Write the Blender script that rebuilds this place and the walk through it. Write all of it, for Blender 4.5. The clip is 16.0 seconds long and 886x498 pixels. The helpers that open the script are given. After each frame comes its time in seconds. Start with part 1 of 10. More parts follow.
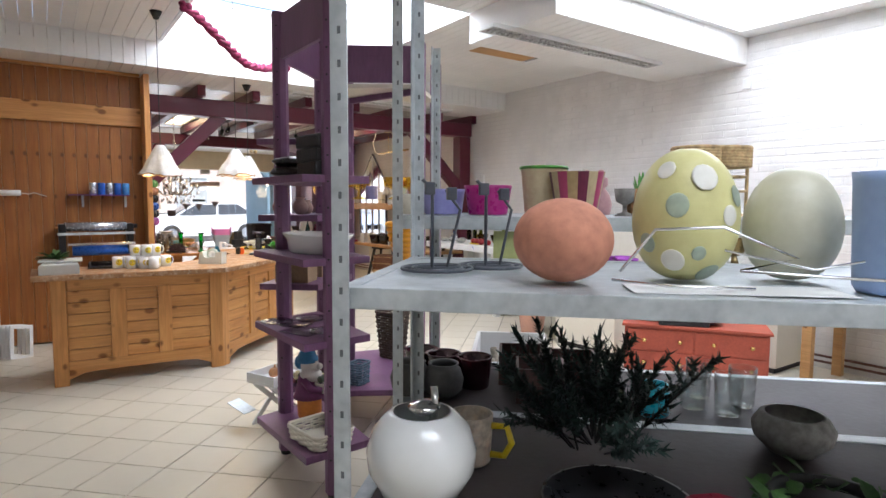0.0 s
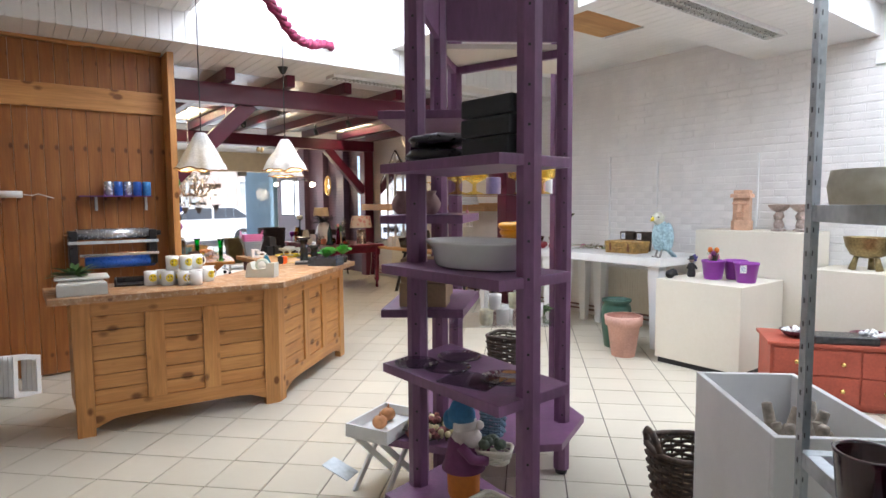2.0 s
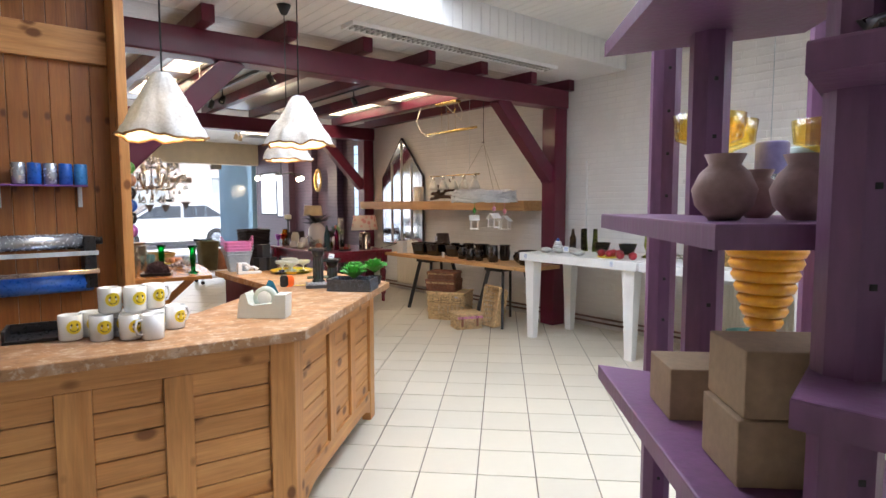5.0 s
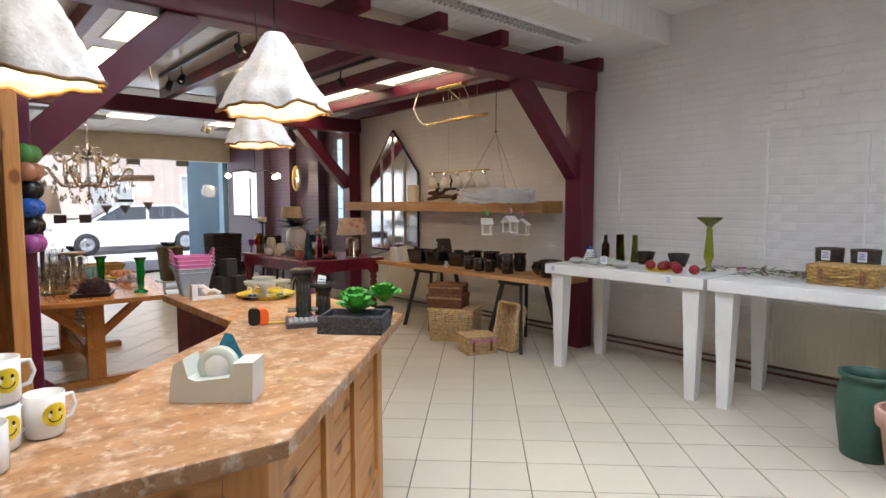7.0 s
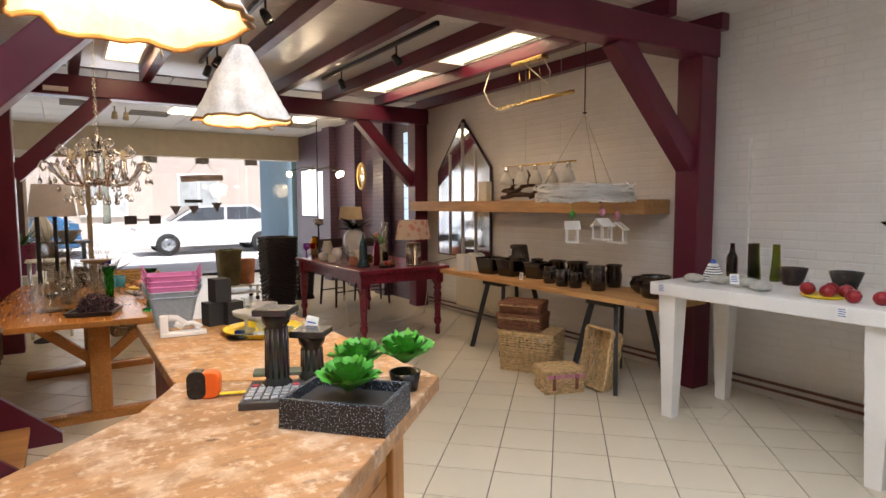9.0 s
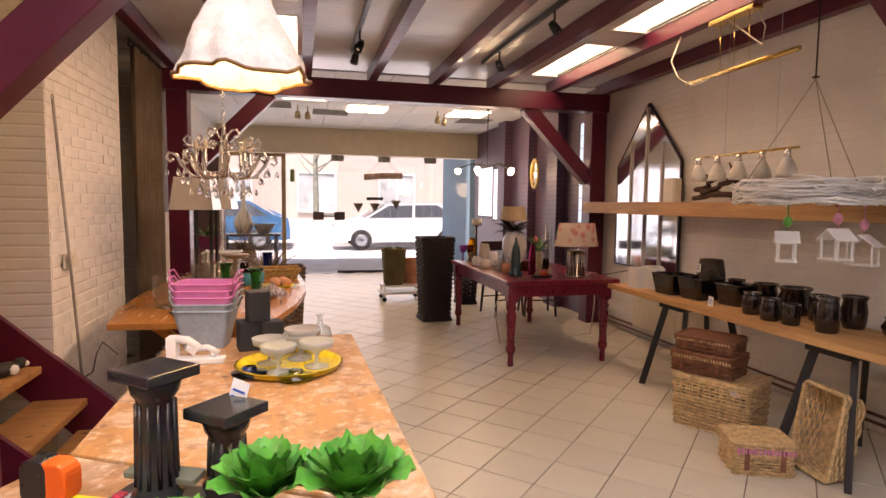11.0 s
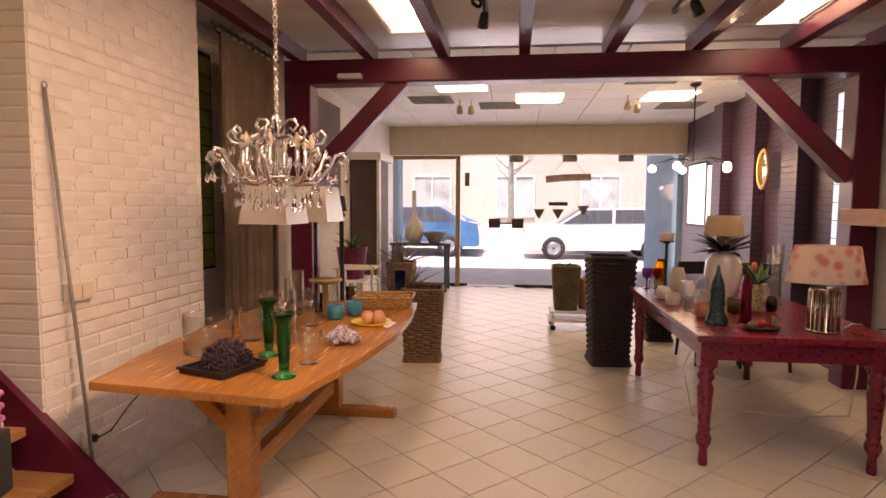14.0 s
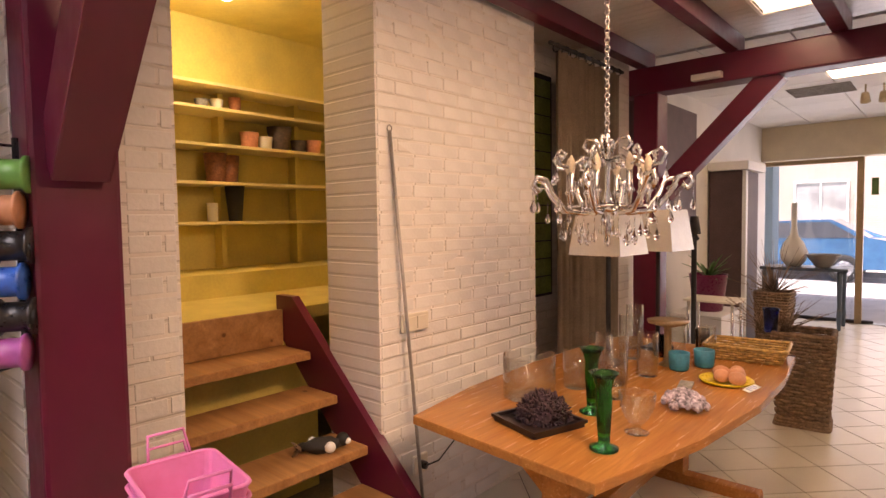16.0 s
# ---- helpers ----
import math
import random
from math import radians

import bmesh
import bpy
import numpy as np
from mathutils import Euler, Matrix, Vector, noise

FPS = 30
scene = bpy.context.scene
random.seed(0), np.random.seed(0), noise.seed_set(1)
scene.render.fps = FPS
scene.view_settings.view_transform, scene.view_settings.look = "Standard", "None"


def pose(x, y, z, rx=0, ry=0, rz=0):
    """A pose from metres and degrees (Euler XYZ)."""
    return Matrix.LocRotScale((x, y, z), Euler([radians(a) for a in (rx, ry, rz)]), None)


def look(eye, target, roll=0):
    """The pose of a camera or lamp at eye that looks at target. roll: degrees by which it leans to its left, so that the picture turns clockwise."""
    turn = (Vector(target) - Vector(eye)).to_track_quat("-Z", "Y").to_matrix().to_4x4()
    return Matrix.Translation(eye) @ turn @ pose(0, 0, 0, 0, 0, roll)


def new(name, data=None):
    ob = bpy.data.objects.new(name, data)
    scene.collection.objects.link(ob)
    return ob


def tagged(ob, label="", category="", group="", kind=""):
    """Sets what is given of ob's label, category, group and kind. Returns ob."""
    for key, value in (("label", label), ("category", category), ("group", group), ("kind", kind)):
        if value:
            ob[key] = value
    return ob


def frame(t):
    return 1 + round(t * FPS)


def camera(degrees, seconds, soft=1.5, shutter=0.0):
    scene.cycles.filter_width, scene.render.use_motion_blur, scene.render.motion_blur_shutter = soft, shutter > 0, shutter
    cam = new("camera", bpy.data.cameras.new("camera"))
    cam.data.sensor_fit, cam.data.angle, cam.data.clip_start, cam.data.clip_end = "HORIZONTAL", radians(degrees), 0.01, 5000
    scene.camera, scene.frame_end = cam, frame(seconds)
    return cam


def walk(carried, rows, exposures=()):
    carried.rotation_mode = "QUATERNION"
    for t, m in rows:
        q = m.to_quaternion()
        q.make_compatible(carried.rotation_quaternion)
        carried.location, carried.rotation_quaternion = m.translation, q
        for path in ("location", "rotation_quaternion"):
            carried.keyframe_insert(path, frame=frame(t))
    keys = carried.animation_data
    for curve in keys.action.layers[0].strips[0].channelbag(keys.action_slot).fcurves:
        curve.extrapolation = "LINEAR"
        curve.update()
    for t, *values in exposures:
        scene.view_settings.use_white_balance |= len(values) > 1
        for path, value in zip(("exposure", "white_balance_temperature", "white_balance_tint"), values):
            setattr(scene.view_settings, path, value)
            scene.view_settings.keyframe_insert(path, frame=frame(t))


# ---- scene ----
cam = camera(75.1, 16.0)
PATH = [
    (0, (-0.026, 0.071, 1.431), (1.117, 1.704, 1.27), 0.3),
    (0.5, (-0.076, 0.374, 1.431), (1.056, 2.016, 1.272), -0.1),
    (1, (-0.164, 0.668, 1.435), (0.966, 2.31, 1.279), -0.1),
    (1.5, (-0.234, 0.955, 1.427), (0.924, 2.579, 1.274), -0.1),
    (2, (-0.22, 1.267, 1.402), (0.968, 2.869, 1.246), -0.4),
    (2.5, (-0.207, 1.556, 1.39), (1.003, 3.141, 1.239), -0.4),
    (3, (-0.184, 1.842, 1.415), (1.036, 3.419, 1.258), -0.4),
    (3.5, (-0.092, 2.113, 1.392), (1.154, 3.669, 1.231), -0.3),
    (4, (0.047, 2.421, 1.395), (1.302, 3.969, 1.231), -0.4),
    (4.5, (0.148, 2.694, 1.385), (1.399, 4.246, 1.224), -0.2),
    (7, (0.689, 3.951, 1.388), (2.007, 5.447, 1.23), -0.1),
    (7.5, (0.899, 4.152, 1.391), (2.216, 5.648, 1.228), -0.2),
    (8, (1.067, 4.358, 1.375), (2.353, 5.88, 1.211), -0.2),
    (8.5, (1.228, 4.548, 1.387), (2.427, 6.14, 1.224), -0.2),
    (9, (1.409, 4.674, 1.389), (2.503, 6.341, 1.23), -0.3),
    (9.5, (1.624, 4.792, 1.399), (2.543, 6.561, 1.241), -0.1),
    (10, (1.797, 4.925, 1.377), (2.541, 6.775, 1.222), 0.2),
    (12.5, (2.581, 5.912, 1.371), (2.835, 7.889, 1.206), 0.9),
    (13, (2.722, 6.178, 1.379), (2.924, 8.161, 1.214), 0.8),
    (13.5, (2.769, 6.37, 1.387), (2.829, 8.363, 1.224), 0.6),
    (14, (2.776, 6.535, 1.424), (2.529, 8.513, 1.271), 0.3),
    (14.5, (2.828, 6.663, 1.441), (2.243, 8.57, 1.303), -0.5),
    (15, (2.853, 6.785, 1.467), (1.94, 8.56, 1.347), -0.7),
    (15.5, (2.81, 6.855, 1.49), (1.641, 8.473, 1.38), -0.8),
    (16, (2.713, 6.959, 1.504), (1.391, 8.457, 1.401), -0.8),
]
EXPOSURES = [(0.0, 1.10, 6050, 13), (4.5, 1.16, 5850, 12), (8.0, 0.75, 6150, 12), (10.0, 0.97, 6800, 20), (12.5, 0.86, 7450, 40), (16.0, 1.15, 7200, 32)]
walk(cam, [(t, look(eye, target, roll)) for t, eye, target, roll in PATH], EXPOSURES)

# ---- sky, sun and large lights ----
world = bpy.data.worlds.new("world")
scene.world = world
world.use_nodes = True
sky = world.node_tree.nodes.new("ShaderNodeTexSky")
sky.sky_type, sky.sun_disc = "NISHITA", False
sky.sun_elevation, sky.sun_rotation = radians(72), radians(200)
sky.dust_density, sky.air_density = 4.0, 1.0
world.node_tree.links.new(sky.outputs["Color"], world.node_tree.nodes["Background"].inputs["Color"])
world.node_tree.nodes["Background"].inputs["Strength"].default_value = 0.15


def lamp(name, kind, at, energy, colour, size=(1, 1), angle=None):
    data = bpy.data.lights.new(name, kind)
    data.energy, data.color = energy, colour
    if kind == "AREA":
        data.shape, data.size, data.size_y = "RECTANGLE", size[0], size[1]
    elif kind == "SUN":
        data.angle = angle
    else:
        data.shadow_soft_size = size[0]
    ob = new(name, data)
    ob.matrix_basis = at
    return ob


lamp("sun", "SUN", look((0, 0, 30), (3.3, 9.2, 0)), 5.0, (1.0, 0.97, 0.92), angle=radians(3))
# Sky light through the openings: two roof lights in view, the shop front.
lamp("skylight_one", "AREA", pose(2.0, 5.25, 3.52, 0, 0, 0), 58, (0.90, 0.95, 1.0), (1.94, 2.47))
lamp("skylight_two", "AREA", pose(4.1, 1.83, 3.52, 0, 0, 0), 46, (0.90, 0.95, 1.0), (2.39, 2.24))
# Unseen third roof light, added behind the camera to brighten the rack and stand.
lamp("unseen_skylight_three", "AREA", pose(0.6, -0.55, 3.52, 0, 0, 0), 21, (0.90, 0.95, 1.0), (1.58, 1.38))
lamp("shop_front_daylight", "AREA", pose(3.0, 16.9, 1.3, 90, 0, 180), 24, (0.93, 0.96, 1.0), (5.0, 2.1))
# The bulb of the room up the stair.
lamp("upper_room_bulb", "POINT", pose(-0.45, 8.55, 2.70), 7.5, (1.0, 0.82, 0.50), (0.06,))
# Spots on the ceiling tracks of the front room, turned to the walls.
for at, to, watts in (((3.2, 8.3, 2.55), (0.9, 9.6, 1.2), 58), ((2.6, 9.9, 2.55), (5.3, 9.2, 1.3), 22), ((3.3, 8.0, 2.55), (1.4, 7.6, 0.6), 30)):
    spot = lamp("track_spot_beam", "SPOT", look(at, to), watts, (1.0, 0.70, 0.40), (0.18,))
    spot.data.spot_size, spot.data.spot_blend = radians(85), 0.8


# ---- small building kit ----
class Geo:
    """Collects faces of one mesh; m is the material slot of what is added next."""

    def __init__(self):
        self.bm, self.m = bmesh.new(), 0

    def _done(self, verts, mat=None, smooth=False):
        if mat is not None:
            bmesh.ops.transform(self.bm, matrix=mat, verts=verts)
        faces = {f for v in verts for f in v.link_faces}
        for f in faces:
            f.material_index, f.smooth = self.m, smooth
        return self

    def box(self, x0, y0, z0, x1, y1, z1, bevel=0.0, mat=None):
        made = bmesh.ops.create_cube(self.bm, size=1.0)["verts"]
        for v in made:
            v.co = ((x0 + x1) / 2 + v.co.x * (x1 - x0), (y0 + y1) / 2 + v.co.y * (y1 - y0), (z0 + z1) / 2 + v.co.z * (z1 - z0))
        if bevel:
            edges = list({e for v in made for e in v.link_edges})
            out = bmesh.ops.bevel(self.bm, geom=edges, offset=bevel, segments=2, profile=0.6, affect="EDGES")
            made = list({v for f in out["faces"] for v in f.verts} | {v for v in made if v.is_valid})
            seen, todo = set(made), list(made)
            while todo:
                for e in todo.pop().link_edges:
                    for v in e.verts:
                        if v not in seen:
                            seen.add(v), todo.append(v)
            made = list(seen)
        return self._done(made, mat)

    def lathe(self, profile, seg=20, mat=None, closed=True, smooth=True, squash=None):
        """Profile of (radius, z) from bottom to top, turned round z."""
        rings = []
        for r, z in profile:
            if r < 1e-5:
                rings.append([self.bm.verts.new((0, 0, z))])
            else:
                rings.append([self.bm.verts.new((r * math.cos(2 * math.pi * k / seg), r * math.sin(2 * math.pi * k / seg), z)) for k in range(seg)])
        for a, b in zip(rings, rings[1:]):
            for k in range(seg):
                q = [a[k % len(a)], a[(k + 1) % len(a)], b[(k + 1) % len(b)], b[k % len(b)]]
                q = list(dict.fromkeys(q))
                if len(q) > 2:
                    self.bm.faces.new(q)
        verts = [v for ring in rings for v in ring]
        if squash:
            for v in verts:
                squash(v)
        if closed:
            for ring, flip in ((rings[0], True), (rings[-1], False)):
                if len(ring) > 2:
                    self.bm.faces.new(ring[::-1] if flip else ring)
        return self._done(verts, mat, smooth)

    def prism(self, points, z0, z1, mat=None, bevel=0.0):
        """A flat plate with that outline (x, y), counter-clockwise, from z0 to z1."""
        low = [self.bm.verts.new((x, y, z0)) for x, y in points]
        top = [self.bm.verts.new((x, y, z1)) for x, y in points]
        self.bm.faces.new(low[::-1])
        cap = self.bm.faces.new(top)
        for k in range(len(points)):
            n = (k + 1) % len(points)
            self.bm.faces.new((low[k], low[n], top[n], top[k]))
        verts = low + top
        if bevel:
            out = bmesh.ops.bevel(self.bm, geom=list(cap.edges), offset=bevel, segments=2, profile=0.6, affect="EDGES")
            verts = list({v for f in out["faces"] for v in f.verts} | {v for v in verts if v.is_valid})
        return self._done(verts, mat)

    def tube(self, points, r, seg=8, mat=None, ends=True, smooth=True):
        """A round rod along points; r is one radius or one for each point."""
        pts = [Vector(p) for p in points]
        radii = r if isinstance(r, (list, tuple)) else [r] * len(pts)
        rings, side = [], None
        for k, p in enumerate(pts):
            d = (pts[min(k + 1, len(pts) - 1)] - pts[max(k - 1, 0)]).normalized()
            if side is None:
                side = d.orthogonal().normalized()
            side = (side - d * side.dot(d))
            side = side.normalized() if side.length > 1e-6 else d.orthogonal().normalized()
            up = d.cross(side)
            rings.append([self.bm.verts.new(p + (side * math.cos(2 * math.pi * j / seg) + up * math.sin(2 * math.pi * j / seg)) * radii[k]) for j in range(seg)])
        for a, b in zip(rings, rings[1:]):
            for j in range(seg):
                self.bm.faces.new((a[j], a[(j + 1) % seg], b[(j + 1) % seg], b[j]))
        if ends:
            self.bm.faces.new(rings[0][::-1]), self.bm.faces.new(rings[-1])
        return self._done([v for ring in rings for v in ring], mat, smooth)

    def beam(self, a, b, w, h, bevel=0.006):
        """A squared timber from a to b, w wide and h deep."""
        a, b = Vector(a), Vector(b)
        d = b - a
        m = Matrix.Translation(a) @ d.to_track_quat("Z", "Y").to_matrix().to_4x4()
        return self.box(-w / 2, -h / 2, 0, w / 2, h / 2, d.length, bevel, m)

    def ball(self, x, y, z, rx, ry=None, rz=None, seg=14, rings=9, bump=0.0, seed=0):
        made = bmesh.ops.create_uvsphere(self.bm, u_segments=seg, v_segments=rings, radius=1.0)["verts"]
        ry, rz = ry or rx, rz or rx
        for v in made:
            s = 1 + bump * noise.noise(v.co * 2.5 + Vector((seed, seed * 2.1, 0)))
            v.co = (x + v.co.x * rx * s, y + v.co.y * ry * s, z + v.co.z * rz * s)
        return self._done(made, None, True)

    def quad(self, pts):
        vs = [self.bm.verts.new(p) for p in pts]
        f = self.bm.faces.new(vs)
        f.material_index = self.m
        return self

    def torus(self, x, y, z, big, small, seg=20, sides=8, mat=None):
        verts = [[self.bm.verts.new((x + (big + small * math.cos(2 * math.pi * j / sides)) * math.cos(2 * math.pi * k / seg), y + (big + small * math.cos(2 * math.pi * j / sides)) * math.sin(2 * math.pi * k / seg), z + small * math.sin(2 * math.pi * j / sides))) for j in range(sides)] for k in range(seg)]
        for k in range(seg):
            for j in range(sides):
                self.bm.faces.new((verts[k][j], verts[(k + 1) % seg][j], verts[(k + 1) % seg][(j + 1) % sides], verts[k][(j + 1) % sides]))
        return self._done([v for r in verts for v in r], mat, True)

    def mesh(self, name, mats):
        me = bpy.data.meshes.new(name)
        bmesh.ops.recalc_face_normals(self.bm, faces=self.bm.faces[:])
        self.bm.to_mesh(me)
        self.bm.free()
        for m in mats if isinstance(mats, (list, tuple)) else [mats]:
            me.materials.append(m)
        return me


def solid(name, geo, mats, label="", category="", at=None, group="", kind=""):
    """A thing of one mesh."""
    ob = new(name, geo.mesh(name, mats))
    if at is not None:
        ob.matrix_basis = at
    return tagged(ob, label, category, group, kind)


def thing(name, parts, label="", category="", at=None, group="", kind=""):
    """An Empty at the base with its parts: rows of (name, geo, materials[, label])."""
    root = new(name)
    root.empty_display_size = 0.05
    for row in parts:
        ob = new(row[0], row[1].mesh(row[0], row[2]))
        ob.parent = root
        if len(row) > 3:
            ob["label"] = row[3]
    if at is not None:
        root.matrix_basis = at
    return tagged(root, label, category, group, kind)


def part(parent, name, geo, mats, label=""):
    ob = new(name, geo.mesh(name, mats))
    ob.parent = parent
    if label:
        ob["label"] = label
    return ob


# ---- materials ----
def surface(name, colour, rough=0.6, metal=0.0, vary=0.12, scale=6.0, fine=60.0, bump=0.15, stretch=(1, 1, 1), second=None, mix=0.5, spec=0.5, random_tint=0.0, coat=0.0, sheen=0.0, wear=None):
    """A procedural surface: base colour, large stains, fine grain and relief; second: a colour that shows through in patches."""
    mat = bpy.data.materials.new(name)
    mat.use_nodes = True
    nt = mat.node_tree
    n, lk = nt.nodes, nt.links
    bsdf = n["Principled BSDF"]
    bsdf.inputs["Metallic"].default_value = metal
    bsdf.inputs["Specular IOR Level"].default_value = spec
    bsdf.inputs["Coat Weight"].default_value = coat
    tc = n.new("ShaderNodeTexCoord")
    mp = n.new("ShaderNodeMapping")
    mp.inputs["Scale"].default_value = stretch
    lk.new(tc.outputs["Object"], mp.inputs["Vector"])
    big, small = n.new("ShaderNodeTexNoise"), n.new("ShaderNodeTexNoise")
    for t, s, d in ((big, scale, 3.0), (small, fine, 4.0)):
        t.inputs["Scale"].default_value, t.inputs["Detail"].default_value = s, d
        lk.new(mp.outputs["Vector"], t.inputs["Vector"])
    ramp = n.new("ShaderNodeMapRange")
    ramp.inputs["From Min"].default_value, ramp.inputs["From Max"].default_value = 0.3, 0.7
    lk.new(big.outputs["Fac"], ramp.inputs["Value"])
    dark = [c * (1 - vary) for c in colour]
    lite = [min(1, c * (1 + vary)) for c in colour]
    if second:
        dark = [a * (1 - mix) + b * mix for a, b in zip(colour, second)]
    mx = n.new("ShaderNodeMix")
    mx.data_type = "RGBA"
    mx.inputs["A"].default_value, mx.inputs["B"].default_value = (*dark, 1), (*lite, 1)
    lk.new(ramp.outputs["Result"], mx.inputs["Factor"])
    grain = n.new("ShaderNodeMix")
    grain.data_type, grain.blend_type = "RGBA", "OVERLAY"
    grain.inputs["Factor"].default_value = min(1.0, vary * 2.2)
    lk.new(mx.outputs["Result"], grain.inputs["A"])
    lk.new(small.outputs["Color" if second else "Fac"], grain.inputs["B"])
    last = grain.outputs["Result"]
    if random_tint:
        info, hsv, rr = n.new("ShaderNodeObjectInfo"), n.new("ShaderNodeHueSaturation"), n.new("ShaderNodeMapRange")
        rr.inputs["To Min"].default_value, rr.inputs["To Max"].default_value = 1 - random_tint, 1 + random_tint
        lk.new(info.outputs["Random"], rr.inputs["Value"])
        lk.new(rr.outputs["Result"], hsv.inputs["Value"])
        lk.new(last, hsv.inputs["Color"])
        last = hsv.outputs["Color"]
    lk.new(last, bsdf.inputs["Base Color"])
    rg = n.new("ShaderNodeMapRange")
    rg.inputs["To Min"].default_value, rg.inputs["To Max"].default_value = max(0.03, rough - 0.12), min(1, rough + 0.12)
    lk.new(small.outputs["Fac"], rg.inputs["Value"])
    lk.new(rg.outputs["Result"], bsdf.inputs["Roughness"])
    if bump:
        bp = n.new("ShaderNodeBump")
        bp.inputs["Strength"].default_value, bp.inputs["Distance"].default_value = bump, 0.004
        lk.new(small.outputs["Fac"], bp.inputs["Height"])
        lk.new(bp.outputs["Normal"], bsdf.inputs["Normal"])
    return mat


def wood(name, colour, dark, rough=0.5, along=0, scale=1.0, knots=0.0, spec=0.4, random_tint=0.08, worn=False):
    """Timber with grain along one axis (0 x, 1 y, 2 z) and, if asked, round knots."""
    mat = bpy.data.materials.new(name)
    mat.use_nodes = True
    n, lk = mat.node_tree.nodes, mat.node_tree.links
    bsdf = n["Principled BSDF"]
    bsdf.inputs["Specular IOR Level"].default_value = spec
    tc, mp, info = n.new("ShaderNodeTexCoord"), n.new("ShaderNodeMapping"), n.new("ShaderNodeObjectInfo")
    st = [14.0, 14.0, 14.0]
    st[along] = 0.9
    mp.inputs["Scale"].default_value = [s * scale for s in st]
    lk.new(tc.outputs["Object"], mp.inputs["Vector"])
    shift = n.new("ShaderNodeVectorMath")
    lk.new(info.outputs["Random"], shift.inputs[1])
    lk.new(mp.outputs["Vector"], shift.inputs[0])
    g1, g2, g3 = (n.new("ShaderNodeTexNoise") for _ in range(3))
    for t, s, d in ((g1, 1.3, 5.0), (g2, 7.0, 6.0)):
        t.inputs["Scale"].default_value, t.inputs["Detail"].default_value = s, d
        t.inputs["Distortion"].default_value = 0.6
        lk.new(shift.outputs["Vector"], t.inputs["Vector"])
    g3.inputs["Scale"].default_value = 2.2
    lk.new(tc.outputs["Object"], g3.inputs["Vector"])
    ramp = n.new("ShaderNodeValToRGB")
    ramp.color_ramp.elements[0].position, ramp.color_ramp.elements[1].position = 0.3, 0.68
    ramp.color_ramp.elements[0].color, ramp.color_ramp.elements[1].color = (*dark, 1), (*colour, 1)
    lk.new(g1.outputs["Fac"], ramp.inputs["Fac"])
    mx = n.new("ShaderNodeMix")
    mx.data_type, mx.blend_type = "RGBA", "OVERLAY"
    mx.inputs["Factor"].default_value = 0.35
    lk.new(ramp.outputs["Color"], mx.inputs["A"]), lk.new(g2.outputs["Fac"], mx.inputs["B"])
    stain = n.new("ShaderNodeMix")
    stain.data_type, stain.blend_type = "RGBA", "OVERLAY"
    stain.inputs["Factor"].default_value = 0.3
    lk.new(mx.outputs["Result"], stain.inputs["A"]), lk.new(g3.outputs["Fac"], stain.inputs["B"])
    last = stain.outputs["Result"]
    if knots:
        ks = [8.5, 8.5, 8.5]
        ks[along] = 5.5
        mk, vor, lim, kx = n.new("ShaderNodeMapping"), n.new("ShaderNodeTexVoronoi"), n.new("ShaderNodeMapRange"), n.new("ShaderNodeMix")
        mk.inputs["Scale"].default_value = ks
        lk.new(tc.outputs["Object"], mk.inputs["Vector"])
        lk.new(mk.outputs["Vector"], vor.inputs["Vector"])
        vor.inputs["Scale"].default_value = 1.0
        lim.inputs["From Min"].default_value, lim.inputs["From Max"].default_value = knots * 0.6, knots
        lim.inputs["To Min"].default_value, lim.inputs["To Max"].default_value = 0.85, 0.0
        lk.new(vor.outputs["Distance"], lim.inputs["Value"])
        kx.data_type = "RGBA"
        kx.inputs["B"].default_value = (dark[0] * 0.3, dark[1] * 0.2, dark[2] * 0.12, 1)
        lk.new(last, kx.inputs["A"]), lk.new(lim.outputs["Result"], kx.inputs["Factor"])
        last = kx.outputs["Result"]
    if worn:
        for s, lo, hi, amount, c in ((9.0, 0.48, 0.60, 0.55, (0.60, 0.46, 0.34)), (20.0, 0.54, 0.64, 0.55, (0.20, 0.095, 0.045)), (36.0, 0.55, 0.64, 0.55, (0.66, 0.54, 0.42)), (60.0, 0.60, 0.68, 0.5, (0.16, 0.08, 0.04))):
            wn, wr, wx = n.new("ShaderNodeTexNoise"), n.new("ShaderNodeMapRange"), n.new("ShaderNodeMix")
            wn.inputs["Scale"].default_value, wn.inputs["Detail"].default_value, wn.inputs["Roughness"].default_value = s, 6.0, 0.65
            lk.new(tc.outputs["Object"], wn.inputs["Vector"])
            wr.inputs["From Min"].default_value, wr.inputs["From Max"].default_value, wr.inputs["To Max"].default_value = lo, hi, amount
            lk.new(wn.outputs["Fac"], wr.inputs["Value"])
            wx.data_type = "RGBA"
            wx.inputs["B"].default_value = (*c, 1)
            lk.new(last, wx.inputs["A"]), lk.new(wr.outputs["Result"], wx.inputs["Factor"])
            last = wx.outputs["Result"]
    if random_tint:
        hsv, rr = n.new("ShaderNodeHueSaturation"), n.new("ShaderNodeMapRange")
        rr.inputs["To Min"].default_value, rr.inputs["To Max"].default_value = 1 - random_tint, 1 + random_tint
        lk.new(info.outputs["Random"], rr.inputs["Value"]), lk.new(rr.outputs["Result"], hsv.inputs["Value"])
        lk.new(last, hsv.inputs["Color"])
        last = hsv.outputs["Color"]
    lk.new(last, bsdf.inputs["Base Color"])
    rg = n.new("ShaderNodeMapRange")
    rg.inputs["To Min"].default_value, rg.inputs["To Max"].default_value = max(0.05, rough - 0.12), rough + 0.15
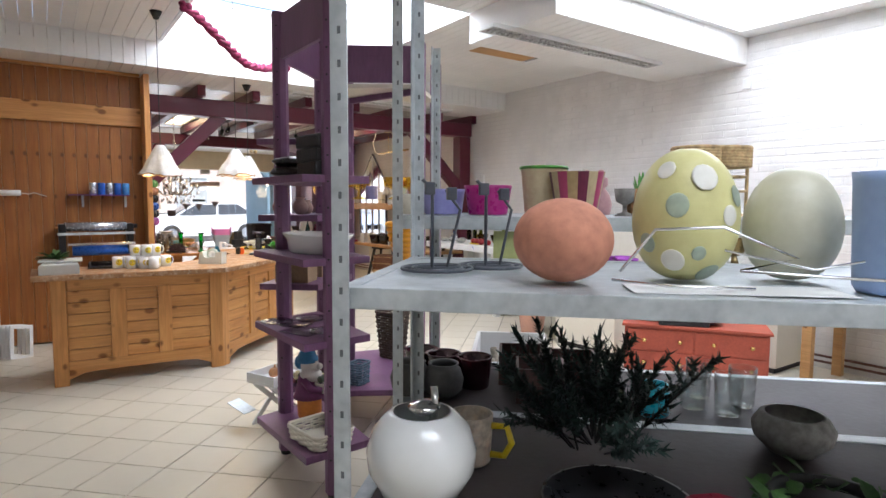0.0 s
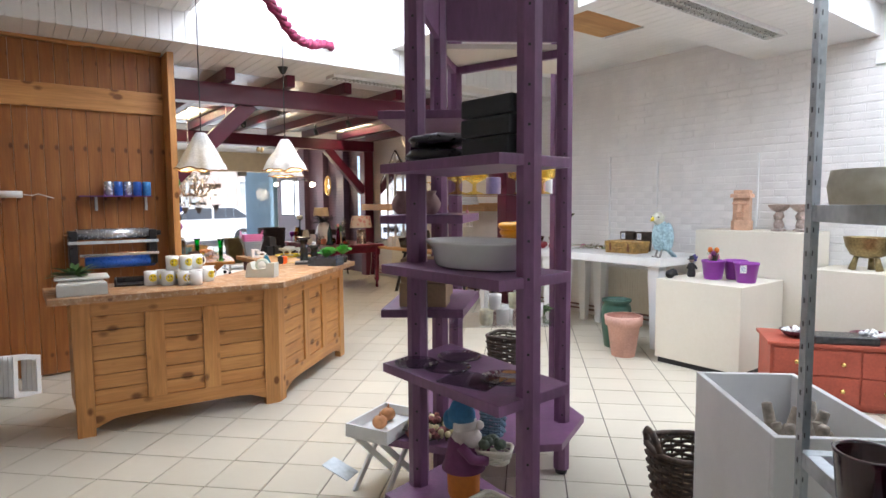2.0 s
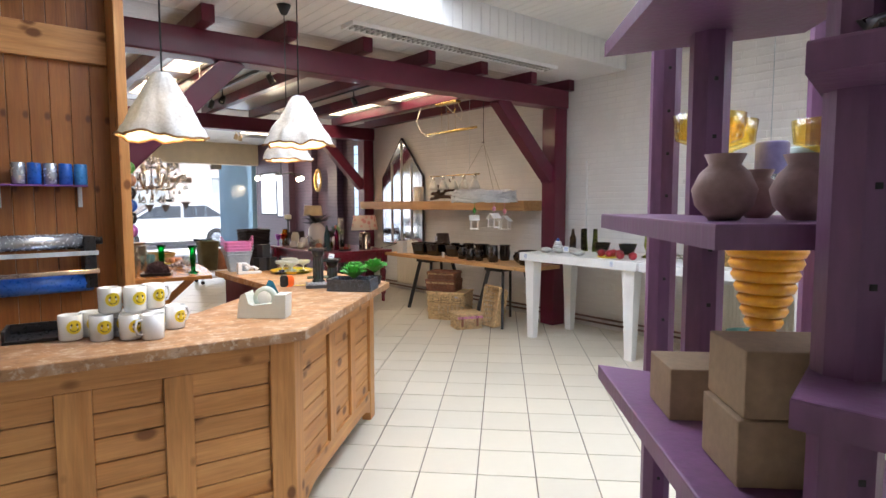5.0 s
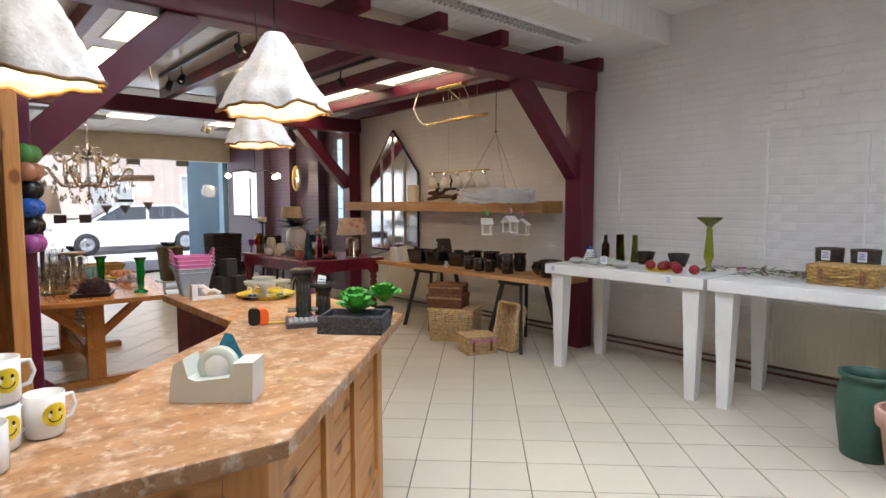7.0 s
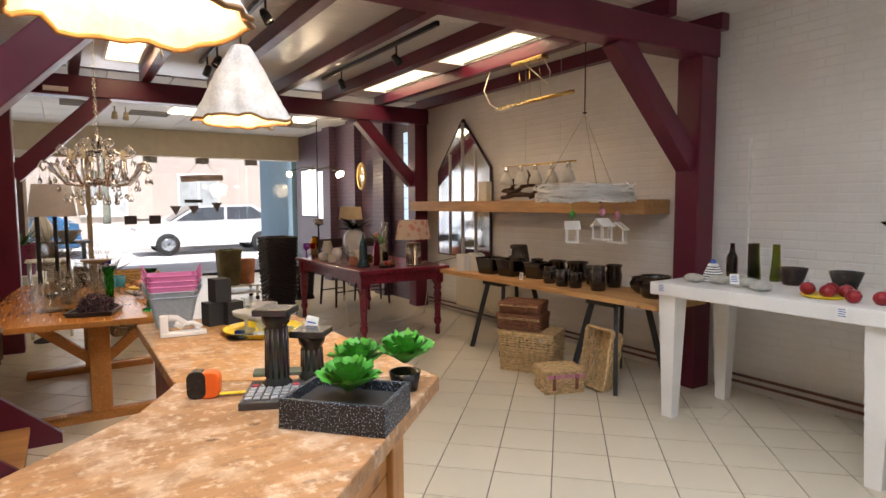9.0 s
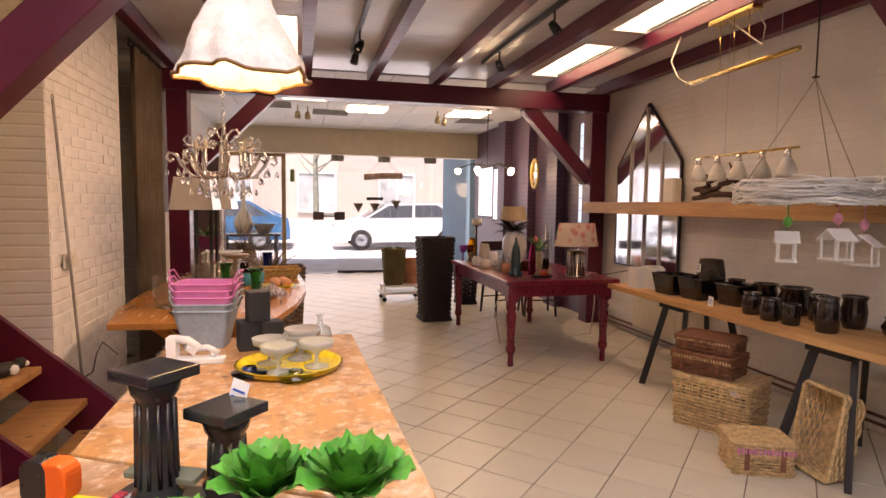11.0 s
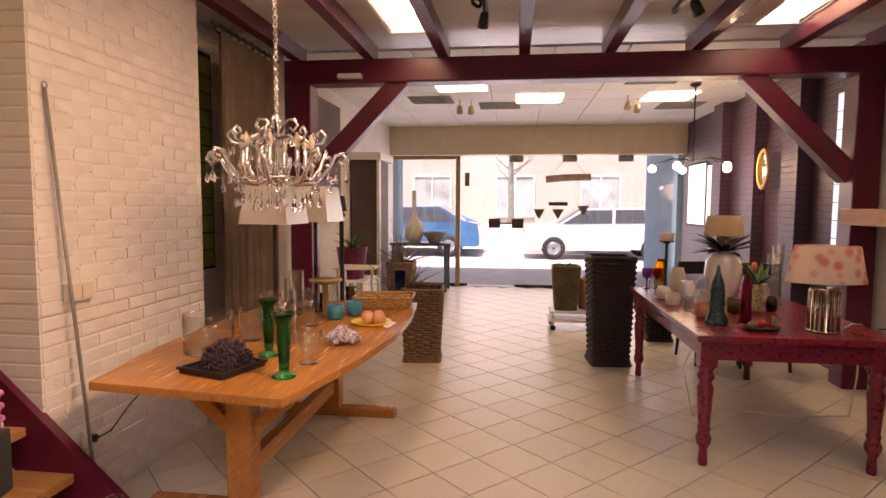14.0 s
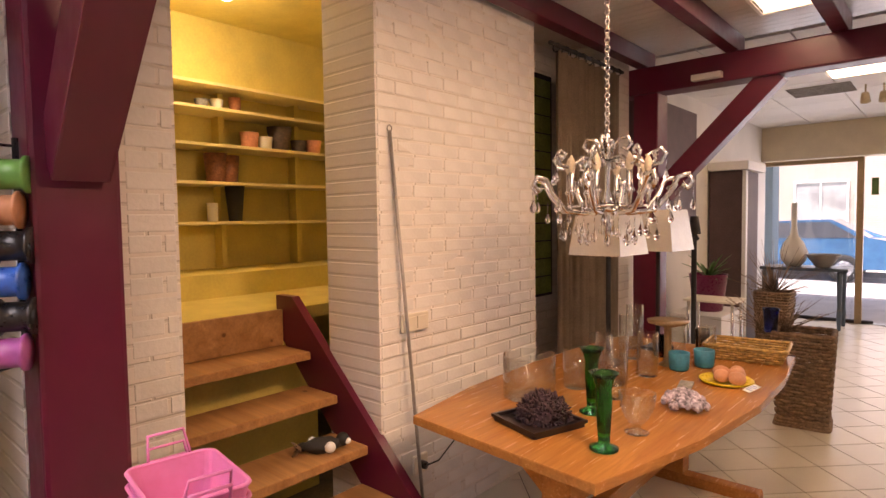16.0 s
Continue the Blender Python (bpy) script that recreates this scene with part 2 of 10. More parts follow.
    lk.new(g2.outputs["Fac"], rg.inputs["Value"]), lk.new(rg.outputs["Result"], bsdf.inputs["Roughness"])
    bp = n.new("ShaderNodeBump")
    bp.inputs["Strength"].default_value, bp.inputs["Distance"].default_value = 0.2, 0.003
    lk.new(g2.outputs["Fac"], bp.inputs["Height"]), lk.new(bp.outputs["Normal"], bsdf.inputs["Normal"])
    return mat


def glass(name, colour, rough=0.02, ior=1.45, weight=1.0):
    mat = bpy.data.materials.new(name)
    mat.use_nodes = True
    b = mat.node_tree.nodes["Principled BSDF"]
    b.inputs["Base Color"].default_value = (*colour, 1)
    b.inputs["Roughness"].default_value, b.inputs["IOR"].default_value = rough, ior
    b.inputs["Transmission Weight"].default_value = weight
    return mat


def thin_glass(name, tint=(1, 1, 1), gloss=0.08):
    """A pane that lets light straight through, with a faint mirror on it."""
    mat = bpy.data.materials.new(name)
    mat.use_nodes = True
    n, lk = mat.node_tree.nodes, mat.node_tree.links
    n.remove(n["Principled BSDF"])
    tr, gl, mx, fr = n.new("ShaderNodeBsdfTransparent"), n.new("ShaderNodeBsdfGlossy"), n.new("ShaderNodeMixShader"), n.new("ShaderNodeLayerWeight")
    pw, ml = n.new("ShaderNodeMath"), n.new("ShaderNodeMath")
    pw.operation, ml.operation = "POWER", "MULTIPLY_ADD"
    pw.inputs[1].default_value, ml.inputs[1].default_value, ml.inputs[2].default_value = 4.0, gloss, 0.055
    tr.inputs["Color"].default_value = (*tint, 1)
    gl.inputs["Roughness"].default_value = 0.02
    lk.new(fr.outputs["Facing"], pw.inputs[0]), lk.new(pw.outputs["Value"], ml.inputs[0]), lk.new(ml.outputs["Value"], mx.inputs["Fac"]), lk.new(tr.outputs["BSDF"], mx.inputs[1]), lk.new(gl.outputs["BSDF"], mx.inputs[2])
    lk.new(mx.outputs["Shader"], n["Material Output"].inputs["Surface"])
    return mat


def glow(name, colour, strength):
    mat = bpy.data.materials.new(name)
    mat.use_nodes = True
    b = mat.node_tree.nodes["Principled BSDF"]
    b.inputs["Base Color"].default_value = (*colour, 1)
    b.inputs["Emission Color"].default_value, b.inputs["Emission Strength"].default_value = (*colour, 1), strength
    return mat


def shade_cloth(name, colour, through_part=0.5, rough=0.9):
    """Cloth or paper that lets some light through."""
    mat = surface(name, colour, rough, vary=0.15, scale=14, fine=90, bump=0.4)
    n, lk = mat.node_tree.nodes, mat.node_tree.links
    tl, mx = n.new("ShaderNodeBsdfTranslucent"), n.new("ShaderNodeMixShader")
    tl.inputs["Color"].default_value = (*colour, 1)
    mx.inputs["Fac"].default_value = through_part
    lk.new(n["Principled BSDF"].outputs["BSDF"], mx.inputs[1]), lk.new(tl.outputs["BSDF"], mx.inputs[2])
    lk.new(mx.outputs["Shader"], n["Material Output"].inputs["Surface"])
    return mat


def painted_brick(name, colour, mortar, rough=0.6, plane="yz", depth=0.5, w=0.22, h=0.0625):
    """Far brickwork: courses of brick under one coat of paint."""
    mat = surface(name, colour, rough, vary=0.07, scale=2.5, fine=70, bump=0.25)
    n, lk = mat.node_tree.nodes, mat.node_tree.links
    tc, sep, com, br, bp = n.new("ShaderNodeTexCoord"), n.new("ShaderNodeSeparateXYZ"), n.new("ShaderNodeCombineXYZ"), n.new("ShaderNodeTexBrick"), n.new("ShaderNodeBump")
    lk.new(tc.outputs["Object"], sep.inputs["Vector"])
    lk.new(sep.outputs[plane[0].upper()], com.inputs["X"]), lk.new(sep.outputs[plane[1].upper()], com.inputs["Y"])
    lk.new(com.outputs["Vector"], br.inputs["Vector"])
    br.inputs["Scale"].default_value = 1.0
    br.inputs["Brick Width"].default_value, br.inputs["Row Height"].default_value = w, h
    br.inputs["Mortar Size"].default_value, br.inputs["Mortar Smooth"].default_value = 0.008, 0.6
    br.inputs["Color1"].default_value = br.inputs["Color2"].default_value = (1, 1, 1, 1)
    br.inputs["Mortar"].default_value = (0, 0, 0, 1)
    old = [l for l in lk if l.to_socket.name == "Normal" and l.to_node.name == "Principled BSDF"]
    bp.inputs["Strength"].default_value, bp.inputs["Distance"].default_value = depth, 0.006
    lk.new(br.outputs["Color"], bp.inputs["Height"])
    if old:
        lk.new(old[0].from_socket, bp.inputs["Normal"])
    lk.new(bp.outputs["Normal"], n["Principled BSDF"].inputs["Normal"])
    col, mx = n["Principled BSDF"].inputs["Base Color"].links[0].from_socket, n.new("ShaderNodeMix")
    mx.data_type = "RGBA"
    mx.inputs["A"].default_value = (*mortar, 1)
    lk.new(br.outputs["Color"], mx.inputs["Factor"]), lk.new(col, mx.inputs["B"])
    lk.new(mx.outputs["Result"], n["Principled BSDF"].inputs["Base Color"])
    return mat


def speckled(name, base, dots, rough=0.35, size=260.0):
    """A dark cast stone with many light specks."""
    mat = surface(name, base, rough, vary=0.3, scale=40, fine=120, bump=0.1)
    n, lk = mat.node_tree.nodes, mat.node_tree.links
    tc, vo, rp, mx = n.new("ShaderNodeTexCoord"), n.new("ShaderNodeTexNoise"), n.new("ShaderNodeMapRange"), n.new("ShaderNodeMix")
    vo.inputs["Scale"].default_value, vo.inputs["Detail"].default_value = size, 1.0
    rp.inputs["From Min"].default_value, rp.inputs["From Max"].default_value = 0.60, 0.66
    lk.new(tc.outputs["Object"], vo.inputs["Vector"]), lk.new(vo.outputs["Fac"], rp.inputs["Value"])
    mx.data_type = "RGBA"
    mx.inputs["B"].default_value = (*dots, 1)
    lk.new(n["Principled BSDF"].inputs["Base Color"].links[0].from_socket, mx.inputs["A"]), lk.new(rp.outputs["Result"], mx.inputs["Factor"])
    lk.new(mx.outputs["Result"], n["Principled BSDF"].inputs["Base Color"])
    return mat


def place(x, y, z=0.0, turn=0.0):
    return pose(x, y, z, 0, 0, turn)

WHITE = surface("white_ceiling_paint", (0.78, 0.77, 0.75), 0.5, vary=0.05, scale=2, fine=40, bump=0.08)
PLASTER = surface("white_plaster", (0.78, 0.75, 0.70), 0.7, vary=0.06, scale=2, fine=50, bump=0.2)
BRICK_WHITE = surface("white_painted_brick", (0.76, 0.74, 0.72), 0.55, vary=0.06, scale=5, fine=70, bump=0.35, random_tint=0.03)
BRICK_FAR = painted_brick("white_painted_brickwork", (0.76, 0.74, 0.72), (0.74, 0.72, 0.70), 0.6, "yz", 0.3)
BRICK_PURPLE = painted_brick("purple_painted_brickwork", (0.10, 0.055, 0.085), (0.06, 0.03, 0.05), 0.45)
MAROON = surface("maroon_gloss_paint", (0.105, 0.006, 0.026), 0.36, vary=0.08, scale=4, fine=14, bump=0.08, stretch=(1, 1, 1), coat=0.12)
PURPLE = surface("purple_wood_stain", (0.165, 0.070, 0.150), 0.45, vary=0.15, scale=6, fine=60, bump=0.25, stretch=(1, 1, 0.2))
GROUT = surface("dark_grout", (0.20, 0.165, 0.125), 0.9, vary=0.2, scale=10, fine=80, bump=0.2)
TILE = surface("cream_floor_tile", (0.66, 0.605, 0.49), 0.27, vary=0.014, scale=3, fine=22, bump=0.02, random_tint=0.04)
PINE = wood("pine_counter", (0.62, 0.31, 0.105), (0.46, 0.20, 0.055), 0.40, 0, 1.0, 0.26)
PINE_UP = wood("pine_upright", (0.60, 0.30, 0.10), (0.45, 0.195, 0.055), 0.40, 2, 1.0, 0.20)
PINE_TOP = wood("worn_pine_top", (0.45, 0.245, 0.115), (0.30, 0.15, 0.065), 0.45, 0, 0.6, 0.10, worn=True)
PINE_WALL = wood("varnished_pine_boards", (0.36, 0.145, 0.04), (0.26, 0.093, 0.025), 0.38, 2, 1.0, 0.18)
OAK = wood("oak_veneer", (0.48, 0.21, 0.055), (0.40, 0.16, 0.04), 0.22, 1, 0.8, 0.0)
STAIR = wood("old_stair_tread", (0.42, 0.22, 0.085), (0.28, 0.13, 0.045), 0.5, 0, 0.8, 0.12)
SHELFWOOD = wood("planed_pine_shelf", (0.56, 0.33, 0.14), (0.44, 0.23, 0.085), 0.5, 1, 0.8, 0.1)
REDPAINT = surface("dark_red_paint", (0.17, 0.010, 0.028), 0.30, vary=0.2, scale=5, fine=40, bump=0.05, coat=0.25)
WHITEPAINT = surface("white_painted_wood", (0.80, 0.80, 0.79), 0.4, vary=0.05, scale=4, fine=40, bump=0.15)
CREAM = surface("cream_plinth_paint", (0.74, 0.69, 0.58), 0.5, vary=0.04, scale=2, fine=40, bump=0.1)
STEEL = surface("galvanised_steel", (0.52, 0.56, 0.58), 0.42, metal=0.35, vary=0.15, scale=12, fine=50, bump=0.1)
BLACK = surface("black_plastic", (0.012, 0.012, 0.014), 0.3, vary=0.1, bump=0.05)
BLACKMATT = surface("black_matt", (0.02, 0.019, 0.02), 0.65, vary=0.15, bump=0.15)
CHROME = surface("chrome", (0.75, 0.75, 0.76), 0.12, metal=1.0, vary=0.03, bump=0.0)
BRASS = surface("brass", (0.66, 0.47, 0.17), 0.25, metal=1.0, vary=0.08, bump=0.03)
CERAMIC = surface("white_glazed_ceramic", (0.80, 0.80, 0.78), 0.12, vary=0.03, bump=0.0, coat=0.4)
DARKCERAMIC = surface("brown_black_glaze", (0.022, 0.014, 0.012), 0.16, vary=0.5, scale=9, bump=0.08, coat=0.5, random_tint=0.2)
TERRA = surface("terracotta", (0.48, 0.20, 0.11), 0.8, vary=0.18, scale=8, bump=0.3)
PINKTERRA = surface("pink_terracotta", (0.62, 0.36, 0.29), 0.75, vary=0.12, scale=6, bump=0.2)
WICKER = surface("pale_willow", (0.60, 0.42, 0.21), 0.65, vary=0.3, scale=30, fine=90, bump=0.4)
WICKER_RED = surface("red_brown_willow", (0.20, 0.075, 0.035), 0.55, vary=0.3, scale=30, fine=90, bump=0.4)
WICKER_DARK = surface("dark_willow", (0.07, 0.045, 0.032), 0.65, vary=0.4, scale=30, fine=90, bump=0.4)
RATTAN_BLACK = surface("black_rattan", (0.022, 0.013, 0.016), 0.6, vary=0.4, scale=30, fine=90, bump=0.4)
ROPE = surface("coarse_sea_grass", (0.24, 0.155, 0.09), 0.85, vary=0.35, scale=30, fine=80, bump=0.5)
LEAF = surface("green_leaf", (0.05, 0.13, 0.025), 0.45, vary=0.35, scale=25, bump=0.2, random_tint=0.2)
LETTUCE = surface("bright_green_leaf", (0.04, 0.22, 0.025), 0.4, vary=0.3, scale=18, fine=60, bump=0.3, second=(0.13, 0.42, 0.07), mix=0.6)
DARKFIR = surface("dark_fir_needles", (0.008, 0.028, 0.022), 0.6, vary=0.5, scale=25, bump=0.3)
CLEAR = thin_glass("clear_glass", (0.95, 0.965, 0.96), 0.95)
PANE = thin_glass("window_pane", (0.97, 0.98, 0.98), 0.5)
AMBER_THIN = thin_glass("amber_tinted_glass", (0.96, 0.84, 0.42), 0.6)
GREEN_GLASS = glass("green_glass", (0.02, 0.50, 0.10), 0.03)
AMBER_GLASS = glass("amber_glass", (0.75, 0.40, 0.04), 0.03)
OLIVE_GLASS = glass("olive_glass", (0.35, 0.40, 0.03), 0.03)
BROWN_GLASS = glass("brown_glass", (0.14, 0.06, 0.01), 0.03)
BLUE_GLASS = glass("cobalt_glass", (0.01, 0.04, 0.45), 0.03)
CRYSTAL = glass("crystal", (0.97, 0.97, 0.98), 0.01, 1.5)
MIRROR = surface("mirror_silver", (0.86, 0.87, 0.88), 0.02, metal=1.0, vary=0.01, bump=0.0)
for m in (MIRROR,):
    m.node_tree.nodes["Principled BSDF"].inputs["Roughness"].default_value = 0.02
LINEN = surface("brown_grey_curtain", (0.33, 0.26, 0.19), 0.9, vary=0.15, scale=5, fine=120, bump=0.4)
PURPLE_PLASTIC = surface("purple_plastic", (0.26, 0.035, 0.33), 0.35, vary=0.06, bump=0.03)
PINKMESH = surface("pink_lacquered_mesh", (0.72, 0.22, 0.50), 0.4, vary=0.08, bump=0.1)
YELLOW = surface("yellow_enamel", (0.80, 0.60, 0.02), 0.3, vary=0.06, bump=0.03)
ORANGE = surface("orange_glaze", (0.75, 0.33, 0.01), 0.35, vary=0.15, scale=10, bump=0.1)
BLUE_FOIL = surface("blue_foil", (0.02, 0.10, 0.42), 0.3, vary=0.2, bump=0.05)
SILVER = surface("silver_foil", (0.55, 0.58, 0.62), 0.25, metal=0.7, vary=0.15, bump=0.05)
CARD = surface("brown_card", (0.36, 0.25, 0.15), 0.8, vary=0.12, bump=0.15)
PAPER = surface("white_paper", (0.82, 0.82, 0.80), 0.8, vary=0.04, bump=0.05)
GREY = surface("grey_stone", (0.30, 0.29, 0.27), 0.8, vary=0.3, scale=12, bump=0.4)
BEIGE = surface("beige_lintel_paint", (0.60, 0.52, 0.38), 0.6, vary=0.05, bump=0.1)
YELLOWROOM = surface("yellow_room_paint", (0.66, 0.54, 0.15), 0.7, vary=0.08, bump=0.15)
BLUEGREY = surface("blue_grey_render", (0.27, 0.42, 0.52), 0.7, vary=0.08, bump=0.2)
TAUPE = surface("dark_taupe_panel", (0.10, 0.06, 0.06), 0.6, vary=0.15, bump=0.1)
LUMI = glow("luminous_panel", (1.0, 0.78, 0.50), 5.0)
BULB = glow("warm_bulb", (1.0, 0.80, 0.48), 20.0)
LOUVRE = surface("aluminium_louvre", (0.60, 0.60, 0.58), 0.3, metal=0.5, vary=0.1, bump=0.05)
ASPHALT = surface("grey_street_clinker", (0.46, 0.455, 0.45), 0.85, vary=0.15, scale=3, fine=90, bump=0.3)
PAVING = surface("grey_paving", (0.50, 0.49, 0.48), 0.85, vary=0.12, scale=3, fine=60, bump=0.2)
CARPAINT = surface("white_car_paint", (0.78, 0.79, 0.80), 0.15, vary=0.02, bump=0.0, coat=1.0)
CARGLASS = surface("dark_car_glass", (0.09, 0.10, 0.115), 0.05, vary=0.02, bump=0.0)
TYRE = surface("tyre_rubber", (0.02, 0.02, 0.02), 0.8, vary=0.1, bump=0.1)
STREETBRICK = painted_brick("red_street_brick", (0.60, 0.47, 0.41), (0.60, 0.56, 0.52), 0.8, "xz")
GRASS = surface("grass", (0.07, 0.13, 0.03), 0.9, vary=0.4, scale=5, fine=90, bump=0.5)

for mat in (TILE,):
    nt = mat.node_tree
    for link in [l for l in nt.links if l.to_socket.name == "Roughness"]:
        nt.links.remove(link)
    nt.nodes["Principled BSDF"].inputs["Roughness"].default_value = 0.28

# ---- the shell ----
XR, XL = 5.55, 0.82          # side walls of the front room
WEST, SOUTH, FRONT = -2.2, -1.6, 16.6
Y1, Y2 = 7.25, 11.4          # the two timber frames

# floor bed under the tiles
solid("floor", Geo().box(WEST - 0.2, SOUTH - 0.2, -0.12, 6.0, FRONT + 0.1, -0.004), GROUT, "floor bed with dark joints between cream tiles", "floor", kind="structure")

# east wall, back room: brick courses stand on it further down
g = Geo()
g.box(XR, SOUTH - 0.2, -0.1, XR + 0.3, FRONT, 3.7)
solid("wall_east", g, [BRICK_FAR], "white painted brick side wall", "wall", kind="structure")
solid("wall_south", Geo().box(WEST - 0.2, SOUTH - 0.2, -0.1, XR, SOUTH, 3.7), PLASTER, "white plastered back wall", "wall", kind="structure")
solid("wall_west", Geo().box(WEST - 0.2, SOUTH, -0.1, WEST, 7.05, 3.7), PLASTER, "white plastered side wall", "wall", kind="structure")

# wall behind the pine boarding, with a dark doorway beside it
g = Geo()
g.box(-0.42, 7.0, -0.1, 0.95, 7.12, 3.0)
g.box(WEST, 7.0, -0.1, -1.6, 7.12, 3.0)
g.box(-1.6, 7.0, 2.1, -0.42, 7.12, 3.0)
solid("wall_pine_backing", g, PLASTER, "white wall behind pine boarding", "wall", kind="structure")
# Dark wall added behind the doorway; its colour stands for the unlit room.
solid("wall_doorway_dark", Geo().box(WEST, 7.28, -0.1, -0.42, 7.35, 2.8), TAUPE, "dark wall added behind the doorway for the unlit room", "wall", kind="structure")

# west wall of the front room: piers and brickwork round the stair opening
g = Geo()
g.box(0.46, 7.36, -0.1, XL, 7.80, 2.9)
g.box(0.46, 8.67, -0.1, XL, 9.95, 2.9)
g.box(0.46, 10.9, -0.1, XL, 11.3, 2.9)
g.box(0.30, 9.95, -0.1, 0.46, 10.9, 2.9)
solid("wall_west_front", g, [painted_brick("cream_painted_brickwork", (0.78, 0.74, 0.70), (0.72, 0.68, 0.63), plane="yz", depth=0.8)], "white painted brick wall beside the stair", "wall", kind="structure")
# bay behind the shop window
g = Geo()
g.box(0.40, 11.5, -0.1, 0.62, FRONT, 2.9)
solid("wall_bay_west", g, PLASTER, "white side wall of the window bay", "wall", kind="structure")
solid("wall_bay_panel", Geo().box(0.62, 11.75, 1.25, 0.72, 13.2, 2.55, 0.004), TAUPE, "dark brown panel on the bay wall", "wall panel", kind="structure")
g = Geo()
g.box(XR - 0.03, 11.55, 0.0, XR - 0.004, FRONT - 0.1, 2.78)
for y in (12.35, 13.35, 14.4):
    g.box(XR - 0.16, y, 0.0, XR - 0.03, y + 0.34, 2.78, 0.008)
solid("wall_bay_east", g, BRICK_PURPLE, "dark purple painted brick wall with piers", "wall", kind="structure")

# ---- timber frames ----
def portal(left, right):
    """A frame from its left to its right post, each (x, y)."""
    (xl, yl), (xr, yr) = left, right
    d = Vector((xr - xl, yr - yl, 0))
    m = Matrix.Translation((xl, yl, 0)) @ Matrix.Rotation(math.atan2(d.y, d.x), 4, "Z")
    w = d.length
    parts = []
    for x in (0.0, w):
        parts.append(("post", Geo().box(x - 0.095, -0.10, 0.0, x + 0.095, 0.10, 2.43, 0.012, m), MAROON))
    parts.append(("beam", Geo().box(-0.2, -0.10, 2.432, w + 0.12, 0.10, 2.63, 0.014, m), MAROON))
    for s, x in ((1, 0.0), (-1, w)):
        a, b = m @ Vector((x + s * 0.08, 0, 1.66)), m @ Vector((x + s * 0.86, 0, 2.46))
        parts.append(("brace", Geo().beam(a, b, 0.13, 0.15), MAROON))
    return thing("timber_frame", parts, "dark maroon gloss painted timber frame with braces", "timber frame", kind="structure")


portal((0.965, 7.45), (5.34, 7.25))
portal((0.95, Y2), (5.42, Y2))
for x in (0.92, 1.55, 2.17, 2.83, 3.50, 4.15, 4.86, 5.48):
    g = Geo().box(x - 0.045, Y1 - 0.12, 2.632, x + 0.045, Y2 + 0.06, 2.752, 0.006)
    solid("joist", g, MAROON, "maroon painted ceiling joist across the frames", "joist", group="joists of the front room", kind="structure")

# ---- ceilings ----
g = Geo()
SKY = [(1.80, 9.82, 2.08, 11.05), (4.50, 8.33, 4.80, 9.46), (4.50, 9.89, 4.80, 11.12), (1.80, 8.33, 2.08, 9.46)]
y = Y1 + 0.1
while y < Y2 + 0.1:
    y2 = min(y + 0.088, Y2 + 0.1)
    cuts = [(x0, x1) for x0, ya, x1, yb in SKY if ya - 0.02 < (y + y2) / 2 < yb + 0.02]
    x = 0.46
    for x0, x1 in sorted(cuts) + [(XR, XR)]:
        g.box(x, y, 2.755, x0, y2 - 0.004, 2.775)
        x = x1
    y += 0.088
g.box(0.4, Y1, 2.95, XR, Y2 + 0.2, 3.0)
solid("ceiling_front", g, surface("gloss_white_ceiling_boards", (0.72, 0.70, 0.67), 0.22, vary=0.05, scale=3, bump=0.06), "glossy white boarded ceiling between maroon joists", "ceiling", kind="structure")
for x0, ya, x1, yb in SKY:
    g = Geo()
    for a in ((x0 - 0.02, ya - 0.02, x0, yb + 0.02), (x1, ya - 0.02, x1 + 0.02, yb + 0.02), (x0, ya - 0.02, x1, ya), (x0, yb, x1, yb + 0.02)):
        g.box(a[0], a[1], 2.752, a[2], a[3], 2.94)
    p = Geo().box(x0, ya, 2.90, x1, yb, 2.915)
    thing("ceiling_light", [("frame", g, WHITEPAINT), ("diffuser", p, LUMI)], "lit warm white luminous box set in the boarded ceiling", "ceiling light", group="luminous boxes")

# strip of ceiling before the first frame, and the higher boarded ceiling with the roof lights
def boards(g, x0, y0, x1, y1, z, step=0.10, holes=()):
    x = x0
    while x < x1 - 0.001:
        xe = min(x + step, x1)
        cuts = sorted((ya, yb) for xa, ya, xb, yb in holes if xa - 0.001 < (x + xe) / 2 < xb + 0.001)
        y = y0
        for ya, yb in cuts + [(y1, y1)]:
            if ya > y:
                g.box(x, y, z, xe - 0.004, ya, z + 0.018)
            y = yb
        x += step


g = Geo()
boards(g, WEST, 6.5, XR, Y1 + 0.12, 2.752)
g.box(WEST, 6.5, 2.775, XR, Y1 + 0.12, 2.82)
k = WEST
while k < XR:
    g.box(k, 6.482, 2.752, min(k + 0.1, XR) - 0.004, 6.498, 3.02 if not 1.05 < k < 3.0 else 3.5)
    k += 0.1
solid("ceiling_strip", g, WHITE, "white boarded ceiling strip and bulkhead", "ceiling", kind="structure")

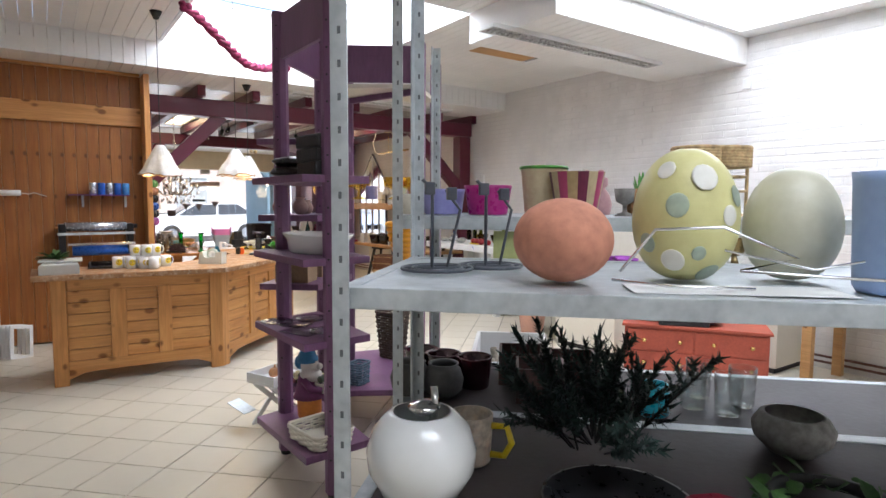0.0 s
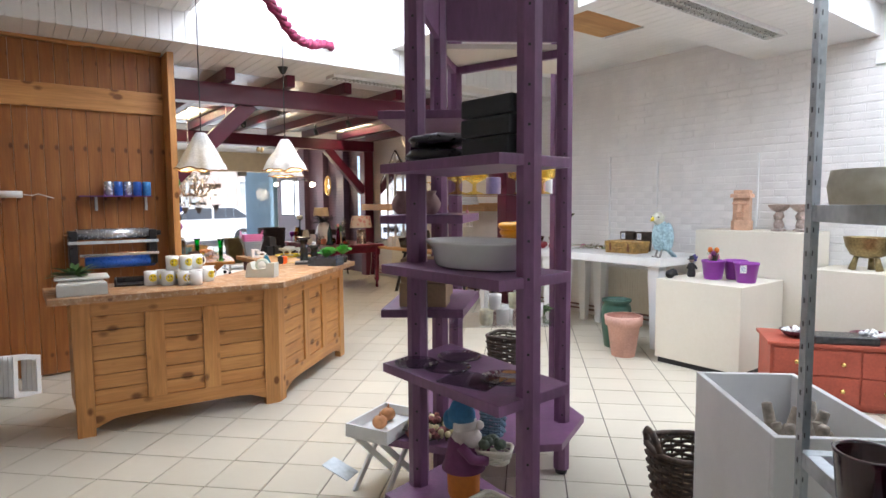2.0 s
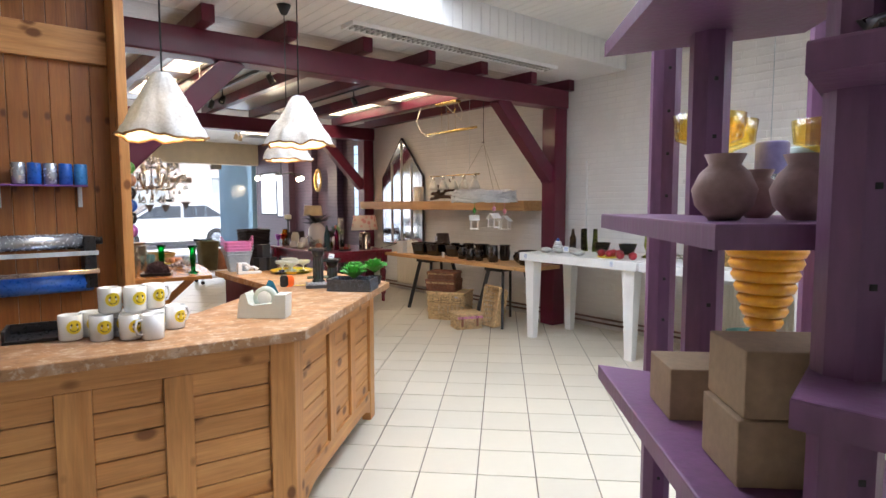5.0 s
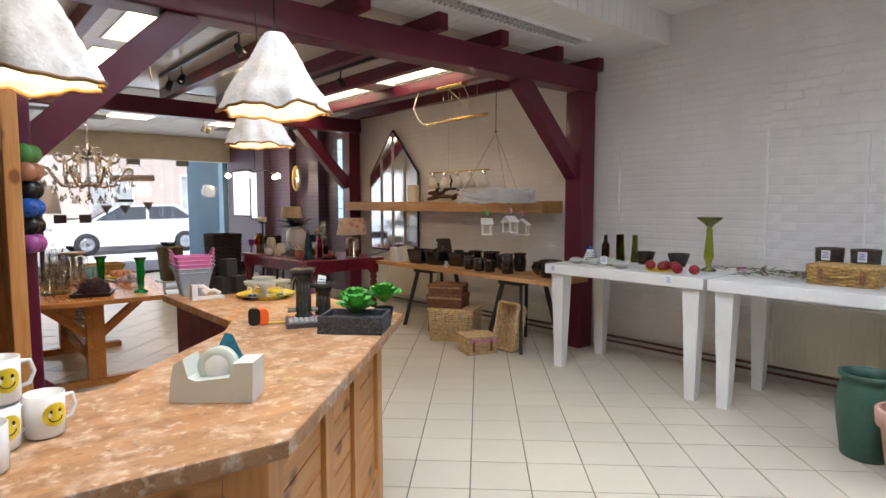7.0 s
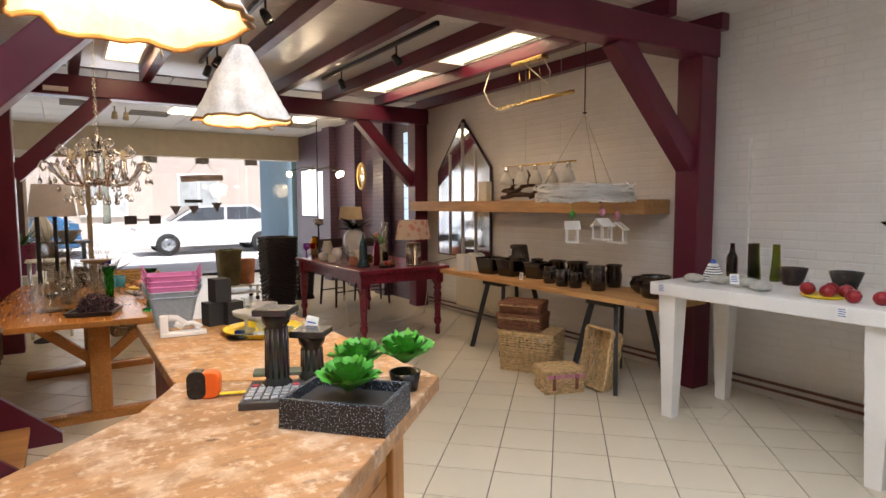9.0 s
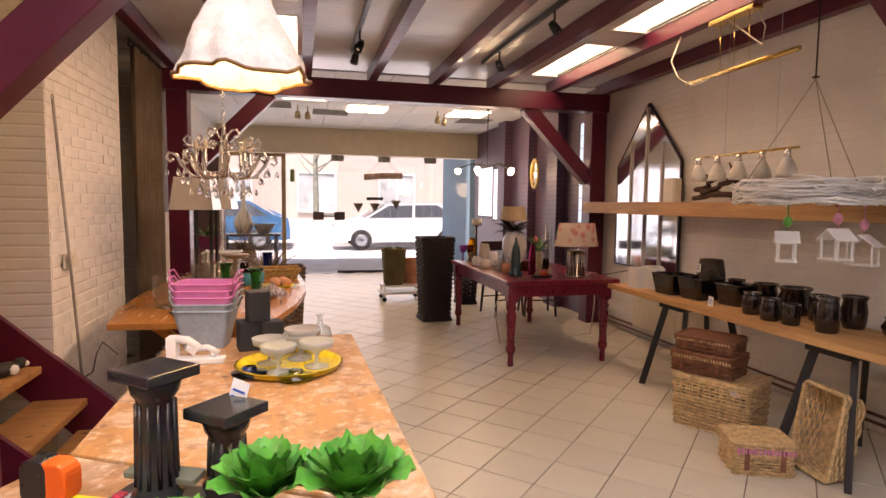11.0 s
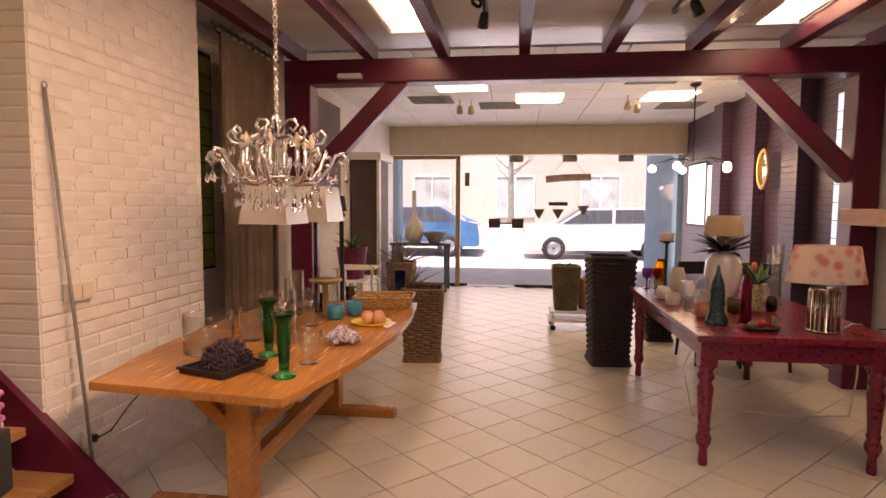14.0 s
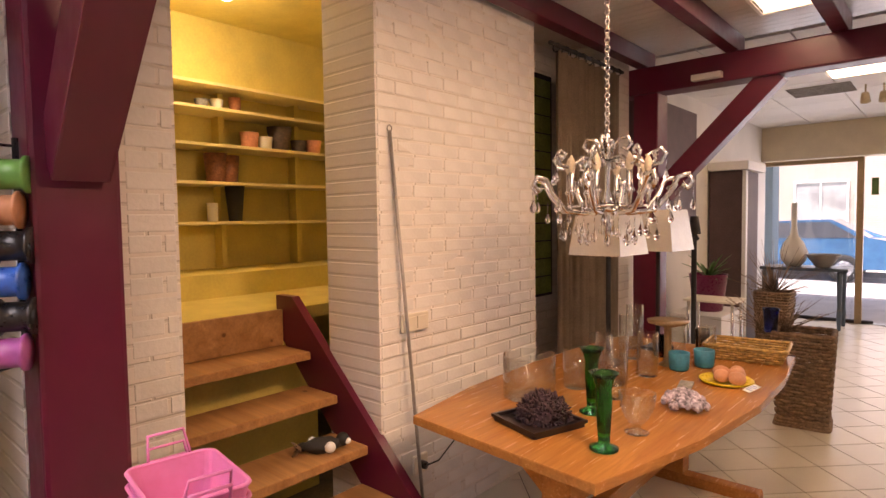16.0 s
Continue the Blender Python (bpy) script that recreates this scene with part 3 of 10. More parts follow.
# The third well is unseen, added to let light in behind the camera.
WELL1, WELL2, UNSEEN_WELL = (1.05, 4.0, 3.0, 6.48), (2.9, 0.7, 5.3, 2.95), (-0.2, -1.25, 1.4, 0.15)
g = Geo()
boards(g, WEST, SOUTH, XR, 6.48, 3.0, 0.10, (WELL1, WELL2, UNSEEN_WELL, (3.7, 4.15, 4.45, 4.95)))
solid("ceiling_back", g, WHITE, "white boarded ceiling with roof-light wells", "ceiling", kind="structure")
g = Geo()
for x0, y0, x1, y1 in (WELL1, WELL2, UNSEEN_WELL):
    g.box(x0 - 0.03, y0, 3.02, x0, y1, 3.5)
    g.box(x1, y0, 3.02, x1 + 0.03, y1, 3.5)
    g.box(x0 - 0.03, y0 - 0.03, 3.02, x1 + 0.03, y0, 3.5)
    g.box(x0 - 0.03, y1, 3.02, x1 + 0.03, y1 + 0.03, 3.5)
solid("roof_light_well", g, WHITE, "white boarded sides of the roof lights", "roof light", kind="structure")
g = Geo()
for x0, y0, x1, y1 in (WELL1, WELL2, UNSEEN_WELL):
    for t in (0.0, 0.33, 0.678, 1.0):
        yy = y0 + t * (y1 - y0)
        g.box(x0, yy - 0.02, 3.46, x1, yy + 0.02, 3.5, 0.003)
solid("roof_light_bars", g, WHITEPAINT, "white glazing bars of the roof lights", "glazing bars", kind="structure")
OPAL = shade_cloth("opal_roof_glazing", (0.85, 0.87, 0.88), 0.7, 0.3)
g = Geo()
for x0, y0, x1, y1 in (WELL1, WELL2, UNSEEN_WELL):
    g.box(x0 - 0.03, y0 - 0.03, 3.54, x1 + 0.03, y1 + 0.03, 3.55)
solid("roof_light_glazing", g, OPAL, "opal white glazing of the roof lights", "glazing", kind="structure")
# roof above everything that is not a roof light
g = Geo()
g.box(WEST - 0.2, SOUTH - 0.2, 3.5, UNSEEN_WELL[0], 6.6, 3.56)
g.box(UNSEEN_WELL[0], SOUTH - 0.2, 3.5, UNSEEN_WELL[2], UNSEEN_WELL[1], 3.56)
g.box(UNSEEN_WELL[0], UNSEEN_WELL[3], 3.5, WELL1[0], 6.6, 3.56)
g.box(WELL1[0], UNSEEN_WELL[3], 3.5, WELL2[0], WELL1[1], 3.56)
g.box(UNSEEN_WELL[2], SOUTH - 0.2, 3.5, WELL2[0], UNSEEN_WELL[3], 3.56)
g.box(WELL2[0], SOUTH - 0.2, 3.5, XR + 0.3, WELL2[1], 3.56)
g.box(WELL2[2], WELL2[1], 3.5, XR + 0.3, WELL2[3], 3.56)
g.box(WELL2[0], WELL2[3], 3.5, XR + 0.3, 3.99, 3.56)
g.box(WELL1[2], 3.99, 3.5, XR + 0.3, 6.6, 3.56)
g.box(WEST - 0.2, 6.5, 3.0, XR + 0.3, FRONT + 0.1, 3.06)
solid("roof", g, PLASTER, "flat grey roof over the shop", "roof", kind="structure")
# dropped soffit with a strip light
g = Geo()
boards(g, WELL1[2], 3.03, XR, 3.98, 2.75)
k = WELL1[2]
while k < XR:
    g.box(k, 3.012, 2.75, min(k + 0.1, XR) - 0.004, 3.028, 3.0)
    k += 0.1
g.box(WELL1[2], 3.982, 2.75, XR, 3.998, 3.0)
g.box(WELL1[2] - 0.018, 3.012, 2.75, WELL1[2] - 0.002, 3.998, 3.0)
solid("ceiling_soffit", g, WHITE, "white boarded dropped soffit", "ceiling", kind="structure")


def strip_light(x0, x1, y, z):
    g, lou = Geo(), Geo()
    g.box(x0, y - 0.09, z - 0.03, x1, y - 0.075, z), g.box(x0, y + 0.075, z - 0.03, x1, y + 0.09, z)
    g.box(x0, y - 0.075, z - 0.03, x0 + 0.02, y + 0.075, z), g.box(x1 - 0.02, y - 0.075, z - 0.03, x1, y + 0.075, z)
    g.box(x0 + 0.02, y - 0.075, z - 0.006, x1 - 0.02, y + 0.075, z)
    x = x0 + 0.06
    while x < x1 - 0.05:
        lou.box(x, y - 0.072, z - 0.027, x + 0.004, y + 0.072, z - 0.01)
        x += 0.05
    lou.box(x0 + 0.02, y - 0.003, z - 0.029, x1 - 0.02, y + 0.003, z - 0.01)
    thing("strip_light", [("housing", g, WHITEPAINT), ("louvre", lou, LOUVRE)], "unlit white ceiling strip light with louvres", "strip light", group="strip lights")


strip_light(2.75, 4.80, 3.50, 2.748)
strip_light(2.50, 4.85, 6.90, 2.75)
solid("ceiling_hatch", Geo().box(3.7, 4.15, 3.0, 4.45, 4.95, 3.02), wood("hatch_plywood", (0.50, 0.29, 0.12), (0.42, 0.22, 0.08), 0.6, 0), "bare plywood ceiling hatch", "ceiling hatch", kind="structure")
# suspended ceiling of the window bay
g = Geo()
for k in range(8):
    for j in range(8):
        g.box(0.62 + k * 0.62, Y2 + 0.16 + j * 0.62, 2.75, 0.62 + k * 0.62 + 0.608, Y2 + 0.16 + j * 0.62 + 0.608, 2.77)
g.box(0.4, Y2 + 0.1, 2.78, XR, FRONT, 2.82)
solid("ceiling_bay", g, WHITE, "white suspended tile ceiling of the window bay", "ceiling", kind="structure")
solid("lintel", Geo().box(0.4, FRONT - 0.25, 2.27, XR - 0.03, FRONT + 0.05, 2.75, 0.006), BEIGE, "beige painted lintel box above the shop window", "lintel", kind="structure")
for x, y in ((2.15, 13.05), (3.05, 13.9), (4.6, 13.9)):
    thing("ceiling_panel_light", [("diffuser", Geo().box(x - 0.28, y - 0.28, 2.738, x + 0.28, y + 0.28, 2.748), LUMI)], "lit square ceiling panel light", "ceiling light", group="panel lights")

# ---- pine boarding, counter and till tables ----
root = new("pine_boarding")
tagged(root, "varnished knotty pine board wall with a cross rail", "wall boarding", kind="structure")
x = -0.40
plank = Geo().box(0, 0, 0, 0.0985, 0.022, 2.70, 0.004).mesh("board", PINE_WALL)
while x < 0.86:
    ob = new("board", plank)
    ob.parent, ob.location = root, (x, 6.96, 0.02)
    x += 0.1
part(root, "rail", Geo().box(-0.40, 6.925, 2.20, 0.89, 6.96, 2.39, 0.005), PINE)
part(root, "end_board", Geo().box(0.895, 6.72, 0.0, 0.95, 7.0, 2.72, 0.006), PINE_UP)
part(root, "head_board", Geo().box(-0.405, 6.92, 2.722, 0.89, 6.98, 2.748, 0.004), PINE)
part(root, "edge_board", Geo().box(-0.47, 6.72, 0.0, -0.41, 7.0, 2.72, 0.006), PINE_UP)


def counter_front(root, m, length, stiles, left=0.10, right=0.10):
    """One panelled front: x along, front face at y = 0, body behind it."""
    def put(name, g, mat):
        ob = part(root, name, g, mat)
        ob.matrix_basis = m
    put("corner_post", Geo().box(0, 0, 0, left, 0.06, 0.83, 0.006), PINE_UP)
    put("corner_post", Geo().box(length - right, 0, 0, length, 0.06, 0.83, 0.006), PINE_UP)
    put("top_rail", Geo().box(left, 0.004, 0.74, length - right, 0.05, 0.83, 0.003), PINE)
    n, pts = 10, []
    for k in range(n + 1):
        t = k / n
        pts.append((left + t * (length - left - right), 0.10 - 0.05 * (abs(2 * t - 1) ** 8)))
    g = Geo()
    outline = [(a, b) for a, b in pts] + [(length - right, 0.19), (left, 0.19)]
    g.prism([(a, b) for a, b in outline], -0.045, -0.004, mat=Matrix.Rotation(radians(90), 4, "X"))
    put("bottom_rail", g, PINE)
    edges = [left] + [e for s in stiles for e in s] + [length - right]
    for a, b in stiles:
        put("stile", Geo().box(a, 0.002, 0.19, b, 0.045, 0.74, 0.003), PINE_UP)
    for k in range(0, len(edges), 2):
        z = 0.19
        while z < 0.73:
            put("board", Geo().box(edges[k], 0.018, z, edges[k + 1], 0.04, min(z + 0.0885, 0.74), 0.005), PINE)
            z += 0.0917


root = new("shop_counter")
tagged(root, "knotty pine shop counter with panelled angled front", "counter")
P0, P1, P2 = Vector((0.015, 5.29, 0)), Vector((1.235, 5.185, 0)), Vector((2.205, 6.10, 0))
for a, b, st in ((P0, P1, [(0.39, 0.50), (0.73, 0.83)]), (P1, P2, [(0.46, 0.55), (0.82, 0.91)])):
    d = b - a
    counter_front(root, Matrix.Translation(a) @ Matrix.Rotation(math.atan2(d.y, d.x), 4, "Z"), d.length, st)
g = Geo()
g.prism([(0.03, 5.36), (1.21, 5.255), (2.13, 6.12), (1.72, 6.47), (0.98, 5.82), (0.03, 5.86)], 0.11, 0.82)
part(root, "carcass", g, PINE)
g = Geo()
g.prism([(-0.10, 5.215), (1.245, 5.095), (2.325, 6.095), (1.66, 6.48), (1.55, 6.26), (1.02, 5.76), (-0.10, 5.82)], 0.832, 0.872, bevel=0.006)
part(root, "worktop", g, PINE_TOP, "worn stained pine worktop")

root = new("till_table")
tagged(root, "pine topped table with maroon sides behind the counter", "table")
g = Geo()
g.prism([(2.335, 6.125), (2.295, 7.46), (1.65, 7.49), (1.655, 6.505)], 0.828, 0.866, bevel=0.006)
part(root, "table_top", g, wood("till_table_top", (0.54, 0.29, 0.11), (0.38, 0.18, 0.06), 0.45, 1, 0.6, 0.1, worn=True))
g = Geo().box(1.71, 6.55, 0.0, 1.75, 7.44, 0.827, 0.004)
part(root, "side_panel", g, MAROON)
part(root, "end_panel", Geo().box(1.755, 6.57, 0.0, 2.2, 6.61, 0.827, 0.004), MAROON)
for x, y in ((2.24, 7.40), (1.80, 7.40), (2.24, 6.72)):
    part(root, "leg", Geo().box(x - 0.035, y - 0.035, 0, x + 0.035, y + 0.035, 0.827, 0.006), PINE_UP)

# ---- tables ----
def white_table(y0, y1):
    root = new("white_table")
    tagged(root, "white painted tapered-leg display table", "table", "white display tables")
    part(root, "table_top", Geo().box(4.54, y0, 0.80, 5.36, y1, 0.88, 0.008), WHITEPAINT)
    for x, y in ((4.64, y0 + 0.1), (4.64, y1 - 0.1), (5.24, y0 + 0.1), (5.24, y1 - 0.1)):
        g = Geo().lathe([(0.05, 0.0), (0.085, 0.81)], 4, place(x, y, 0, 45), smooth=False)
        part(root, "leg", g, WHITEPAINT)
    return root


white_table(5.68, 7.02)
white_table(4.32, 5.655)

root = new("red_table")
tagged(root, "dark red painted table with turned legs", "table")
part(root, "table_top", Geo().box(3.75, 9.70, 0.70, 4.79, 11.54, 0.737, 0.006), REDPAINT)
part(root, "apron", Geo().box(3.80, 9.75, 0.595, 4.74, 11.49, 0.698, 0.004), REDPAINT)
prof = [(0.022, 0), (0.026, 0.02), (0.022, 0.10), (0.038, 0.13), (0.042, 0.16), (0.03, 0.19), (0.036, 0.21), (0.03, 0.23), (0.040, 0.38), (0.044, 0.44), (0.032, 0.47), (0.046, 0.50), (0.034, 0.53), (0.05, 0.56)]
for x, y in ((3.82, 9.77), (4.68, 9.77), (3.82, 11.45), (4.68, 11.45)):
    g = Geo().lathe(prof, 14, place(x, y)).box(x - 0.045, y - 0.045, 0.56, x + 0.045, y + 0.045, 0.70, 0.004)
    part(root, "leg", g, REDPAINT)

root = new("oak_table")
tagged(root, "long oak boat-shaped dining table on trestle legs", "table")
outline = [(1.94, 8.50), (2.07, 9.05), (2.135, 9.6), (2.13, 10.1), (2.08, 10.62), (1.09, 10.62), (1.03, 10.1), (1.01, 9.6), (1.03, 9.05), (1.10, 8.59)]
part(root, "table_top", Geo().prism(outline, 0.68, 0.715, bevel=0.006), OAK)
for y in (8.96, 10.25):
    part(root, "trestle_leg", Geo().box(1.50, y - 0.05, 0.06, 1.62, y + 0.05, 0.679, 0.006), OAK)
    part(root, "foot", Geo().prism([(1.1, y - 0.045), (2.0, y - 0.045), (2.0, y + 0.045), (1.1, y + 0.045)], 0.0, 0.06, bevel=0.02), OAK)
    part(root, "brace", Geo().beam((1.56, y, 0.36), (1.92, y, 0.67), 0.05, 0.06), OAK)
    part(root, "brace", Geo().beam((1.56, y, 0.36), (1.20, y, 0.67), 0.05, 0.06), OAK)
part(root, "stretcher", Geo().box(1.53, 9.015, 0.16, 1.59, 10.195, 0.25, 0.006), OAK)

# trestle table along the east wall
root = new("trestle_table")
tagged(root, "long pine board on black folding trestles", "table")
part(root, "board", Geo().box(4.68, 7.05, 0.66, 5.22, 9.72, 0.70, 0.004), SHELFWOOD)
for y in (7.6, 8.9):
    for sx, bx in ((4.78, 4.66), (5.12, 5.24)):
        for sy in (-0.22, 0.22):
            part(root, "leg", Geo().beam((sx, y + sy * 0.5, 0.655), (bx, y + sy, 0.0), 0.03, 0.045, 0.003), BLACKMATT)
    part(root, "top_bar", Geo().box(4.72, y - 0.13, 0.62, 5.18, y + 0.13, 0.657, 0.003), BLACKMATT)
solid("wall_shelf", Geo().box(5.22, 7.60, 1.29, XR - 0.002, 11.26, 1.41, 0.006), SHELFWOOD, "thick raw pine shelf along the brick wall", "shelf")

# ---- plinths ----
def plinth(x0, y0, x1, y1, h):
    g = Geo().box(x0, y0, 0.05, x1, y1, h, 0.006)
    b = Geo().box(x0 + 0.02, y0 + 0.02, 0.0, x1 - 0.02, y1 - 0.02, 0.049)
    thing("display_plinth", [("body", g, CREAM), ("base", b, BLACKMATT)], "cream painted box plinth on a dark recessed base", "plinth", group="display plinths")


plinth(4.26, 3.44, 4.98, 4.18, 0.74)
plinth(5.0, 3.3, 5.52, 4.25, 1.14)
plinth(4.98, 2.35, 5.52, 3.25, 0.85)

# ---- purple display stand ----
root = new("display_stand")
tagged(root, "tall purple stained display stand with staggered shelves", "display stand")
POSTS = [(1.075, 3.19), (1.09, 2.575), (2.00, 3.24), (1.475, 3.58), (1.80, 3.87), (2.42, 3.67)]
for x, y in POSTS:
    g = Geo().lathe([(0.042, 0.03), (0.042, 2.44)], 8, place(x, y, 0, 22), smooth=False)
    part(root, "post", g, PURPLE)
    # Holes are black plates set on the post, for the shade inside them.
    b = Geo()
    for k in range(19):
        b.box(-0.0405, -0.004, 0.2 + k * 0.12, -0.0375, 0.004, 0.208 + k * 0.12, mat=place(x, y, 0, 45))
    tagged(part(root, "peg_holes", b, BLACKMATT), kind="stuff")
    part(root, "foot", Geo().lathe([(0.03, 0.0), (0.034, 0.03)], 10, place(x, y)), BLACK)
front = [(0.915, 3.20), (0.94, 2.55), (1.29, 2.575), (1.32, 3.29)]
for z in (0.245, 0.78, 1.17, 1.555):
    part(root, "shelf", Geo().prism(front, z - 0.035, z, bevel=0.004), PURPLE)
rear = [(0.98, 3.32), (1.24, 3.10), (1.62, 3.45), (1.46, 3.84)]
for z in (0.968, 1.357, 1.78):
    part(root, "shelf", Geo().prism(rear, z - 0.035, z, bevel=0.004), PURPLE)
part(root, "shelf", Geo().prism([(1.16, 3.59), (1.34, 3.30), (1.78, 3.04), (2.14, 3.21), (2.32, 3.65), (2.16, 3.99), (1.72, 4.09)], 0.245, 0.28, bevel=0.004), PURPLE)
for z in (0.775, 1.45):
    part(root, "glass_shelf", Geo().prism([(1.50, 3.61), (1.99, 3.27), (2.42, 3.63), (1.84, 3.83)], z - 0.008, z), CLEAR)
for a, b in (((1.075, 3.19), (1.475, 3.58)), ((1.475, 3.58), (2.00, 3.24)), ((1.075, 3.19), (1.09, 2.575))):
    m = Vector((b[0] - a[0], b[1] - a[1], 0))
    part(root, "head_panel", Geo().box(0.04, -0.012, 2.19, m.length - 0.04, 0.012, 2.42, 0.003, place(a[0], a[1], 0, math.degrees(math.atan2(m.y, m.x)))), PURPLE)
part(root, "canopy", Geo().prism([(1.49, 3.60), (2.00, 3.26), (2.41, 3.64), (1.81, 3.85)], 2.16, 2.185), CREAM)
for a, b in (((1.475, 3.58), (1.80, 3.87)), ((1.80, 3.87), (2.00, 3.24))):
    part(root, "head_bar", Geo().beam((*a, 2.14), (*b, 2.14), 0.03, 0.04), PURPLE)

# ---- galvanised racks ----
SLOT = surface("slot_shadow_grey", (0.13, 0.14, 0.15), 0.6)
AX, AY = Vector((0.70, -0.714, 0)), Vector((0.70, 0.714, 0))
RM = Matrix(((AX.x, AY.x, 0, 0.36), (AX.y, AY.y, 0, 0.92), (0, 0, 1, 0), (0, 0, 0, 1)))


RM2 = RM @ Matrix.Translation((-0.07, 0.06, 0))


def rack(base, y0, y1, shelves, length, height):
    root = new("storage_rack")
    tagged(root, "galvanised steel storage rack with slotted uprights", "rack", "storage racks")
    root.matrix_basis = base
    for x in (0.0, length):
        for y in (y0, y1):
            g = Geo()
            g.box(x - 0.002, y - 0.014, 0, x + 0.002, y + 0.014, height)
            s = 1 if y == y0 else -1
            g.box(x + 0.002, y - 0.014 * s - 0.002, 0, x + 0.026, y - 0.014 * s + 0.002, height)
            for k in range(int(height / 0.05)):
                g.m = 1
                g.box(x - 0.0035, y - 0.0025, 0.036 + k * 0.05, x - 0.0022, y + 0.0025, 0.047 + k * 0.05)
                g.box(x + 0.011, y - 0.014 * s - 0.0032, 0.036 + k * 0.05, x + 0.016, y - 0.014 * s + 0.0032, 0.047 + k * 0.05)
                g.m = 0
            part(root, "upright", g, [STEEL, SLOT])
    for z, mat in shelves:
        g = Geo()
        g.box(0.0, y0, z - 0.035, length, y0 + 0.03, z, 0.002), g.box(0.0, y1 - 0.03, z - 0.035, length, y1, z, 0.002)
        g.box(0.0, y0 + 0.03, z - 0.035, 0.03, y1 - 0.03, z, 0.002), g.box(length - 0.03, y0 + 0.03, z - 0.035, length, y1 - 0.03, z, 0.002)
        g.m = 1
        g.box(0.03, y0 + 0.03, z - 0.012, length - 0.03, y1 - 0.03, z - 0.002)
        part(root, "shelf", g, [STEEL, mat])
    return root


BOARD = surface("brown_shelf_board", (0.045, 0.035, 0.036), 0.55, vary=0.2, scale=5, bump=0.15)
rack(RM, 0.0, 0.54, [(0.24, BOARD), (0.905, BOARD), (1.295, STEEL)], 1.5, 2.06)
rack(RM2, 0.57, 1.09, [(0.27, BOARD), (0.865, BOARD), (1.395, STEEL)], 1.5, 1.97)

# ---- stair and the yellow room up there ----
root = new("stair")
tagged(root, "open wooden stair with a maroon string", "stair", kind="structure")
for k, (x, z) in enumerate(((1.19, 0.135), (0.985, 0.31), (0.775, 0.495), (0.565, 0.685), (0.36, 0.862))):
    part(root, "tread", Geo().box(x - 0.26, 7.83, z - 0.04, x, 8.63, z, 0.006), STAIR)
part(root, "riser", Geo().box(0.10, 7.83, 0.866, 0.125, 8.63, 1.05, 0.003), STAIR)
g = Geo()
g.prism([(1.28, 0.0), (1.34, 0.0), (1.34, 0.06), (0.20, 1.12), (0.06, 1.12), (0.06, 0.94), (1.02, 0.0)], -8.68, -8.635, mat=Matrix.Rotation(radians(90), 4, "X"))
part(root, "string", g, MAROON)
g = Geo()
g.prism([(1.28, 0.0), (1.34, 0.0), (1.34, 0.06), (0.20, 1.12), (0.06, 1.12), (0.06, 0.94), (1.02, 0.0)], -7.828, -7.802, mat=Matrix.Rotation(radians(90), 4, "X"))
part(root, "string", g, MAROON)
g = Geo()
g.box(-1.4, 7.36, -0.1, 0.245, 7.40, 3.0), g.box(-1.2, 7.40, -0.1, -1.1, 10.3, 3.0), g.box(-1.2, 9.95, -0.1, 0.30, 10.02, 3.0)
g.box(-1.2, 7.4, 2.88, 0.46, 10.0, 2.92), g.box(-1.2, 7.4, 0.98, 0.098, 10.0, 1.045), g.box(-1.1, 7.4, 1.046, -0.62, 9.949, 1.19)
solid("wall_upper_room", g, YELLOWROOM, "yellow painted upper room walls", "wall", kind="structure")
g = Geo().box(0.0, 7.41, 0.0, 0.03, 8.9, 0.97)
solid("wall_under_landing", g, YELLOWROOM, "yellow panel under the landing", "wall", kind="structure")
root = new("wall_shelving")
tagged(root, "cream painted wall shelving with a few pots", "shelving")
for z in (1.51, 1.765, 2.005, 2.235, 2.39):
    part(root, "shelf", Geo().box(-1.098, 7.45, z - 0.02, -0.80, 9.9, z, 0.003), surface("cream_shelf_paint", (0.72, 0.60, 0.28), 0.6, vary=0.06))
for y in (8.9, 9.5):
    part(root, "upright", Geo().box(-1.098, y, 1.191, -1.0, y + 0.04, 2.39, 0.003), YELLOWROOM)
thing("upper_ceiling_light", [("frame", Geo().box(-0.62, 8.30, 2.845, -0.28, 8.80, 2.879, 0.004), WHITEPAINT), ("diffuser", Geo().box(-0.60, 8.32, 2.835, -0.30, 8.78, 2.844), LUMI)], "lit flat ceiling light in the yellow upper room", "ceiling light")

# ---- shop front ----
FRAME = surface("brown_aluminium_frame", (0.36, 0.25, 0.13), 0.4, vary=0.1)
root = new("window_shop")
tagged(root, "large shop window with glass door and slim frames", "shop window", kind="structure")
for x0, x1 in ((0.62, 1.72), (2.80, 5.44)):
    ob = part(root, "pane", Geo().box(x0, FRONT - 0.006, 0.05, x1, FRONT + 0.006, 2.27), PANE)
    ob.visible_shadow = False
part(root, "frame", Geo().box(1.74, FRONT - 0.04, 0.0, 1.82, FRONT + 0.04, 2.27, 0.004), FRAME)
part(root, "frame", Geo().box(0.62, FRONT - 0.03, 2.21, 1.74, FRONT + 0.03, 2.27, 0.004), FRAME)
part(root, "sill", Geo().box(2.78, FRONT - 0.03, 0.0, 5.44, FRONT + 0.03, 0.045, 0.004), BLACKMATT)
part(root, "sill", Geo().box(0.62, FRONT - 0.03, 0.0, 1.95, FRONT + 0.03, 0.045, 0.004), BLACKMATT)
solid("door_threshold", Geo().box(1.9, FRONT - 0.05, -0.003, 2.78, FRONT + 0.1, 0.01), STEEL, "steel threshold of the open shop door", "threshold", kind="structure")

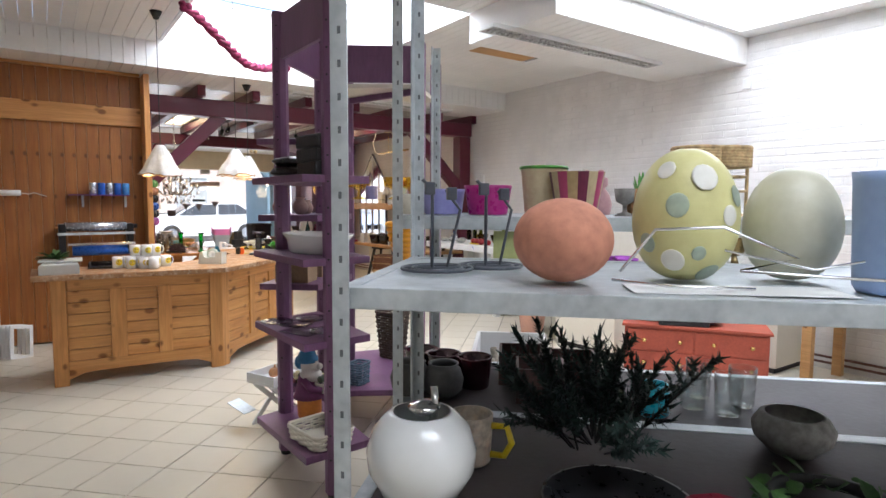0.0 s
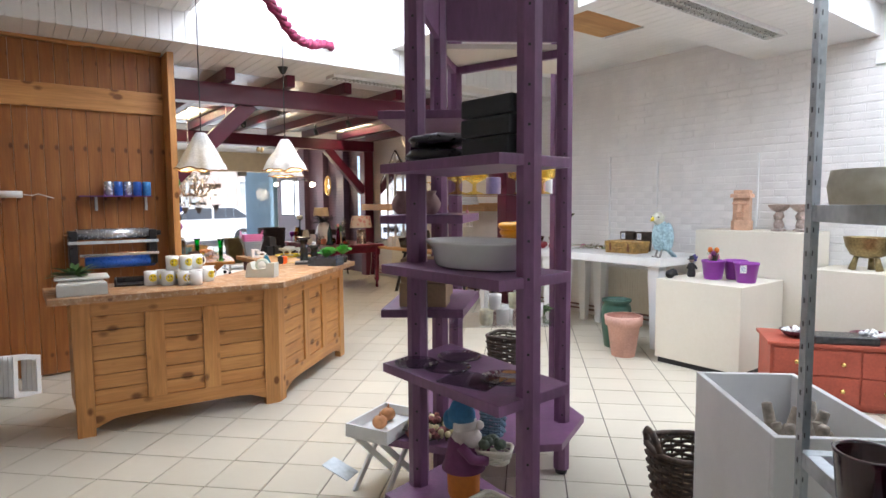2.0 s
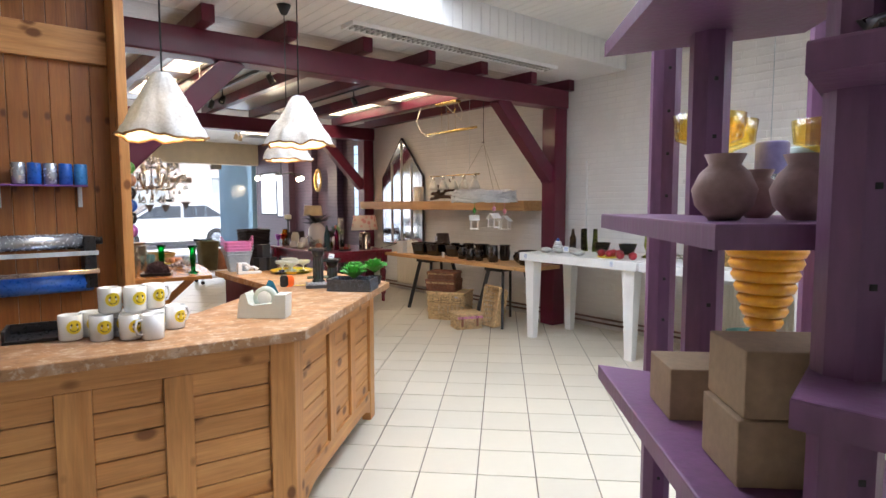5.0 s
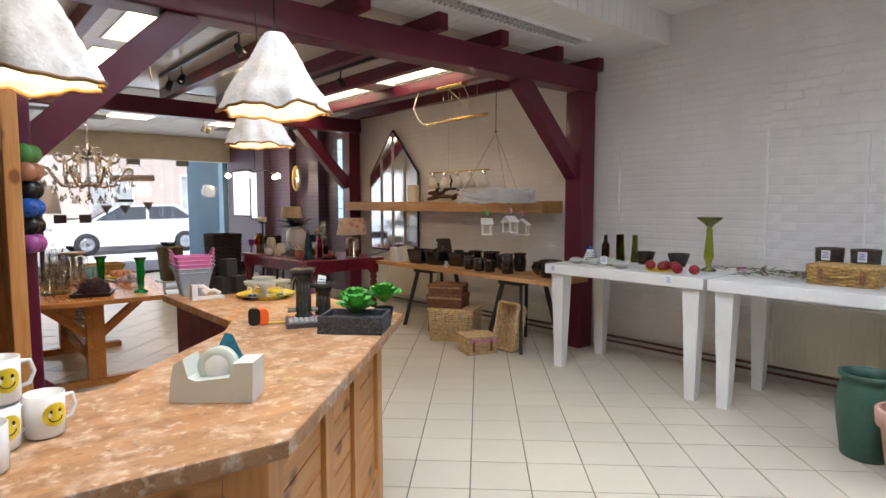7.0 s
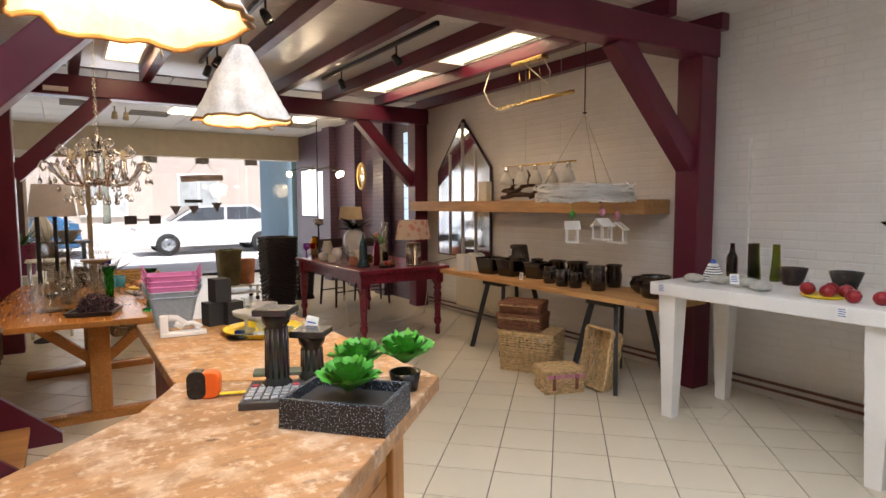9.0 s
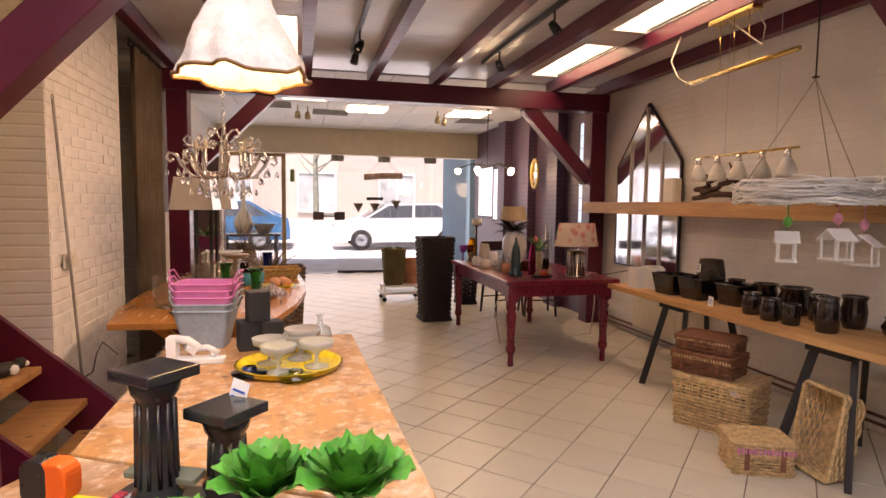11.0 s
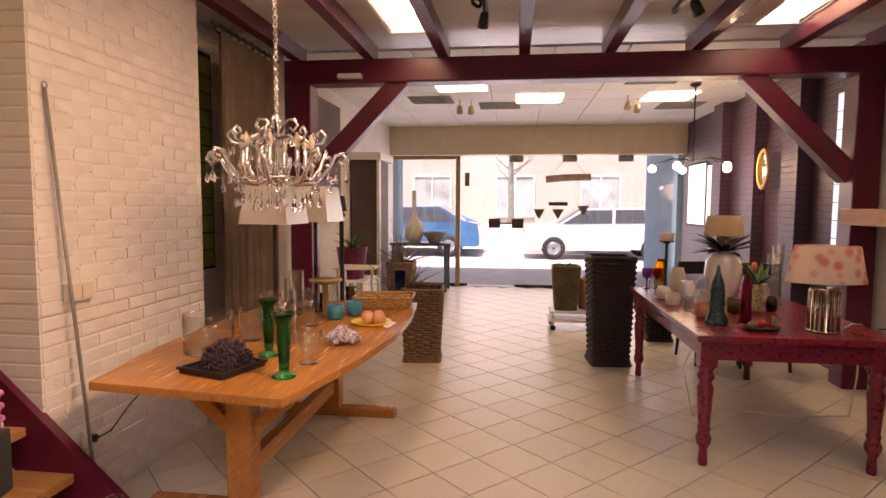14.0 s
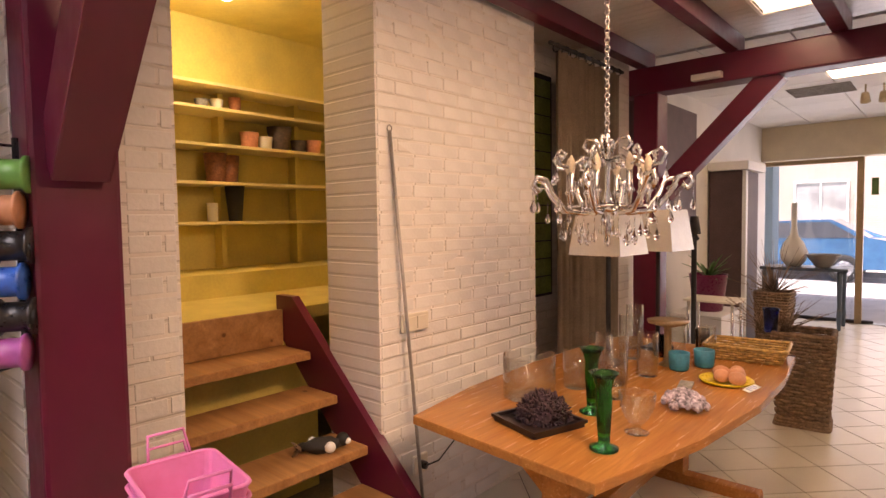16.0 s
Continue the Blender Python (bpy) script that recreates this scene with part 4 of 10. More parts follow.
# ---- street ----
solid("ground", Geo().box(-400, FRONT + 0.1, -0.2, 400, 500, -0.06), ASPHALT, "pale grey clinker surface of the street", "ground", kind="structure")
solid("pavement", Geo().box(-30, FRONT + 0.1, -0.059, 40, 19.6, -0.01), PAVING, "pale grey pavement before the shop", "pavement", kind="structure")
solid("pavement_far", Geo().box(-30, 24.6, -0.059, 40, 28.0, 0.03), PAVING, "pale pavement across the street", "pavement", kind="structure")
solid("lawn", Geo().box(-30, 28.0, -0.059, 40, 30.0, 0.10), GRASS, "green grass strip beside the pavement", "lawn", kind="structure")
g = Geo()
g.box(-0.2, 18.4, -0.02, 0.35, 18.9, 3.2, 0.01)
solid("street_column", g, BLUEGREY, "blue grey painted column before the shop", "column", kind="structure")
g = Geo().box(5.46, FRONT + 0.05, -0.06, 5.8, 19.0, 3.2)
solid("wall_porch", g, BLUEGREY, "blue grey painted porch wall", "wall", kind="structure")
solid("porch_roof", Geo().box(-3, FRONT + 0.1, 2.9, 6, 19.2, 3.05), WHITE, "white painted soffit of the porch", "soffit", kind="structure")

# ---- shapes used by many small things ----
def rounded(w, d, r, n=5):
    """Points round a rectangle w by d with rounded corners."""
    out = []
    for cx, cy, a0 in ((w / 2 - r, d / 2 - r, 0), (-w / 2 + r, d / 2 - r, 90), (-w / 2 + r, -d / 2 + r, 180), (w / 2 - r, -d / 2 + r, 270)):
        for k in range(n):
            a = radians(a0 + 90 * k / (n - 1))
            out.append((cx + r * math.cos(a), cy + r * math.sin(a)))
    return out


def resample(pts, n):
    loop = [Vector((*p, 0)) for p in pts] + [Vector((*pts[0], 0))]
    lens = [0.0]
    for a, b in zip(loop, loop[1:]):
        lens.append(lens[-1] + (b - a).length)
    out, k = [], 0
    for j in range(n):
        s = lens[-1] * j / n
        while lens[k + 1] < s:
            k += 1
        t = (s - lens[k]) / max(1e-9, lens[k + 1] - lens[k])
        out.append(loop[k].lerp(loop[k + 1], t))
    return out


def woven(w0, d0, w1, d1, h, rows=14, thick=0.008, posts=28, corner=0.03, z0=0.0):
    """A woven basket wall: courses of withies passing in and out of upright stakes, with a rim and a bottom."""
    g = Geo()
    n = posts * 2
    for k in range(rows + 1):
        t = k / rows
        w, d = w0 + (w1 - w0) * t, d0 + (d1 - d0) * t
        pts = resample(rounded(w, d, min(corner, w / 2.05, d / 2.05)), n)
        off = thick * (0.8 if k < rows else 0.0)
        ring = []
        for j, p in enumerate(pts):
            dirn = p.normalized()
            s = off * (1 if (j // 2 + k) % 2 else -1) if k < rows else 0
            ring.append(p + dirn * s + Vector((0, 0, z0 + thick + (h - thick) * t)))
        g.tube(ring + ring[:1], thick * (1.0 if k < rows else 1.5), 5, ends=False)
    base = resample(rounded(w0, d0, min(corner, w0 / 2.05, d0 / 2.05)), n)
    top = resample(rounded(w1, d1, min(corner, w1 / 2.05, d1 / 2.05)), n)
    for j in range(0, n, 2):
        g.tube([base[j] + Vector((0, 0, z0)), top[j] + Vector((0, 0, z0 + h))], thick * 0.6, 4)
    g.prism([(p.x * 0.97, p.y * 0.97) for p in base], z0, z0 + thick)
    return g


def pot(outer, wall=0.006, seg=24):
    """A hollow vessel from its outer profile of (radius, z)."""
    inner = [(max(0.002, r - wall), z) for r, z in outer]
    inner[0] = (inner[0][0], outer[0][1] + wall)
    return [(0.0, outer[0][1])] + outer + inner[::-1] + [(0.0, outer[0][1] + wall)]


def vessel(name, profile, mat, at, label, category, group="", seg=24, wall=0.006):
    g = Geo().lathe(pot(profile, wall), seg, closed=False)
    return solid(name, g, mat, label, category, at, group)


def leaf(g, base, tip, width, droop=0.0, curl=0.0):
    """One blade of a leaf: a bent strip of three quads."""
    a, b = Vector(base), Vector(tip)
    d = b - a
    side = d.cross(Vector((0, 0, 1)))
    side = side.normalized() if side.length > 1e-5 else Vector((1, 0, 0))
    rows = []
    for t, w in ((0, 0.25), (0.35, 1.0), (0.7, 0.8), (1.0, 0.08)):
        p = a + d * t + Vector((0, 0, -droop * t * t))
        lift = Vector((0, 0, curl * w * width))
        rows.append((g.bm.verts.new(p - side * width * w / 2 + lift), g.bm.verts.new(p), g.bm.verts.new(p + side * width * w / 2 + lift)))
    for r, s in zip(rows, rows[1:]):
        for k in (0, 1):
            f = g.bm.faces.new((r[k], r[k + 1], s[k + 1], s[k]))
            f.material_index, f.smooth = g.m, True
    return g


def text_part(root, words, size, m, mat, name="writing"):
    cu = bpy.data.curves.new(name, "FONT")
    cu.body, cu.size, cu.align_x, cu.align_y = words, size, "CENTER", "CENTER"
    tmp = new(name, cu)
    me = bpy.data.meshes.new_from_object(tmp)
    bpy.data.objects.remove(tmp)
    me.materials.clear()
    me.materials.append(mat)
    ob = new(name, me)
    ob.parent, ob.matrix_basis = root, m
    return ob

# ---- on the counter ----
CT = 0.873
INK = surface("black_ink", (0.02, 0.02, 0.02), 0.6, vary=0.02, bump=0)


def mug(x, y, z, turn, plain=False):
    body = Geo().lathe(pot([(0.036, 0.0), (0.040, 0.004), (0.041, 0.095)], 0.003), 24, closed=False)
    hand = Geo().tube([(0.040, 0, 0.078), (0.062, 0, 0.076), (0.070, 0, 0.050), (0.060, 0, 0.026), (0.040, 0, 0.022)], 0.005, 8)
    parts = [("body", body, CERAMIC), ("handle", hand, CERAMIC)]
    if not plain:
        face, marks = Geo(), Geo()
        def on(u, v, r):
            a = u / 0.041 - radians(90)
            return (r * math.cos(a), r * math.sin(a), 0.052 + v)
        ring = [on(0.026 * math.cos(2 * math.pi * k / 20), 0.026 * math.sin(2 * math.pi * k / 20), 0.0422) for k in range(20)]
        mid = face.bm.verts.new(on(0, 0, 0.0422))
        vs = [face.bm.verts.new(p) for p in ring]
        for k in range(20):
            face.bm.faces.new((mid, vs[k], vs[(k + 1) % 20]))
        for u in (-0.009, 0.009):
            marks.ball(*on(u, 0.008, 0.0424), 0.0032, 0.0012, 0.0045, 8, 6)
        marks.tube([on(0.015 * math.cos(radians(a)), 0.015 * math.sin(radians(a)) - 0.001, 0.0426) for a in range(200, 341, 20)], 0.0012, 5)
        parts += [("yellow_disc", face, YELLOW), ("printed_face", marks, INK)]
    return thing("mug", parts, "plain white ceramic mug" if plain else "white mug printed with a yellow smiling face", "mug", place(x, y, z, turn), "mugs on the counter")


for x, y, z, t in ((0.46, 5.33, CT, 30), (0.55, 5.25, CT, 20), (0.64, 5.20, CT, 40), (0.735, 5.27, CT, 60), (0.82, 5.30, CT, 60),
                   (0.53, 5.36, CT, 25), (0.62, 5.30, CT, 25), (0.585, 5.27, CT + 0.099, 15), (0.665, 5.24, CT + 0.099, 40), (0.74, 5.275, CT + 0.099, 50), (0.71, 5.37, CT, 50)):
    mug(x + 0.03, y + 0.185, z, t * 0.4)
mug(0.735, 5.335, CT, 200, True)

root = new("tape_dispenser")
tagged(root, "pale grey desk tape dispenser with a roll of tape", "tape dispenser")
side = [(0.0, 0.0), (0.167, 0.0), (0.170, 0.082), (0.130, 0.080), (0.122, 0.052), (0.055, 0.044), (0.040, 0.050), (0.030, 0.088), (0.012, 0.078), (0.004, 0.045)]
g = Geo().prism(side[::1], -0.035, 0.035, mat=Matrix.Rotation(radians(90), 4, "X"))
part(root, "body", g, surface("pale_grey_plastic", (0.62, 0.66, 0.62), 0.4, vary=0.04, bump=0.05))
part(root, "tape_roll", Geo().lathe([(0.025, -0.010), (0.040, -0.010), (0.040, 0.010), (0.025, 0.010)], 28, pose(0.088, 0, 0.066, 90, 0, 0), closed=False), surface("clear_tape", (0.60, 0.68, 0.62), 0.2, vary=0.05))
part(root, "hub", Geo().lathe([(0.0, -0.012), (0.024, -0.012), (0.024, 0.012), (0.0, 0.012)], 20, pose(0.088, 0, 0.066, 90, 0, 0)), PAPER)
g = Geo().prism([(0.0, 0), (0.07, 0), (0.045, 0.055), (0.03, 0.06)], -0.001, 0.001, mat=pose(0.05, 0.05, 0.06, 80, 0, 15))
part(root, "paper_card", g, surface("teal_card", (0.02, 0.14, 0.22), 0.4, vary=0.3, scale=30))
root.matrix_basis = place(1.15, 5.55, CT, -42) @ Matrix.Scale(1.3, 4)

root = new("kitchen_scale")
tagged(root, "pale grey shop scale with a flat tray", "scale")
part(root, "body", Geo().prism([(0, 0), (0.26, 0), (0.24, 0.33), (0.02, 0.33)], 0.0, 0.075, bevel=0.012), surface("scale_plastic", (0.58, 0.58, 0.54), 0.45, vary=0.05))
part(root, "tray", Geo().box(-0.01, 0.10, 0.082, 0.28, 0.36, 0.096, 0.006), surface("scale_tray_plastic", (0.66, 0.66, 0.62), 0.35, vary=0.05))
root.matrix_basis = place(-0.05, 5.27, CT, -3)
g = Geo()
for k in range(46):
    a, r = random.uniform(0, 6.28), random.uniform(0.03, 0.17)
    leaf(g, (0.02 * math.cos(a), 0.02 * math.sin(a), 0), (r * math.cos(a), r * math.sin(a), random.uniform(0.01, 0.10)), 0.028, 0.03, 0.2)
solid("green_sprigs", g, LEAF, "bundle of green leafy sprigs lying on the scale", "plant", place(0.06, 5.51, CT + 0.099))
g = Geo().box(0, 0, 0, 0.22, 0.16, 0.012, 0.003).box(0, 0, 0.012, 0.012, 0.16, 0.05, 0.003).box(0.208, 0, 0.012, 0.22, 0.16, 0.05, 0.003).box(0.012, 0.148, 0.012, 0.208, 0.16, 0.05, 0.003)
solid("letter_tray", g, BLACK, "shallow black plastic tray", "tray", place(0.28, 5.55, CT, -8))

# planter with two artificial lettuces
SPECKLE = speckled("black_speckled_stone", (0.010, 0.012, 0.018), (0.34, 0.42, 0.55))
g = Geo()
g.box(0, 0, 0, 0.26, 0.19, 0.012), g.box(0, 0, 0.012, 0.26, 0.012, 0.07, 0.003), g.box(0, 0.178, 0.012, 0.26, 0.19, 0.07, 0.003)
g.box(0, 0.012, 0.012, 0.012, 0.178, 0.07, 0.003), g.box(0.248, 0.012, 0.012, 0.26, 0.178, 0.07, 0.003)
g.m = 1
g.box(0.012, 0.012, 0.012, 0.248, 0.178, 0.045)
solid("planter_box", g, [SPECKLE, BLACKMATT], "black speckled rectangular planter box", "planter", place(1.80, 5.965, CT, -47.5))


def lettuce(x, y, z, size, seed, potted):
    random.seed(seed)
    g = Geo()
    for ring, n, lean, ln in ((0, 5, 0.15, 0.85), (1, 7, 0.38, 1.05), (2, 8, 0.65, 1.1), (3, 8, 0.95, 1.05)):
        for k in range(n):
            a = 2 * math.pi * (k + 0.5 * ring) / n + random.uniform(-0.2, 0.2)
            r = size * ln * lean
            top = Vector((r * math.cos(a), r * math.sin(a), size * ln * (1.15 - 0.55 * lean)))
            d = top.normalized()
            s = Vector((-math.sin(a), math.cos(a), 0))
            rows = []
            for t in (0, 0.25, 0.5, 0.75, 1.0):
                w = size * (0.12 + 0.42 * math.sin(math.pi * min(t * 0.75 + 0.05, 1)))
                c = top * t + Vector((0, 0, 0.02)) + d.cross(s) * size * -0.10 * t * t
                row = []
                for j in range(5):
                    u = (j - 2) / 2
                    ruf = random.uniform(-1, 1) * size * 0.14 * t * abs(u)
                    row.append(g.bm.verts.new(c + s * (w * u / 1.6) - Vector((d.x, d.y, 0)) * abs(u) * size * 0.18 + Vector((0, 0, ruf + abs(u) * size * 0.10 - (size * 0.05 * u * u * t)))))
                rows.append(row)
            for p, q in zip(rows, rows[1:]):
                for j in range(4):
                    f = g.bm.faces.new((p[j], p[j + 1], q[j + 1], q[j]))
                    f.smooth = True
    if potted:
        g.m = 1
        g.lathe(pot([(0.035, -0.05), (0.045, 0.0)], 0.003), 16, closed=False)
    return solid("artificial_lettuce", g, [LETTUCE, BLACK], "bright green artificial lettuce plant", "plant", place(x, y, z), "artificial lettuces")


lettuce(1.962, 5.93, CT + 0.045, 0.080, 3, False)
lettuce(2.055, 6.085, CT + 0.045, 0.080, 4, False)
lettuce(2.18, 6.045, CT + 0.052, 0.085, 5, True)


def column(x, y, h, r):
    MARBLE = surface("black_marbled_plaster", (0.012, 0.012, 0.014), 0.22, vary=0.4, scale=14, fine=30, bump=0.05, second=(0.10, 0.09, 0.08), mix=0.3)
    g = Geo().box(-r * 1.55, -r * 1.55, h - 0.018, r * 1.55, r * 1.55, h, 0.003)
    s = Geo().lathe([(r * 1.5, 0), (r * 1.5, 0.012), (r * 1.2, 0.02), (r * 1.3, 0.028), (r, 0.04), (r * 0.92, h - 0.05), (r * 1.15, h - 0.04), (r * 1.3, h - 0.018)], 24)
    fl = Geo()
    for k in range(12):
        a = 2 * math.pi * k / 12
        fl.tube([(r * 0.98 * math.cos(a), r * 0.98 * math.sin(a), 0.045), (r * 0.9 * math.cos(a), r * 0.9 * math.sin(a), h - 0.055)], 0.004, 5)
    thing("candle_column", [("shaft", s, MARBLE), ("flutes", fl, MARBLE), ("cap", g, MARBLE)], "black marbled fluted candle column", "candle column", place(x, y, CT, -40), "candle columns")


column(1.88, 6.225, 0.235, 0.031)
column(1.985, 6.24, 0.160, 0.031)
root = new("price_tag")
tagged(root, "white paper price tag tied to a candle column", "price tag")
part(root, "tag", Geo().box(-0.018, -0.0006, 0, 0.018, 0.0006, 0.085), PAPER)
text_part(root, "2,95", 0.016, pose(0, -0.0012, 0.015, 90, 0, 0), BLUE_FOIL)
for k in range(3):
    part(root, "text_line", Geo().box(-0.013, -0.0014, 0.04 + k * 0.012, 0.013, -0.0008, 0.044 + k * 0.012), BLUE_FOIL)
root.matrix_basis = pose(1.985, 6.28, CT + 0.105, -8, 12, -35)

root = new("calculator")
tagged(root, "grey desk calculator with a tilted display", "calculator")
part(root, "body", Geo().prism([(0, 0), (0.15, 0), (0.15, 0.19), (0, 0.19)], 0, 0.02, bevel=0.005), surface("dark_grey_plastic", (0.05, 0.05, 0.055), 0.4, vary=0.1))
part(root, "display", Geo().box(0.01, 0.15, 0.02, 0.14, 0.185, 0.032, 0.003, pose(0, 0, 0, 8, 0, 0)), surface("calculator_screen", (0.16, 0.19, 0.15), 0.15, vary=0.03))
keys = Geo()
for i in range(6):
    for j in range(5):
        keys.m = 1 if (i in (0, 5) and j > 3) else 0
        keys.box(0.012 + i * 0.0215, 0.012 + j * 0.026, 0.0202, 0.029 + i * 0.0215, 0.031 + j * 0.026, 0.026, 0.002)
tagged(part(root, "keys", keys, [surface("grey_key", (0.30, 0.31, 0.33), 0.4), surface("red_key", (0.4, 0.03, 0.06), 0.4)]), kind="stuff")
root.matrix_basis = place(1.75, 6.13, CT, -25)

root = new("tape_measure")
tagged(root, "orange and black tape measure pulled partly out", "tape measure")
part(root, "case", Geo().prism(rounded(0.078, 0.07, 0.022), -0.018, 0.018, pose(0, 0, 0.035, 90, 0, 0), 0.004), surface("orange_plastic", (0.75, 0.12, 0.01), 0.4, vary=0.05))
part(root, "rubber_guard", Geo().prism(rounded(0.05, 0.073, 0.018), -0.0185, 0.0185, pose(-0.02, 0, 0.0365, 90, 0, 0), 0.003), BLACK)
part(root, "blade", Geo().box(0.035, -0.009, 0.006, 0.20, 0.009, 0.008), YELLOW)
root.matrix_basis = place(1.705, 6.29, CT, -22)

# ---- on the till table ----
TT = 0.867
g = Geo().lathe(pot([(0.135, 0), (0.15, 0.006), (0.155, 0.02), (0.16, 0.02)], 0.006), 40, closed=False)
solid("round_tray", g, YELLOW, "round yellow enamel tray", "tray", place(2.07, 7.03, TT))


def coupe(x, y, z, s=1.0, mat=None):
    g = Geo().lathe([(0.0, 0), (0.035 * s, 0.0), (0.036 * s, 0.004), (0.006 * s, 0.012), (0.005 * s, 0.035 * s), (0.012 * s, 0.045 * s), (0.046 * s, 0.06 * s), (0.05 * s, 0.078 * s), (0.047 * s, 0.078 * s), (0.043 * s, 0.062 * s), (0.0, 0.05 * s)], 24, closed=False)
    solid("glass_coupe", g, mat or FROST, "frosted glass coupe on a short stem", "glass", place(x, y, z), "glass coupes")


FROST = glass("frosted_glass", (0.92, 0.93, 0.90), 0.30, 1.45, 0.78)
for x, y in ((2.01, 7.06), (2.10, 7.10), (2.15, 7.00), (2.04, 6.96)):
    coupe(x, y, TT + 0.007, 1.05)
coupe(2.11, 7.16, TT, 1.2)
for k, (x, y, m) in enumerate(((1.96, 6.96, BLUE_GLASS), (2.09, 6.90, OLIVE_GLASS))):
    solid("tea_light_dish", Geo().lathe([(0.0, 0.0), (0.05, 0.0), (0.052, 0.006), (0.02, 0.01), (0.02, 0.022), (0.0, 0.022)], 20), m, "coloured glass tea-light dish", "tea light", place(x, y, TT + 0.007))
for x, y, z in ((1.93, 7.29, TT), (2.005, 7.27, TT), (1.96, 7.29, TT + 0.101)):
    solid("gift_box", Geo().box(-0.036, -0.036, 0, 0.036, 0.036, 0.10, 0.003), BLACKMATT, "small black cardboard gift box", "gift box", place(x, y, z, 14), "black gift boxes")
for x, y in ((2.06, 7.30), (2.17, 7.32)):
    vessel("perfume_bottle", [(0.012, 0), (0.034, 0.006), (0.042, 0.032), (0.034, 0.058), (0.010, 0.072), (0.009, 0.10), (0.013, 0.105)], CLEAR, place(x, y, TT), "round clear glass bottle with a narrow neck", "bottle", "round glass bottles", wall=0.002)
g = Geo()
g.box(0, 0, 0, 0.17, 0.045, 0.018, 0.004), g.box(0, 0, 0.018, 0.03, 0.045, 0.085, 0.004)
g.tube([(0.03, 0.022, 0.075), (0.06, 0.022, 0.072), (0.09, 0.022, 0.05), (0.075, 0.022, 0.035), (0.062, 0.022, 0.045), (0.07, 0.022, 0.055)], 0.013, 8)
g.tube([(0.085, 0.022, 0.045), (0.12, 0.022, 0.048), (0.15, 0.022, 0.03), (0.14, 0.022, 0.022), (0.13, 0.022, 0.03)], 0.010, 8)
solid("plaster_corbel", g, WHITEPAINT, "white plaster scroll corbel", "corbel", place(1.70, 7.13, TT, -6))


def bucket_stack(x, y, z):
    root = new("bucket_stack")
    tagged(root, "stack of grey metal planters with pink mesh baskets on top", "planters")
    ZINC = surface("blue_grey_zinc", (0.36, 0.43, 0.50), 0.45, metal=0.2, vary=0.12)
    for k in range(5):
        mat = ZINC if k < 2 else PINKMESH
        z0 = k * 0.023
        h = 0.13
        g = Geo()
        bot, top = rounded(0.135, 0.10, 0.015), rounded(0.19, 0.145, 0.02)
        inb, inn = rounded(0.129, 0.094, 0.013), rounded(0.184, 0.139, 0.018)
        loops = [[g.bm.verts.new((a, b, zz)) for a, b in lp] for lp, zz in ((bot, z0), (top, z0 + h), (inn, z0 + h), (inb, z0 + 0.004))]
        for p, q in zip(loops, loops[1:]):
            for j in range(len(p)):
                g.bm.faces.new((p[j], p[(j + 1) % len(p)], q[(j + 1) % len(p)], q[j]))
        g.bm.faces.new(loops[0][::-1]), g.bm.faces.new(loops[3])
        rim = [Vector((a, b, z0 + h)) for a, b in top]
        g.tube(rim + rim[:1], 0.004, 6, ends=False)
        for s in (-1, 1):
            g.tube([(s * 0.095, -0.035, z0 + h), (s * 0.115, -0.03, z0 + h + 0.042), (s * 0.118, 0.03, z0 + h + 0.042), (s * 0.095, 0.035, z0 + h)], 0.003, 6)
        part(root, "bucket", g, mat)
    root.matrix_basis = place(x, y, z, -8)


bucket_stack(1.785, 7.37, TT)

# ---- on the pine boarding ----
root = new("ribbon_shelf")
root.location = (0.09, 0, -0.015)
tagged(root, "thin shelf with spools of silver and blue ribbon", "ribbon shelf")
part(root, "shelf", Geo().box(0.13, 6.83, 1.498, 0.66, 6.958, 1.506), surface("violet_card", (0.16, 0.05, 0.22), 0.6))
for x in (0.24, 0.62):
    part(root, "bracket", Geo().box(x, 6.93, 1.38, x + 0.02, 6.957, 1.497, 0.002), STEEL)
for k, m in enumerate((SILVER, BLUE_FOIL, SILVER, BLUE_FOIL, surface("light_blue_foil", (0.05, 0.22, 0.50), 0.3, vary=0.2))):
    x = 0.34 + k * 0.073
    part(root, "spool", Geo().lathe([(0.03, 0.0), (0.034, 0.003), (0.034, 0.115), (0.03, 0.12)], 18, place(x, 6.89, 1.507)), m)
root = new("roll_dispenser")
root.location = (0.09, 0, 0)
tagged(root, "black wall dispenser with silver and blue foil rolls", "roll dispenser")
for x in (0.03, 0.62):
    part(root, "arm", Geo().box(x, 6.80, 0.90, x + 0.06, 6.957, 1.20, 0.006), BLACK)
part(root, "foil_roll", Geo().lathe([(0.0, 0), (0.045, 0), (0.045, 0.54), (0, 0.54)], 24, pose(0.08, 6.86, 1.17, 0, 90, 0)), SILVER)
part(root, "foil_roll", Geo().lathe([(0.0, 0), (0.05, 0), (0.05, 0.52), (0, 0.52)], 24, pose(0.14, 6.85, 0.93, 0, 90, 0)), BLUE_FOIL)
part(root, "rod", Geo().tube([(0.0, 6.86, 1.17), (0.70, 6.86, 1.17)], 0.012, 8), CHROME)
part(root, "cutter_bar", Geo().box(0.02, 6.79, 1.09, 0.69, 6.805, 1.115, 0.002), STEEL)
part(root, "knob", Geo().lathe([(0, 0), (0.022, 0), (0.022, 0.04), (0, 0.04)], 12, pose(0.68, 6.86, 1.17, 0, 90, 0)), BLACK)
part(root, "cutter_bar", Geo().box(0.10, 6.78, 0.985, 0.69, 6.795, 1.01, 0.002), CHROME)
g = Geo()
